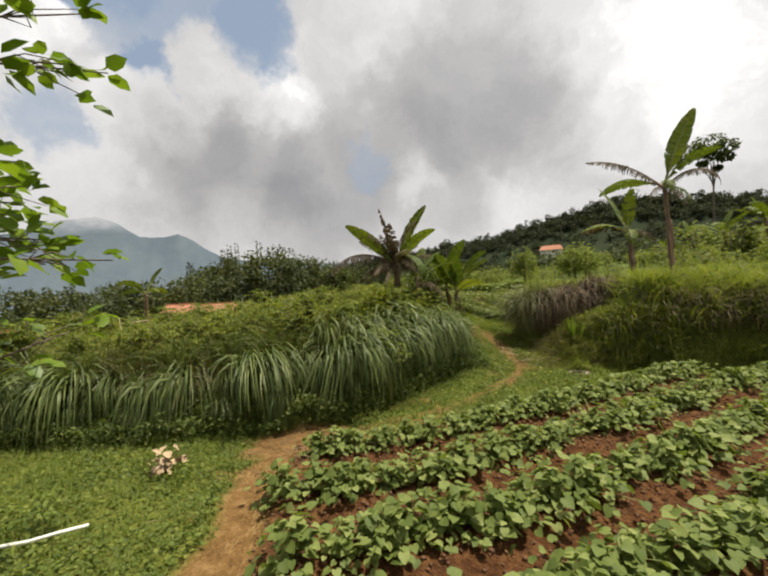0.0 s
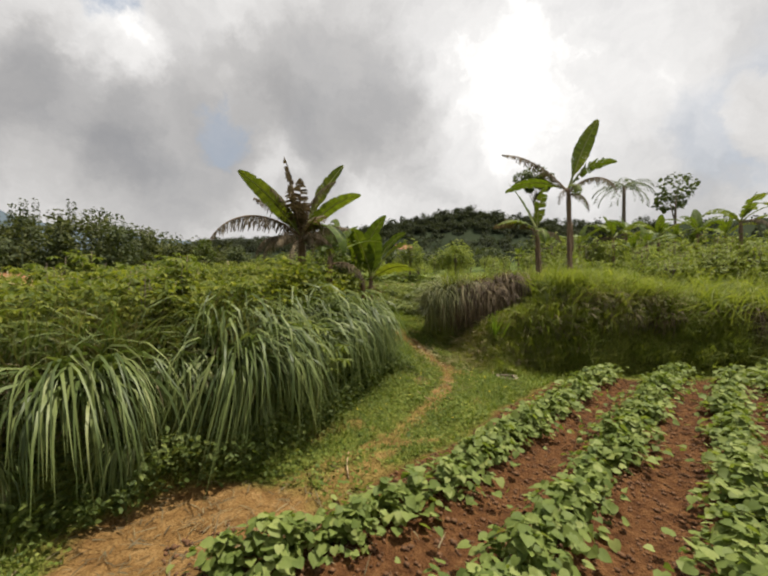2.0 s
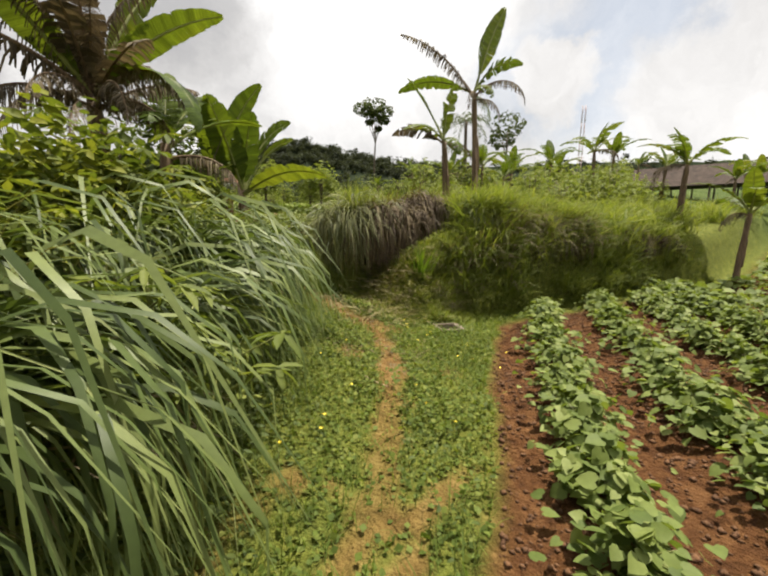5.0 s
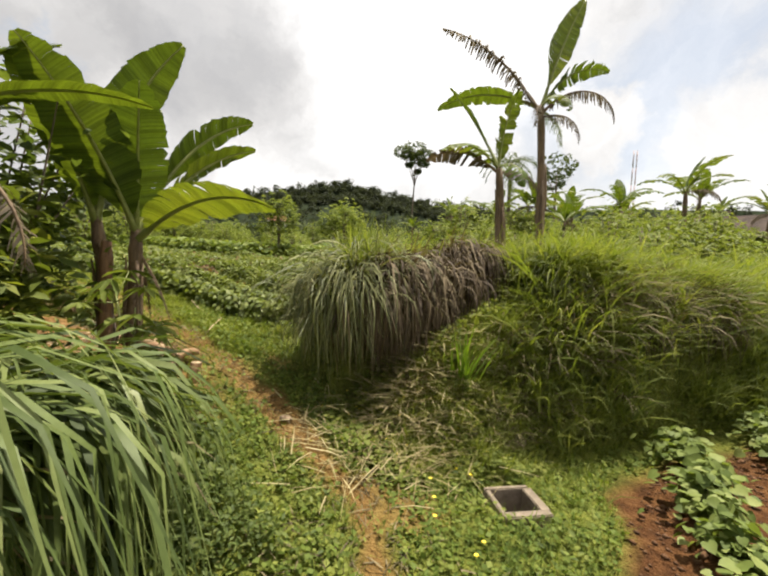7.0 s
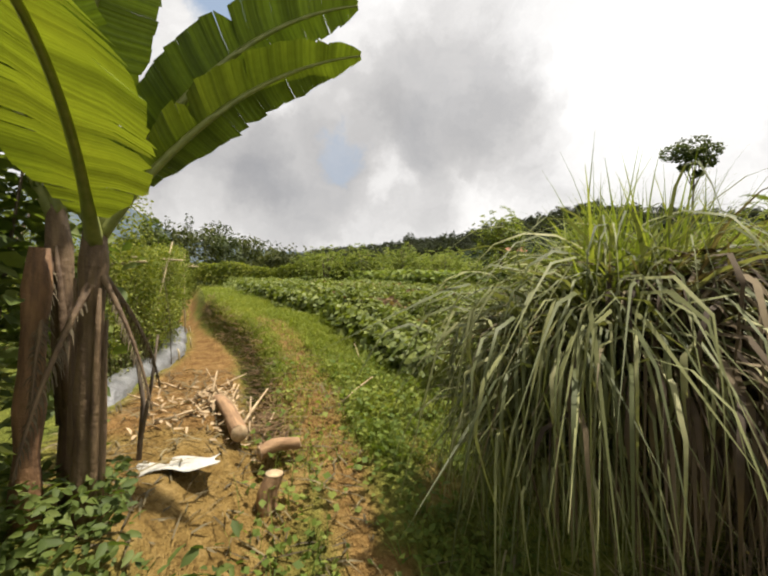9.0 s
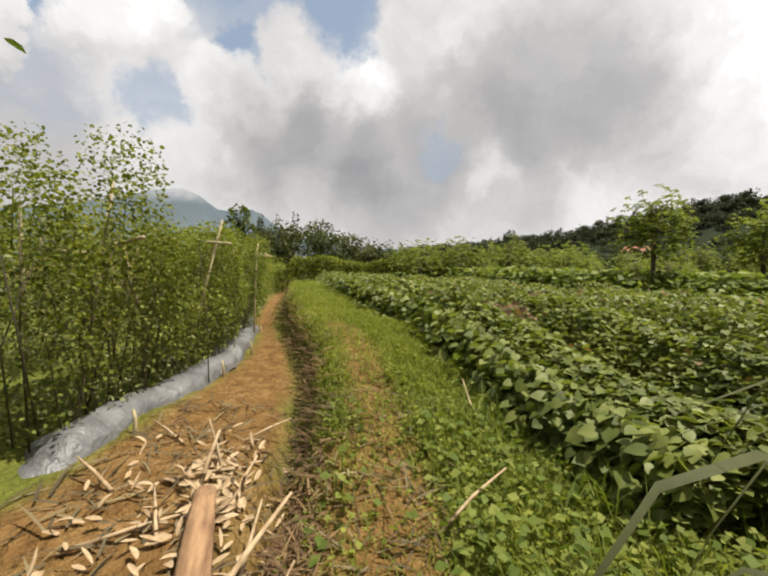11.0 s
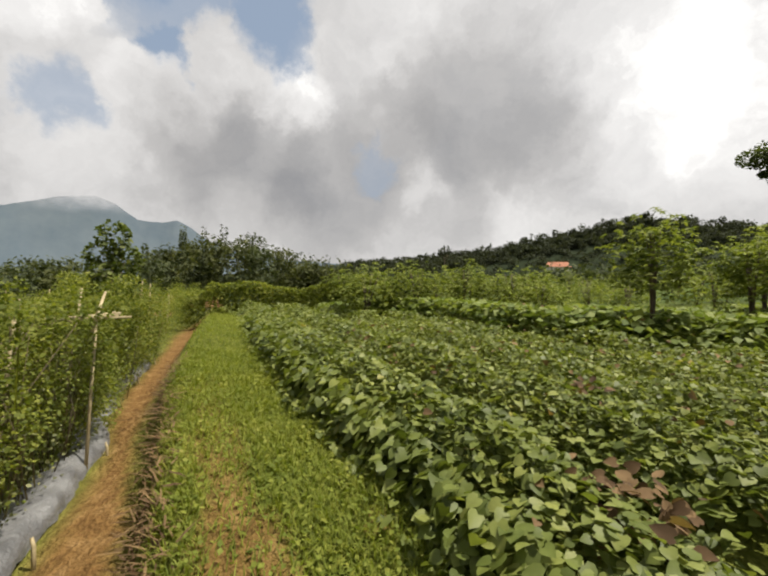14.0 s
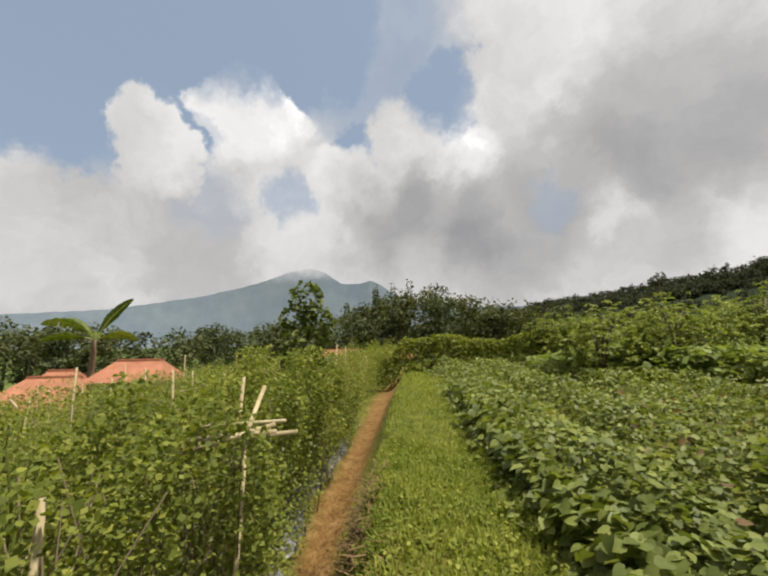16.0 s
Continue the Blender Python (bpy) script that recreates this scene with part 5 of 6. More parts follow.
CLOD = plain_material("clod", (0.055, 0.024, 0.010), (0.17, 0.082, 0.034), 14, 0.95, 0.004)
put("soil_clods", clods.mesh("soil_clods", CLOD), None, "crumbled red-brown clods on the tilled soil", "clods", kind="stuff")

fl = Pile()
x, y = np.concatenate([rng.uniform(1.2, 4.8, 26), rng.normal(4.8, .5, 40)]), np.concatenate([rng.uniform(7.0, 9.2, 26), rng.normal(9.7, .5, 40)])
keep = near_line(x, y, TRAIL) > .25
x, y = x[keep], y[keep]
for ang in np.arange(5) * 1.2566:
    leaves(fl, np.stack([x, y, land(x, y) + .10], 1), np.full(len(x), ang), np.full(len(x), .25), np.full(len(x), .018), "card", .05, 1.3)
put("yellow_flowers", fl.mesh("yellow_flowers", PETAL), None, "small yellow wild flowers in the turf", "flowers", kind="stuff")


# ---- crops ----
def bean_mesh(spread_, n):
    foliage, stems = Pile(), Pile()
    a = rng.uniform(0, 6.28, n)
    r = np.abs(rng.normal(0, spread_, n))
    h = rng.uniform(.03, .34, n) * (1 - .55 * np.clip(r / .4, 0, 1))
    pos = np.stack([np.cos(a) * r * 1.25, np.sin(a) * r * .8, h], 1)
    leaves(foliage, pos, a + rng.normal(0, .7, n), rng.uniform(-.75, .25, n), rng.uniform(.05, .10, n), "heart", .4, 1.05)
    for k in range(9):
        e = pos[rng.integers(n)]
        tube(stems, [(0, 0, -.03), (e[0] * .4, e[1] * .4, e[2] * .8), tuple(e)], [.006, .005, .003], 4)
    return foliage.mesh("foliage", BEAN), stems.mesh("stem", RIB)


BEANS = [bean_mesh(.165, 135) for _ in range(7)]
for k, (_, _, x0, x1) in enumerate(ROWS):
    x = x0
    while x < x1:
        px, py = x + rng.normal(0, .04), row_y(k, x) + rng.normal(0, .05)
        root = empty("bean_plant", px, py, 0, "broad-leaved green bean plant in a tilled row", "crop plant", "bean rows")
        root.matrix_world = pose(px, py, float(land(px, py)) - .01, rng.normal(0, 5), rng.normal(0, 5), rng.uniform(0, 360)) @ Matrix.Scale(rng.uniform(.75, 1.12), 4)
        fo, st_ = BEANS[rng.integers(7)]
        put("foliage", fo, root, kind="stuff")
        put("stem", st_, root)
        x += rng.uniform(.23, .32)
# rows far off on the east field
far_rows = Pile()
for k in range(7):
    x = rng.uniform(9.5, 26, 700)
    y = terrace_y(x) - 1.0 - k * 1.1 + rng.normal(0, .16, len(x)) + (k > 4) * (6.5 + k)
    leaves(far_rows, np.stack([x, y, land(x, y) + rng.uniform(.05, .3, len(x))], 1), rng.uniform(0, 6.28, len(x)), rng.uniform(-.6, .3, len(x)), rng.uniform(.12, .2, len(x)), "heart", .4)
put("far_bean_rows", far_rows.mesh("far_bean_rows", BEAN), None, "more green bean rows on the lower field", "crop", kind="stuff")


def potato_field():
    pile = Pile()
    y = 12.3 + 17.7 * rng.uniform(0, 1, 270000) ** 1.4
    x = potato_x(y) + rng.uniform(-.02, 1, len(y)) * np.interp(y, [12, 14, 20, 30], [5.5, 8.5, 11, 12])
    keep = (y < second_terrace_y(x) + .1) & (x > np.interp(y, [12, 13, 14, 15], [4.5, 4.4, 3.5, -9]))
    keep &= rng.uniform(0, 1, len(x)) < np.interp(np.hypot(x - 4, y - 13), [0, 6, 16], [1, .85, .45])
    x, y = x[keep], y[keep]
    ridge = .5 + .5 * np.sin((x - potato_x(y)) * 2 * np.pi / 1.15 - 1.0)
    top = .02 + .32 * ridge ** .8 + .16 * lattice(x, y, .5, 71) * (.4 + .6 * ridge)
    z = land(x, y, False) + top * (1 - .6 * rng.uniform(0, 1, len(x)) ** 1.6)
    gap = (lattice(x, y, .16, 72) + .5 * lattice(x, y, .4, 73) > .42) & (rng.uniform(0, 1, len(x)) < .25 + 2.6 * ridge)
    x, y, z = x[gap], y[gap], z[gap]
    far = np.interp(y, [13, 20, 30], [1, 1.05, 1.5])
    pos, az, el, size = np.stack([x, y, z], 1), rng.uniform(0, 6.28, len(x)), rng.uniform(-.75, .30, len(x)), rng.uniform(.031, .065, len(x)) * far
    close = (x - potato_x(y) < 2.6) & (y < 18)
    leaves(pile, pos[close], az[close], el[close], size[close], "heart", .42, 1.05)
    leaves(pile, pos[~close], az[~close], el[~close], size[~close] * 1.15, "card", .6, 1.5)
    # hanging edge towards the path
    y = rng.uniform(12.3, 22, 7000)
    x = potato_x(y) + rng.normal(.10, .09, len(y))
    z = land(x, y, False) + rng.uniform(.0, .34, len(x))
    leaves(pile, np.stack([x, y, z], 1), rng.normal(3.3, .7, len(x)), rng.uniform(-1.0, .1, len(x)), rng.uniform(.045, .085, len(x)), "heart", .5, 1.0)
    dead = Pile()
    x = np.concatenate([rng.normal(4.66, .11, 90), rng.normal(5.3, .12, 40), rng.uniform(3.4, 9, 350)])
    y = np.concatenate([rng.normal(14.42, .10, 90), rng.normal(15.9, .12, 40), rng.uniform(13, 21, 350)])
    inside = x > potato_x(y) + .1
    x, y = x[inside], y[inside]
    leaves(dead, np.stack([x, y, land(x, y, False) + rng.uniform(.22, .42, len(x))], 1), rng.uniform(0, 6.28, len(x)), rng.uniform(-.6, .5, len(x)), rng.uniform(.04, .075, len(x)), "heart", .9, .8)
    put("withered_leaves", dead.mesh("withered_leaves", DEADRED), None, "withered red-brown leaves and runners among the vines", "dead leaves", kind="stuff")
    put("sweet_potato_field", pile.mesh("sweet_potato_field", POTATO), None, "dense sweet potato vines with heart-shaped dark green leaves", "crop", kind="stuff")
    pile = Pile()
    x = rng.uniform(2.5, 26, 36000)
    y = second_terrace_y(x) + rng.uniform(0, 1, len(x)) ** 1.3 * 6.0
    z = land(x, y, False) + rng.uniform(.05, .40, len(x))
    leaves(pile, np.stack([x, y, z], 1), rng.uniform(0, 6.28, len(x)), rng.uniform(-.7, .3, len(x)), rng.uniform(.12, .2, len(x)), "card", .45, 1.5)
    put("upper_sweet_potato_field", pile.mesh("upper_sweet_potato_field", BEAN), None, "second terrace of lighter green sweet potato vines", "crop", kind="stuff")


potato_field()


def cassava_mesh(height, width, n, low=-.95, mid=.52, fingers=6, size=(.065, .12)):
    stems, crown = Pile(), Pile()
    for k in range(5):
        a, b = rng.uniform(0, 6.28), rng.uniform(.1, .45) * width
        tube(stems, [(0, 0, -.05), (math.cos(a) * b * .4, math.sin(a) * b * .4, height * .5), (math.cos(a) * b, math.sin(a) * b, height * .85)], [.022, .018, .01], 5)
    th, ph = rng.uniform(0, 6.28, n), np.arccos(rng.uniform(low, 1, n))
    rr = rng.uniform(.55, 1.05, n) * (1 + .25 * np.sin(th * 3 + height * 5))
    pos = np.stack([np.cos(th) * np.sin(ph) * rr * width, np.sin(th) * np.sin(ph) * rr * width, height * mid + np.cos(ph) * rr * height * (.98 - mid)], 1)
    for k in range(fingers):
        leaves(crown, pos, th + (k - (fingers - 1) / 2) * .75, rng.uniform(-.65, .15, n), rng.uniform(*size, n), "card", .35, .75)
    return stems.mesh("stem", BARK), crown.mesh("crown", CASSAVA)


CASSAVAS = [cassava_mesh(1.5, .85, 640), cassava_mesh(1.35, .95, 640), cassava_mesh(1.9, .62, 480, -.85, .60)]
CASSAVAS += [cassava_mesh(h, w, 290, low, mid, 4, (.085, .14)) for h, w, low, mid in ((1.5, .85, -.95, .52), (1.35, .95, -.95, .52), (1.9, .62, -.85, .60))]


def cassava(x, y, s, k):
    root = empty("cassava_shrub", x, y, float(land(x, y, False)) - .03, "leafy yellow-green cassava shrub on the upper terrace", "shrub", "cassava shrubs")
    root.rotation_euler.z, root.scale = rng.uniform(0, 6.28), (s, s, s)
    put("stem", CASSAVAS[k][0], root)
    put("crown", CASSAVAS[k][1], root)


for x, y, s, k in ((8.85, 19.4, 1.12, 2), (11.3, 18.9, 1.15, 2), (11.8, 20.3, 1.1, 2), (4.0, 24.4, 1.15, 0), (5.6, 25.2, 1.1, 1), (7.4, 26.0, 1.15, 0), (7.9, 21.6, .75, 1), (9.2, 25.2, 1.1, 1), (13.5, 21.5, 1.2, 2), (3.2, 29.0, 1.1, 0)):
    cassava(x, y, s, k)
for k in range(70):
    x = rng.uniform(3, 30)
    y = max(float(second_terrace_y(x)) + 4.5, 27 - x * .35) + rng.uniform(0, 20)
    cassava(x, y, rng.uniform(.7, 1.05), int(rng.integers(3, 6)))
for k in range(110):
    x, y = rng.uniform(11.5, 26), rng.uniform(8.2, 18)
    cassava(x, y, rng.uniform(.8, 1.15) if x < 15 else rng.uniform(.9, 1.4), int(rng.integers(3, 6)))


# ---- trellised vines on the west field ----
def vine_rows():
    for r in range(13):
        off = 1.30 * r
        n = int(np.interp(r, [0, 1, 3, 12], [150000, 70000, 20000, 6500]))
        pile = Pile()
        y0 = 12.45 - .55 * r
        y = y0 + rng.uniform(0, 21 + .5 * r, n)
        if r < 2:
            y = np.where(rng.uniform(0, 1, n) < .65, y0 + rng.uniform(0, 8, n), y)
        u = rng.uniform(0, 1, n)
        h = .84 + .40 * lattice(y, y * 0 + r, .8, 81) + .40 * lattice(y, y * 0 + r, .28, 82) ** 2 + .22 * step((15.2 - y) / 1.5) - .12 * (r > 1)
        half = .20 + .08 * u + .28 * lattice(y, u * 1.2 + r, .42, 83)
        side = rng.choice([-1, 1], n) * rng.uniform(.3, 1.05, n)
        x = film_x(np.maximum(y, 12.4)) - .50 + .22 * step((y - 16) / 2) - off + half * side
        z = land(x, y, False) + .10 + u ** .75 * h
        keep = (rng.uniform(0, 1, n) < .42 + .58 * u) & (lattice(y, z * 1.3, .24, 85 + r) + .6 * lattice(y, z, .09, 86) + .18 * rng.uniform(0, 1, n) > (.57 if r == 0 else .66))
        x, y, z = x[keep], y[keep], z[keep]
        size = rng.uniform(.015, .033, len(x)) * np.interp(r, [0, 2, 12], [1, 1.15, 2.2]) * np.interp(y, [12, 20, 34], [1, 1.2, 1.9])
        pos, az, el = np.stack([x, y, z], 1), rng.uniform(0, 6.28, len(x)), rng.uniform(-1.0, .35, len(x))
        for part_, shape in (((y < 14.6) & (r == 0), "oval"), ((y >= 14.6) | (r > 0), "card")):
            leaves(pile, pos[part_], az[part_], el[part_], size[part_], shape, .6, 1.5)
        root = empty("vine_hedge", float(film_x(15)) - .48 - off, 15, 1.0, "trellised hedge of climbing beans with small dull green leaves", "crop row", "vine rows")
        if r < 5:
            shoots = Pile()
            for k in range(90 if r < 2 else 45):
                yy = y0 + rng.uniform(0, 10)
                xx = float(film_x(max(yy, 12.4))) - .50 + .22 * float(step((yy - 16) / 2)) - off + rng.normal(0, .22)
                z0 = float(land(xx, yy, False)) + .10 + .80 + rng.uniform(.0, .30) + .2 * float(step((15.2 - yy) / 1.5))
                tip = np.array([xx + rng.normal(0, .10), yy + rng.normal(0, .12), z0 + rng.uniform(.06, .22)])
                q = rng.uniform(0, 1, (16, 1))
                tube(shoots, [(xx, yy, z0 - .3), (xx, yy, z0), tuple(tip)], [.004, .004, .002], 4)
                at_ = np.array([[xx, yy, z0]]) * (1 - q) + tip * q + rng.normal(0, .035, (16, 3))
                leaves(shoots, at_, rng.uniform(0, 6.28, 16), rng.uniform(-.9, .4, 16), rng.uniform(.018, .034, 16), "oval", .6, 1.5)
            sh = put("new_growth", shoots.mesh("new_growth", VINE), root, "leafy shoots climbing over the top of the trellis", kind="stuff")
            sh.matrix_parent_inverse = Matrix.Translation(root.location).inverted()
        fo = put("foliage", pile.mesh("foliage", VINE), root, kind="stuff")
        fo.matrix_parent_inverse = Matrix.Translation(root.location).inverted()
        if r < 3:
            m = (11000, 6000, 3000)[r]
            dry_ = Pile()
            yy = y0 + rng.uniform(0, 9, m)
            v = rng.uniform(0, 1, m) ** 1.5
            xx = film_x(np.maximum(yy, 12.4)) - .50 + .22 * step((yy - 16) / 2) - off + .34 * rng.uniform(-1, 1, m)
            leaves(dry_, np.stack([xx, yy, land(xx, yy, False) + .08 + v * .9], 1), rng.uniform(0, 6.28, m), rng.uniform(-1.2, .3, m), rng.uniform(.018, .042, m), "card", .8, 1.1)
            fd = put("withered_foliage", dry_.mesh("withered_foliage", FADED), root, "withered straw-coloured leaves low in the hedge", kind="stuff")
            fd.matrix_parent_inverse = Matrix.Translation(root.location).inverted()
        if r < 4:
            tw = Pile()
            for k in range(70 if r else 260):
                yy = rng.uniform(12.5, 22)
                xx = float(film_x(yy)) - .48 - off + rng.normal(.08, .12)
                z0 = float(land(xx, yy, False))
                tube(tw, [(xx, yy, z0), (xx + rng.normal(0, .06), yy + rng.normal(0, .1), z0 + .5), (xx + rng.normal(0, .1), yy + rng.normal(0, .18), z0 + rng.uniform(.8, 1.3))], [.006, .005, .003], 4)
            st_ = put("twining_tangle", tw.mesh("twining_tangle", STRAW), root, "dry straw-coloured twining stems", kind="stuff")
            st_.matrix_parent_inverse = Matrix.Translation(root.location).inverted()


vine_rows()


def cross_hedge():
    """Row that closes the field beyond the end of the path."""
    n = 16000
    t = rng.uniform(0, 1, n)
    x, y = -1.8 + 6.8 * t, 25.7 + 4.6 * t
    u = rng.uniform(0, 1, n)
    h = .85 + .35 * lattice(x, y, .8, 84)
    y = y + rng.normal(0, .18, n)
    z = land(x, y, False) + .05 + u ** .75 * h
    pile = Pile()
    leaves(pile, np.stack([x, y, z], 1), rng.uniform(0, 6.28, n), rng.uniform(-1.0, .35, n), rng.uniform(.05, .10, n), "card", .6, 1.4)
    put("end_hedge", pile.mesh("end_hedge", VINE), None, "low hedge of climbing beans closing the far end of the path", "crop row", "vine rows", kind="stuff")


cross_hedge()

STAKE = Pile()
tube(STAKE, [(0, 0, -.1), (.004, .0, .5), (0, .005, 1.0)], [.014, .013, .011], 6)
STAKE = STAKE.mesh("bamboo_stake", BAMBOO, True)


def pole(x0, y0, z0, x1, y1, z1, name="bamboo_stake", label="pale bamboo stake in the bean trellis", mesh=None):
    v = Vector((x1 - x0, y1 - y0, z1 - z0))
    ob = put(name, mesh or STAKE, None, label, "stake", "trellis stakes")
    ob.matrix_world = Matrix.Translation((x0, y0, z0)) @ v.to_track_quat("Z", "Y").to_matrix().to_4x4() @ Matrix.Diagonal((1, 1, v.length, 1))
    return ob


for r in range(7):
    for y in np.arange(12.8 - .4 * r, 25, 1.35 if r < 3 else 2.0):
        yy = y + rng.normal(0, .15)
        x = float(film_x(max(yy, 12.4))) - .40 - 1.30 * r + rng.normal(0, .06)
        z = float(land(x, yy, False))
        lean = rng.normal(0, .10, 2)
        pole(x, yy, z - .05, x + lean[0], yy + lean[1], z + rng.uniform(1.15, 1.55))
        if rng.uniform() < .35:
            pole(x - .4, yy + rng.normal(0, .3), z + 1.1 + rng.normal(0, .08), x + .45, yy + rng.normal(0, .3), z + 1.15 + rng.normal(0, .08), label="bamboo cross pole tied along the trellis")
# the crossed stakes that stand out of the leaves
sx, sy = 1.40, 16.4
sz = float(land(sx, sy, False))
pole(1.49, 16.22, sz, sx, sy, 2.22)
pole(1.17, 16.18, 2.15, 1.50, 16.49, 2.25)
pole(1.28, 16.30, 2.20, 1.60, 16.54, 2.21)
pole(1.43, 16.31, 2.13, 1.34, 16.60, 2.42)
pole(1.08, 16.39, 2.17, 1.55, 16.43, 2.23)


def film(lengths, label):
    """Plastic mulch film over a low ridge, laid in overlapping lengths whose edge is tucked into the soil and pegged down."""
    root = empty("mulch_film", float(film_x(15)) - .18, 15, float(land(float(film_x(15)) - .38, 15, False)), label, "mulch film")
    away = Matrix.Translation(root.location).inverted()
    prof = np.array([(.13, -.04), (.115, .01), (.10, .04), (.07, .062), (.03, .080), (-.02, .085), (-.07, .075), (-.12, .04), (-.18, .0), (-.26, -.03)])
    k = len(prof)
    for n_, (y0, y1) in enumerate(lengths):
        ys = np.arange(y0, y1, .07)
        v = []
        for y in ys:
            x0 = float(film_x(max(y, 12.4))) - .16 + .035 * math.sin(y * 2.3) + .02 * math.sin(y * 6.1)
            z0 = float(land(x0 - .2, y, False)) + .004 * n_
            z0 -= .13 * (1 - min(1.0, (y - y0) / .25)) + .13 * (1 - min(1.0, (y1 - y) / .25))
            fold = .022 * lattice(np.full(k, y), prof[:, 0], .16, 91) + .018 * np.abs(np.sin(y * 9 + prof[:, 0] * 25))
            v.append(np.stack([x0 + prof[:, 0] + rng.normal(0, .007, k), np.full(k, y) + rng.normal(0, .008, k), z0 + prof[:, 1] + fold + rng.normal(0, .004, k)], 1))
        i = (np.arange(len(ys) - 1)[:, None] * k + np.arange(k - 1)[None]).ravel()
        ob = put("sheet", mesh_of("sheet", np.concatenate(v), np.stack([i, i + k, i + k + 1, i + 1], 1), FILM, True), root)
        ob.matrix_parent_inverse = away
        for y in np.arange(y0 + .5, y1, 1.3):
            x0 = float(film_x(max(y, 12.4))) + .02
            peg = Pile()
            z0 = float(land(x0, y, False))
            tube(peg, [(x0, y, z0 - .1), (x0 - .01, y, z0 + .09), (x0 - .03, y + .01, z0 + .13)], [.012, .011, .008], 6)
            ob = put("peg", peg.mesh("peg", BAMBOO, True), root, "short split bamboo peg")
            ob.matrix_parent_inverse = away


film(((12.35, 14.9), (14.7, 17.5), (17.3, 20.6)), "wrinkled silver-grey plastic mulch film along the bean bed")

# ---- things on the ground ----
def concrete_box():
    root = empty("drain_box", 5.13, 8.68, float(land(5.13, 8.68, False)) - .05, "small open concrete drain box sunk in the turf", "drain box")
    root.rotation_euler.z = radians(-35)
    for nm, sx_, sy_, px, py in (("side", .40, .045, 0, .178), ("side", .42, .075, 0, -.178), ("end", .085, .31, .178, 0), ("end", .045, .31, -.178, 0)):
        ob = put(nm, box_mesh(nm, (sx_, sy_, .46), CONCRETE, .008), root)
        ob.location = (px, py, -.10)
    # near-black slab: shade inside the open box put into its colour
    fl_ = put("dark_water", box_mesh("dark_water", (.305, .305, .02), GLASS_DARK), root, "dark bottom panel standing for the shade inside the box")
    fl_.location = (0, 0, -.26)


concrete_box()


HUSK = plain_material("dry_husk", (0.22, 0.14, 0.07), (0.50, 0.38, 0.23), 16, 0.85, 0.004)
CUT = plain_material("cut_stem", (0.13, 0.065, 0.030), (0.36, 0.22, 0.11), 10, 0.8, 0.008, stretch=(0.5, 4, 4))


def husk_heap():
    """Corn husks, each a curled leaf, with stalks and split stems, along a strip of bare earth."""
    root = empty("husk_heap", 2.85, 12.25, float(land(2.85, 12.25)), "heap of pale dry corn husks and stalks on bare earth", "husk heap")
    kinds = []
    for k in range(8):
        pile = Pile()
        ln, wd, bow = rng.uniform(.035, .085), rng.uniform(.007, .014), rng.uniform(-.3, .9)
        p, th = np.zeros(3), rng.uniform(0, .5)
        ring = []
        for q in range(5):
            w = wd * (.35, .9, 1.0, .8, .15)[q]
            ring += [p + (0, -w, .35 * w), p + (0, 0, -.25 * w), p + (0, w, .35 * w)]
            p = p + ln / 4 * np.array([math.cos(th), 0, math.sin(th)])
            th -= bow / 4
        pile.add(ring, np.array([(3 * q + e, 3 * q + e + 1, 3 * q + e + 4, 3 * q + e + 3) for q in range(4) for e in (0, 1)]))
        kinds.append(pile.mesh("husk", HUSK, True))
    for k in range(250):
        dx, dy = (rng.normal(.15, .10), rng.normal(-.05, .26)) if k < 150 else (rng.uniform(-.40, .40), rng.uniform(-.7, .7))
        ob = put("husk", kinds[rng.integers(8)], root)
        ob.location = (dx - .25 * dy, dy, float(land(2.85 + dx - .25 * dy, 12.25 + dy)) - root.location.z + rng.uniform(.012, .04 if k > 130 else .10))
        ob.rotation_euler = (rng.normal(0, .5), rng.normal(0, .35), rng.uniform(0, 6.28))
    stalks = [(.06, .0, 1.5, .16, .22, .011), (.10, .16, 2.4, .2, .20, .008), (.20, .0, 1.4, .2, .12, .008), (-.30, .0, 2.7, .30, .05, .009), (-.15, .1, .2, .35, .05, .008), (.35, -.55, 1.2, .42, .20, .011), (.42, -.45, 1.7, .35, .16, .008), (.5, -.6, 1.35, .3, .14, .007), (-.2, -.35, .6, .4, .03, .008), (.1, -.3, 2.2, .3, .04, .008), (-.3, .5, 2.6, .35, .03, .008), (.0, .6, .9, .3, .05, .007)]
    for x0, y0, a, ln, up, r_ in stalks:
        t = Pile()
        g0 = float(land(2.85 + x0, 12.25 + y0)) - root.location.z
        tube(t, [(x0, y0, g0 + .01), (x0 + math.cos(a) * ln * .5, y0 + math.sin(a) * ln * .5, g0 + .02 + up * .55), (x0 + math.cos(a) * ln, y0 + math.sin(a) * ln, g0 + .02 + up)], [r_, r_ * .9, r_ * .5], 6)
        put("stalk", t.mesh("stalk", HUSK, True), root)


husk_heap()


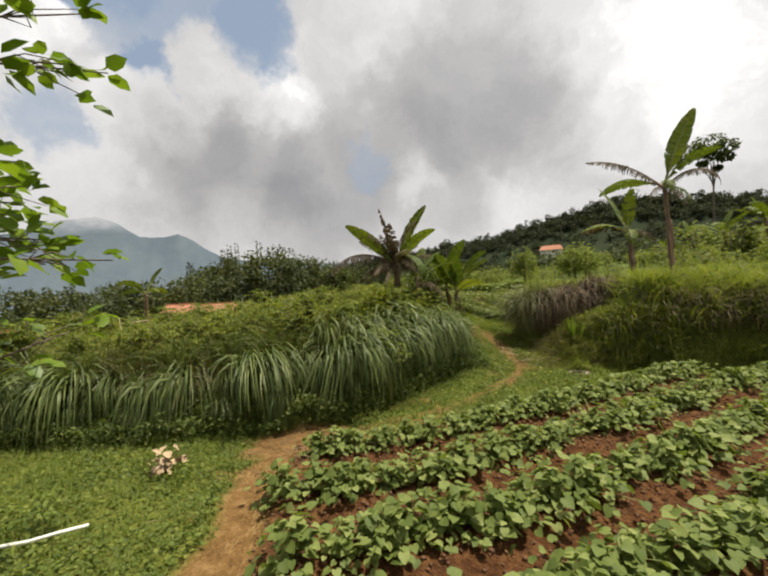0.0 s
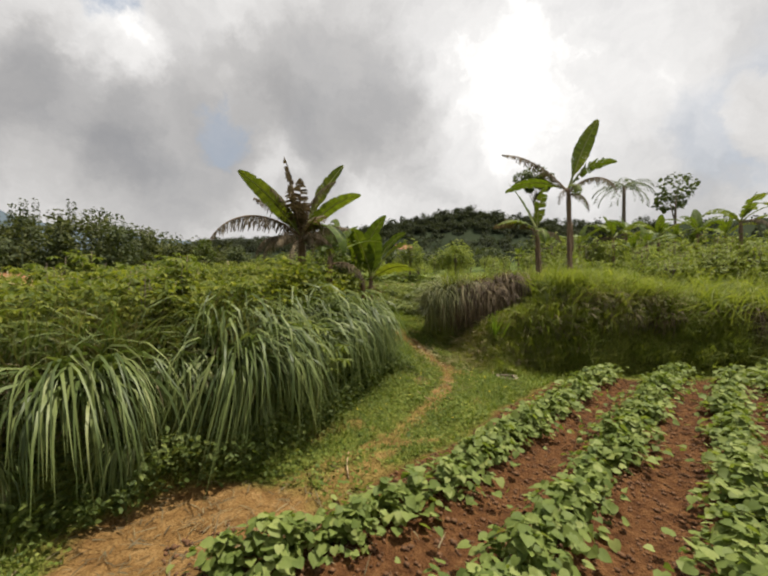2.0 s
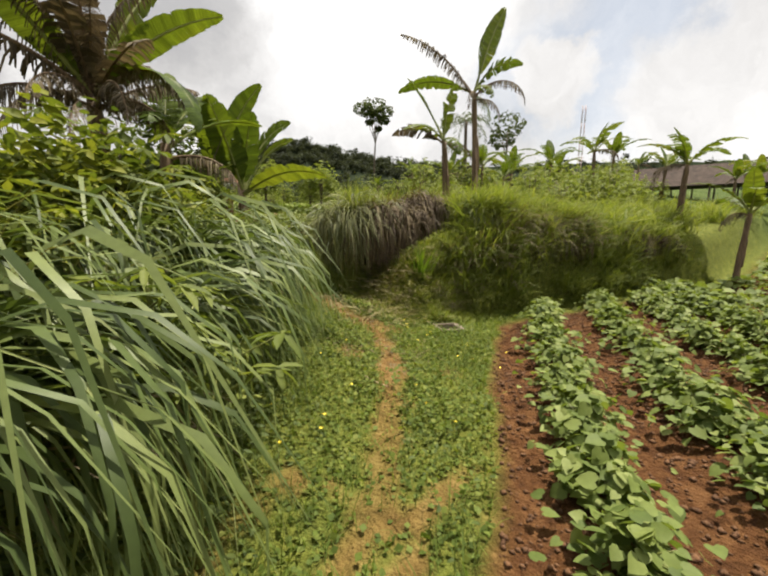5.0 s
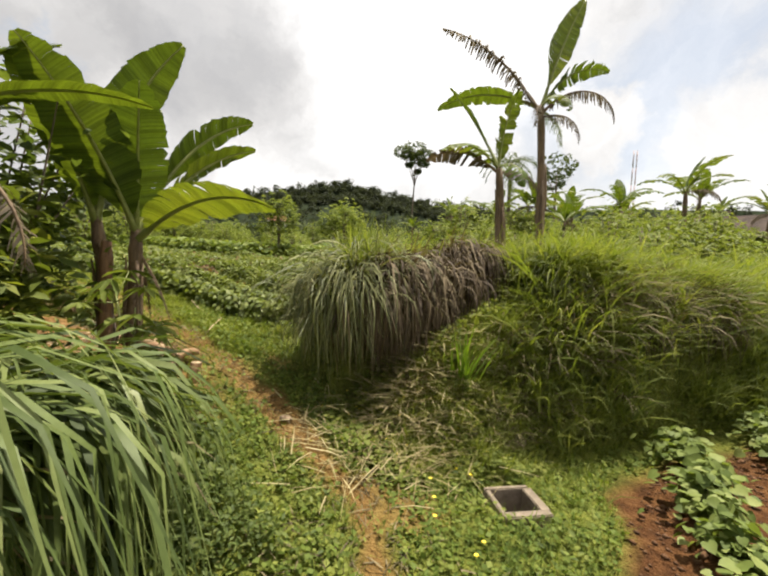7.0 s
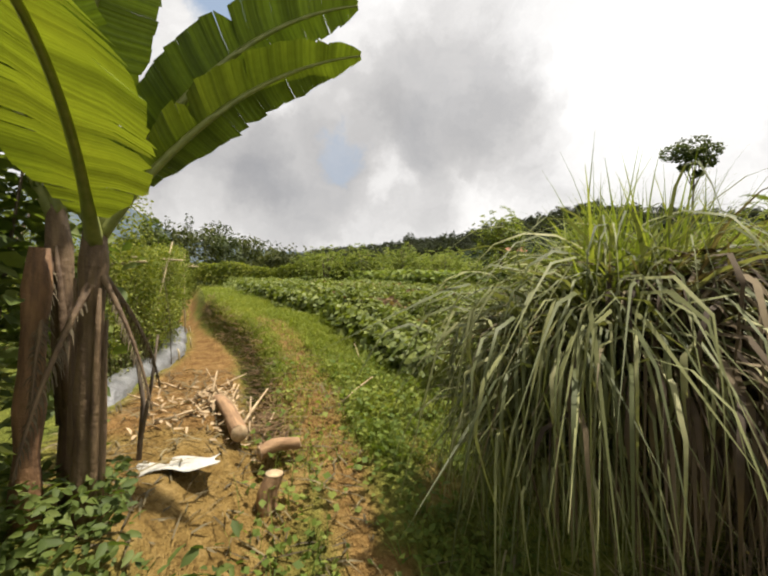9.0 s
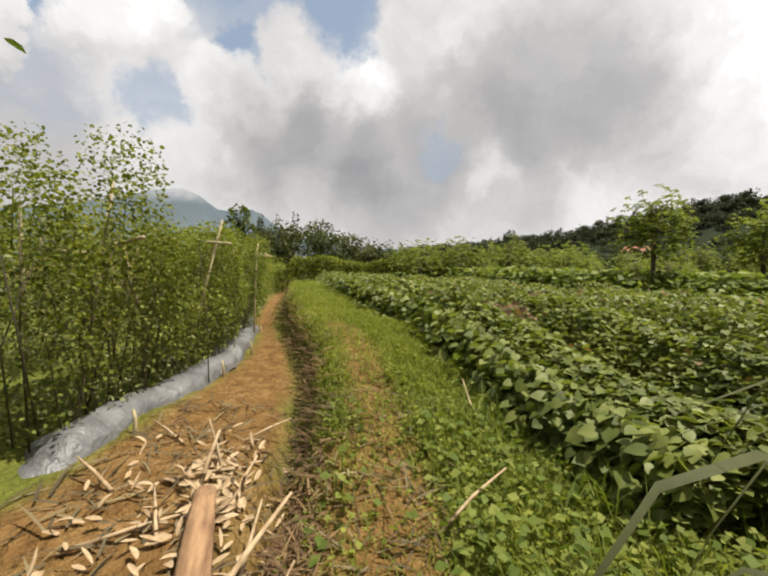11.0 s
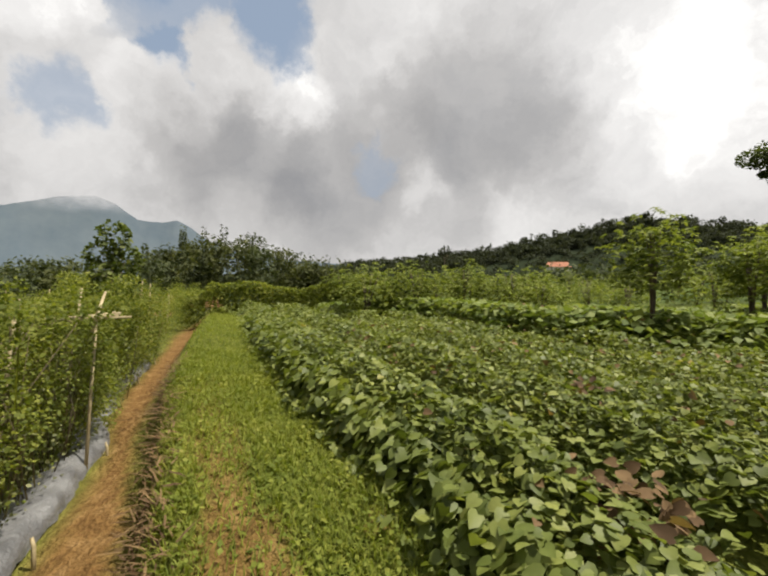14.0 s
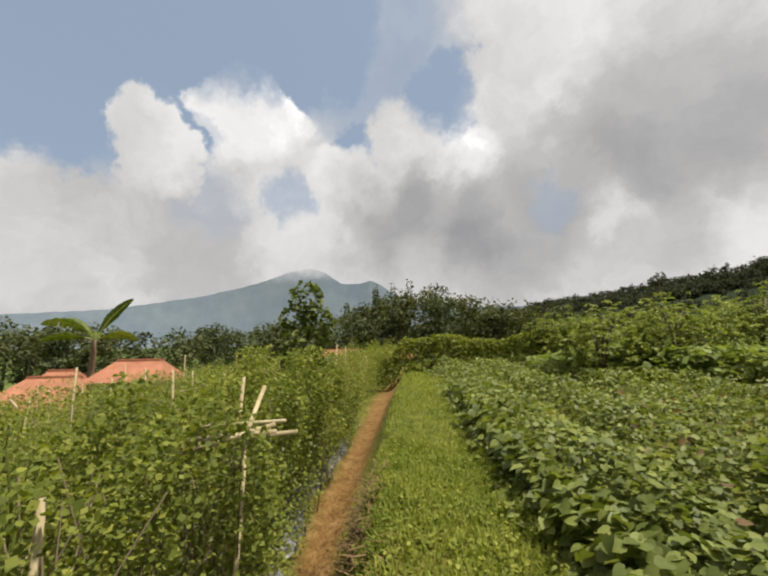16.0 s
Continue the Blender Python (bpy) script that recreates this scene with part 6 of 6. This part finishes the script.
def cut_log(length, r0, r1, label, m):
    """Cut banana stem: a ribbed outer skin and a paler end."""
    log = Pile()
    sides, n = 14, 7
    ang = np.linspace(0, 2 * np.pi, sides, endpoint=False)
    ring = []
    for q in np.linspace(0, 1, n):
        r = (r0 + (r1 - r0) * q) * (1 + .10 * np.sin(ang * 3 + 1.5 * q) + .05 * np.sin(ang * 7))
        ring.append(np.stack([np.full(sides, q * length), r * np.cos(ang), r * np.sin(ang) + .02 * np.sin(q * 4)], 1))
    k = np.arange(sides)
    log.add(np.concatenate(ring), np.concatenate([np.stack([i * sides + k, i * sides + (k + 1) % sides, (i + 1) * sides + (k + 1) % sides, (i + 1) * sides + k], 1) for i in range(n - 1)]))
    ob = put("cut_log", log.mesh("cut_log", CUT, True), None, label, "log", "cut stems")
    ob.matrix_world = m
    for q, r in ((0, r0), (length, r1)):
        e = Pile()
        tube(e, [(q - .003, 0, .02 * math.sin(q / length * 4)), (q + .003, 0, .02 * math.sin(q / length * 4))], [r * .95, r * .95], 14)
        put("cut_end", e.mesh("cut_end", HUSK), ob, "pale cut face")
    return ob


cut_log(.66, .040, .054, "split brown banana stem lying beside the husk heap", pose(2.98, 12.20, float(land(2.98, 12.20)) + .08, 0, 3, -66))
cut_log(.21, .055, .050, "short cut stem standing by the path edge", pose(3.46, 11.27, float(land(3.46, 11.27)) - .03, 0, -86, 20))
cut_log(.24, .042, .038, "short red-brown cut stem lying by the path edge", pose(3.38, 11.50, float(land(3.38, 11.50)) + .11, 0, -6, 25))


def white_sheet():
    n, m = 16, 9
    u, v = np.meshgrid(np.linspace(0, 1, n), np.linspace(0, 1, m))
    x = (u - .5) * .44 + .02 * np.sin(v * 7)
    y = (v - .5) * .20 + .03 * np.sin(u * 6)
    z = .012 + .022 * np.abs(np.sin(u * 5 + v * 2)) + .015 * (1 - v) * u
    i = (np.arange(m - 1)[:, None] * n + np.arange(n - 1)[None]).ravel()
    me = mesh_of("fertilizer_sack", np.stack([x.ravel(), y.ravel(), z.ravel()], 1), np.stack([i, i + 1, i + 1 + n, i + n], 1), SHEET, True)
    ob = put("fertilizer_sack", me, None, "crumpled white plastic sack lying on the bare earth", "sack")
    ob.matrix_world = pose(3.02, 11.25, float(land(3.02, 11.25)) + .01, 0, 0, 10) @ Matrix.Scale(.82, 4)
    ob.modifiers.new("thick", "SOLIDIFY").thickness = .004


white_sheet()
twig = Pile()
tube(twig, [(0, 0, -.05), (.02, .0, .3), (-.02, -.02, .62)], [.014, .012, .006], 6)
tube(twig, [(.01, 0, .1), (.08, -.06, .4), (.13, -.12, .66)], [.011, .009, .005], 6)
ob = put("forked_twig", twig.mesh("forked_twig", BARK, True), None, "dark forked twig stuck in the bare earth", "twig")
ob.location = (2.80, 11.32, float(land(2.80, 11.32)))
hose = Pile()
tube(hose, [(-3.3, 3.55, .10), (-3.0, 3.63, .09), (-2.8, 3.69, .11), (-2.58, 3.76, .12)], [.017, .017, .016, .016], 8)
put("plastic_pipe", hose.mesh("plastic_pipe", PIPE, True), None, "weathered white plastic pipe lying in the grass", "pipe")
dry = Pile()
n = 34
leaves(dry, np.stack([rng.normal(-2.48, .09, n), rng.normal(5.05, .10, n), .06 + np.abs(rng.normal(.06, .07, n))], 1), rng.uniform(0, 6.28, n), rng.uniform(-.3, .9, n), rng.uniform(.10, .20, n), "oval", .9, 1.2)
put("dry_leaf_heap", dry.mesh("dry_leaf_heap", HUSK), None, "curled pale dry leaves lying on the turf", "leaf heap", kind="stuff")
for k, (x, y, a, ln) in enumerate(((.65, 6.25, 70, .34), (2.75, 7.95, 130, .26), (4.2, 12.95, 100, .5), (3.9, 12.2, 40, .4), (5.6, 12.1, 150, .5))):
    st = Pile()
    tube(st, [(0, 0, .02), (ln * .5, .02, .05), (ln, 0, .09)], [.008, .007, .004], 5)
    ob = put("dry_stalk", st.mesh("dry_stalk", HUSK, True), None, "dry pale stalk lying on the path", "stalk", "dry stalks")
    ob.matrix_world = pose(x, y, float(land(x, y)), 0, -12, a)
stn = Pile()
stn.add(OCTA * np.array([.10, .07, .04]), OCT_F)
ob = put("stone", stn.mesh("stone", plain_material("stone", (.2, .13, .08), (.42, .3, .2), 12, .9, .006), True), None, "flat tan stone in the path", "stone")
ob.matrix_world = pose(4.02, 10.45, float(land(4.02, 10.45)) + .02, 5, 8, 30)


# ---- trees ----
def crown_cloud(pile, lobes, n, size, shape="card"):
    """Leaves set on and inside several overlapping lobes (x, y, z, rx, ry, rz)."""
    for cx, cy, cz, rx, ry, rz in lobes:
        d = unit(rng.normal(0, 1, (n, 3)))
        r = rng.uniform(.55, 1.05, (n, 1)) ** .7
        p = np.array([cx, cy, cz]) + d * r * np.array([rx, ry, rz])
        leaves(pile, p, np.arctan2(d[:, 1], d[:, 0]) + rng.normal(0, .8, n), rng.uniform(-.9, .5, n), size * rng.uniform(.6, 1.4, n), shape, .8, 1.3)


def tree(name, label, x, y, z, height, lobes, n, size, mat, trunk_r, lean=(0, 0), clear=.45):
    root = empty(name, x, y, z, label, "tree")
    t = Pile()
    tube(t, [(0, 0, -.3), (lean[0] * .3, lean[1] * .3, height * .3), (lean[0], lean[1], height * .75)], [trunk_r, trunk_r * .8, trunk_r * .35], 8)
    for cx, cy, cz, *_ in lobes:
        z0 = height * clear * rng.uniform(.8, 1.1)
        tube(t, [(lean[0] * .5, lean[1] * .5, z0), (cx * .5 + lean[0] * .3, cy * .5, (z0 + cz) / 2), (cx, cy, cz)], [trunk_r * .45, trunk_r * .3, trunk_r * .1], 6)
    put("trunk", t.mesh("trunk", BARK, True), root)
    c = Pile()
    crown_cloud(c, lobes, n, size)
    put("crown", c.mesh("crown", mat), root)
    return root


umbrella = tree("umbrella_tree", "tall bare-stemmed tree with a flat dark crown", 62.4, 61.9, 7.5, 14.5,
     [(-1.9, .5, 12.4, 1.3, 1.5, .9), (1.9, -.4, 12.6, 1.3, 1.5, .9), (0, 0, 13.3, 1.9, 1.9, .9), (-.6, .3, 12.2, 1.3, 1.3, .8), (.9, 0, 12.0, 1.2, 1.2, .8), (2.3, 0, 11.5, .8, .8, .6), (-1.0, 0, 10.6, .5, .5, .35), (1.0, 0, 10.0, .4, .4, .3)], 420, .30, TREE, .17, (.5, 0), .6)
umbrella.scale = (1.35, 1.35, 1.35)
SAPLING_Z = float(land(-.5, 19.85, False))
tree("slender_tree", "slender dark leafy young tree standing among the bean rows", -.5, 19.85, SAPLING_Z, 2.6,
     [(0, 0, 2.25, .22, .22, .26), (-.16, 0, 1.95, .24, .24, .22), (.18, .05, 1.9, .24, .24, .24), (.02, -.05, 1.6, .33, .32, .24), (-.2, .1, 1.35, .24, .24, .2), (.2, -.1, 1.3, .25, .25, .2)], 230, .085, SAPLING, .035)
tree("ridge_tree", "lone thin-crowned tree on the skyline", 38.0, 153.4, 12.0, 10.5,
     [(-1.2, 0, 8.6, 1.6, 1.6, 1.3), (1.3, 0, 8.0, 1.5, 1.5, 1.1), (.2, 0, 10.0, 1.4, 1.4, 1.2)], 60, .7, WOODS, .25)


def palm(x, y, z, h):
    root = empty("palm_tree", x, y, z, "slender palm with a feathered crown on the skyline", "palm tree", "palms")
    t = Pile()
    tube(t, [(0, 0, -.3), (.2, 0, h * .5), (.1, 0, h)], [.2, .16, .13], 8)
    put("trunk", t.mesh("trunk", BARK, True), root)
    c = Pile()
    for k in range(16):
        a, e = k * 2.4, rng.uniform(-.3, 1.0)
        p, pts = np.array([.1, 0, h]), []
        for q in np.linspace(0, 1, 16):
            th = e - 1.5 * q ** 1.3
            p = p + .17 * np.array([math.cos(th) * math.cos(a), math.cos(th) * math.sin(a), math.sin(th)])
            pts.append(p.copy())
        pts = np.array(pts)
        for s_ in (1, -1):
            leaves(c, pts, np.full(16, a + s_ * 1.0), np.full(16, -.5), np.full(16, .62), "card", .3, .22)
    put("crown", c.mesh("crown", TREE), root)


palm(33.2, 24.3, 4.0, 7.0)
tree("dark_tree", "small dark round-crowned tree on the skyline", 35.0, 21.0, 4.0, 7.2, [(0, 0, 6.4, 1.4, 1.4, 1.2), (.3, .6, 5.3, 1.0, 1.0, .7)], 230, .32, TREE, .16)
for x, y, z, h in ((5.5, 133, .5, 13.5), (-2, 128, .5, 11.0)):
    t = tree("spire_tree", "narrow dark conifer above the woods", x, y, z, h, [(0, 0, h * q, 1.5 * (1.05 - q), 1.5 * (1.05 - q), 1.2) for q in (.45, .6, .72, .84, .94)], 60, .6, WOODS, .2)


def wood(name, label, places, mat, leaf, per, lumps=10, depth=(.22, .38)):
    """Many trees of a far wood in one mesh: each crown is a heap of small leafy lumps, or a spire."""
    pile = Pile()
    for x, y, z, h, w in places:
        tube(pile, [(x, y, z - 1), (x + rng.normal(0, .3), y, z + h * .8)], [w * .05, w * .02], 5)
        if rng.uniform() < .16:
            crown_cloud(pile, [(x, y, z + h * q, w * .26 * (1.08 - q) + .2, w * .26 * (1.08 - q) + .2, h * .07) for q in (.4, .5, .6, .7, .79, .87, .94)], per, leaf * .8)
            continue
        deep = rng.uniform(*depth) * h
        mid = z + h - deep
        lobes = []
        for k in range(lumps):
            d = unit(rng.normal(0, 1, (1, 3)))[0]
            d[2] = d[2] * .9 + .1
            r = rng.uniform(.55, .95)
            s = rng.uniform(.16, .28) * w
            lobes.append((x + d[0] * r * w * .42, y + d[1] * r * w * .42, mid + d[2] * r * deep * .85, s, s, s * rng.uniform(.6, .9)))
        crown_cloud(pile, lobes, per, leaf)
    return put(name, pile.mesh(name, mat), None, label, "woodland", kind="stuff")


def bearing(az, r):
    return -math.sin(radians(az)) * r, math.cos(radians(az)) * r


BELT = ([-90, -66, -62, -58, -53, -47, -39, -33, -28, -23, -19, -16, -11, -9, -6, -2, 4, 12], [2.4, 2.8, 4.0, 2.8, 4.2, 3.0, 2.8, 3.4, 4.2, 5.6, 7.6, 8.1, 8.4, 8.2, 6.9, 5.6, 4.6, 4.2])
# belt of trees beyond the bean field, and the wood ahead
places = []
for k in range(150):
    az, r = (rng.uniform(22, 88), rng.uniform(62, 110)) if k < 90 else (rng.uniform(-6, 24), rng.uniform(70, 105))
    x, y = bearing(az, r)
    top = 2.4 + r * math.tan(radians(float(np.interp(-az, *BELT)) * rng.choice([.78, .9, 1.0, 1.05])))
    foot = -7.0 if k < 90 else -4.0
    w = rng.uniform(4.5, 8.5)
    places.append((x, y + 8, foot, (top - foot) * 1.02, w))
wood("tree_belt", "belt of mixed dark trees beyond the fields", places[::2], FOREST, .52, 46, 18, (.36, .46))
wood("olive_tree_belt", "lighter olive-green trees in the belt beyond the fields", places[1::2], OLIVE, .52, 46, 18, (.36, .46))
HILL_HOUSE = (83.2, 155.9)
places = []
for k in range(1900):
    az = rng.uniform(-100, 12) if k % 2 else rng.uniform(-60, 0)
    q = rng.uniform(.3, 1.0) if k % 2 else rng.uniform(.82, 1.0)
    r = 110 + 110 * q
    el = np.interp(-az, [-p[0] for p in HILL_CREST], [p[1] for p in HILL_CREST])
    z = math.tan(radians(el)) * r * q ** 1.2 + 2 - 8 * (1 - q)
    x, y = bearing(az, r)
    if math.hypot(x - HILL_HOUSE[0] + 4, y - HILL_HOUSE[1] + 7) > 7:
        places.append((x, y, z - 2.5, rng.uniform(4, 7.5), rng.uniform(2.8, 6)))
wood("hill_wood", "dark wood covering the hill", places, WOODS, .74, 10)
places = []
for k in range(60):
    az, r = rng.uniform(-62, -4), rng.uniform(58, 105)
    x, y = bearing(az, r)
    places.append((x, y, float(land(x, y, False)) - 1.5, rng.uniform(3.5, 5.5), rng.uniform(4, 7)))
wood("hedge_wood", "scattered trees and bushes at the foot of the hill", places, FOREST, .5, 30)


def overhang():
    """Branch of a small broad-leaved tree that reaches in beside the start of the path."""
    root = empty("broadleaf_tree", -3.35, 2.6, float(land(-3.35, 2.6)), "small tree with large yellow-green leaves and bare twigs", "tree")
    wood_, lv = Pile(), Pile()
    tube(wood_, [(0, 0, -.1), (.1, .05, 1.2), (.25, .1, 2.6), (.2, .2, 4.2)], [.09, .07, .05, .03], 8)
    ends = []
    for k in range(26):
        z0 = rng.uniform(1.5, 4.0)
        a = rng.normal(.0, .9)
        ln = rng.uniform(.6, 1.35)
        up = rng.uniform(-.1, .55)
        p0 = np.array([.22, .12, z0])
        p1 = p0 + .5 * ln * np.array([math.cos(a), math.sin(a), up])
        p2 = p0 + ln * np.array([math.cos(a + .2), math.sin(a + .2), up * .8])
        tube(wood_, [p0, p1, p2], [.016, .010, .005], 5)
        for q in range(4):
            e = p1 + (p2 - p1) * rng.uniform(.2, 1.0) + rng.normal(0, .10, 3)
            tube(wood_, [p1 + (p2 - p1) * .3, (p1 + p2) / 2 + rng.normal(0, .04, 3), e], [.006, .005, .003], 4)
            ends.append(e)
        ends.append(p2)
    ends = np.repeat(np.array(ends), 3, 0) + rng.normal(0, .035, (len(ends) * 3, 3))
    leaves(lv, ends, rng.normal(0, 1.1, len(ends)), rng.uniform(-.8, .7, len(ends)), rng.uniform(.10, .20, len(ends)), "oval", .5, 1.3)
    put("branches", wood_.mesh("branches", BARK, True), root)
    put("leaves", lv.mesh("leaves", BROADLEAF), root)


overhang()


# ---- houses and far structures ----
def house(x, y, z, yaw_, w, d, wall_h, roof_h, label, floors=1):
    root = empty("house", x, y, z, label, "house", "houses")
    root.rotation_euler.z = radians(yaw_)
    wl = put("wall", box_mesh("wall", (w, d, wall_h), PLASTER), root)
    wl.location = (0, 0, wall_h / 2)
    o = .5
    bm = bmesh.new()
    pr = [(-w / 2 - o, -d / 2 - o, 0), (w / 2 + o, -d / 2 - o, 0), (w / 2 + o, d / 2 + o, 0), (-w / 2 - o, d / 2 + o, 0), (-w / 2 + d * .12, 0, roof_h), (w / 2 - d * .12, 0, roof_h)]
    vs = [bm.verts.new(p) for p in pr]
    for f in ((0, 1, 5, 4), (2, 3, 4, 5), (1, 2, 5), (3, 0, 4), (3, 2, 1, 0)):
        bm.faces.new([vs[i] for i in f])
    me = bpy.data.meshes.new("roof")
    bm.to_mesh(me)
    bm.free()
    me.materials.append(TILE)
    rf = put("roof", me, root, "orange clay tile roof")
    rf.location = (0, 0, wall_h - .1)
    rd = put("ridge", box_mesh("ridge", (w - d * .2, .25, .18), TILE, .05), rf)
    rd.location = (0, 0, roof_h)
    for fl_n in range(floors):
        for k in range(max(2, int(w / 3))):
            wx = -w / 2 + (k + .5) * w / max(2, int(w / 3))
            wn = put("window", box_mesh("window", (1.0, .08, 1.1), GLASS_DARK), root)
            wn.location = (wx, -d / 2 - .03, 1.5 + fl_n * 2.8)
            fr = put("frame", box_mesh("frame", (1.16, .05, .08), PLASTER), wn)
            fr.location = (0, -.03, -.6)
    return root


house(-17.6, 52.6, -2.95, 20, 6.0, 6, 3.2, 1.9, "low house with an orange tile roof among trees")
small = house(-10.75, 24.85, float(land(-10.75, 24.85, False)) - .1, 28, 3.3, 3.0, 2.6, 1.15, "small low house with an orange tile roof beyond the bean field")
small.scale = (.6, .6, .6)
house(-28.9, 32.6, -3.6, 30, 2.8, 4, 3.0, 1.7, "small house with an orange tile roof")
house(-23.9, 29.4, -3.6, 30, 4.0, 5, 3.0, 1.6, "small house with a red-orange roof past the bank")
house(-22.4, 85.0, -3.4, 10, 5.0, 5, 3.4, 1.6, "far house with a pale roof among trees")
house(*HILL_HOUSE, 13.2, -28, 8.5, 7.0, 3.8, 2.2, "house with a weathered red roof among the trees of the hill")


def shed():
    root = empty("farm_shed", 40.0, 7.0, 3.0, "long low shed with a dark weathered thatch roof", "shed")
    root.rotation_euler.z = radians(86)
    bm = bmesh.new()
    w, d = 11.0, 4.0
    pr = [(-w / 2, -d / 2, 0), (w / 2, -d / 2, 0), (w / 2, d / 2, 0), (-w / 2, d / 2, 0), (-w / 2 + .8, 0, 1.7), (w / 2 - .8, 0, 1.7)]
    vs = [bm.verts.new(p) for p in pr]
    for f in ((0, 1, 5, 4), (2, 3, 4, 5), (1, 2, 5), (3, 0, 4), (3, 2, 1, 0)):
        bm.faces.new([vs[i] for i in f])
    me = bpy.data.meshes.new("roof")
    bm.to_mesh(me)
    bm.free()
    me.materials.append(DARKWOOD)
    rf = put("roof", me, root)
    rf.location = (0, 0, 1.7)
    for k in range(8):
        for s_ in (-1, 1):
            p = Pile()
            tube(p, [(0, 0, -.3), (0, 0, 1.75)], [.08, .07], 6)
            ob = put("post", p.mesh("post", BARK), root)
            ob.location = (-w / 2 + .5 + k * (w - 1) / 7, s_ * (d / 2 - .3), 0)


shed()
mast = empty("radio_mast", 87.7, 28.5, 9.0, "thin red and white lattice mast on the skyline", "mast")
for k in range(5):
    p = Pile()
    for dx, dy in ((-.3, -.3), (.3, -.3), (.3, .3), (-.3, .3)):
        tube(p, [(dx, dy, k * 3.2), (dx * .9, dy * .9, k * 3.2 + 3.2)], [.05, .05], 4)
    for q in range(3):
        tube(p, [(-.3, -.3, k * 3.2 + q), (.3, -.3, k * 3.2 + q + 1)], [.03, .03], 4)
        tube(p, [(.3, .3, k * 3.2 + q), (-.3, .3, k * 3.2 + q + 1)], [.03, .03], 4)
    put("section", p.mesh("section", STEEL), mast)
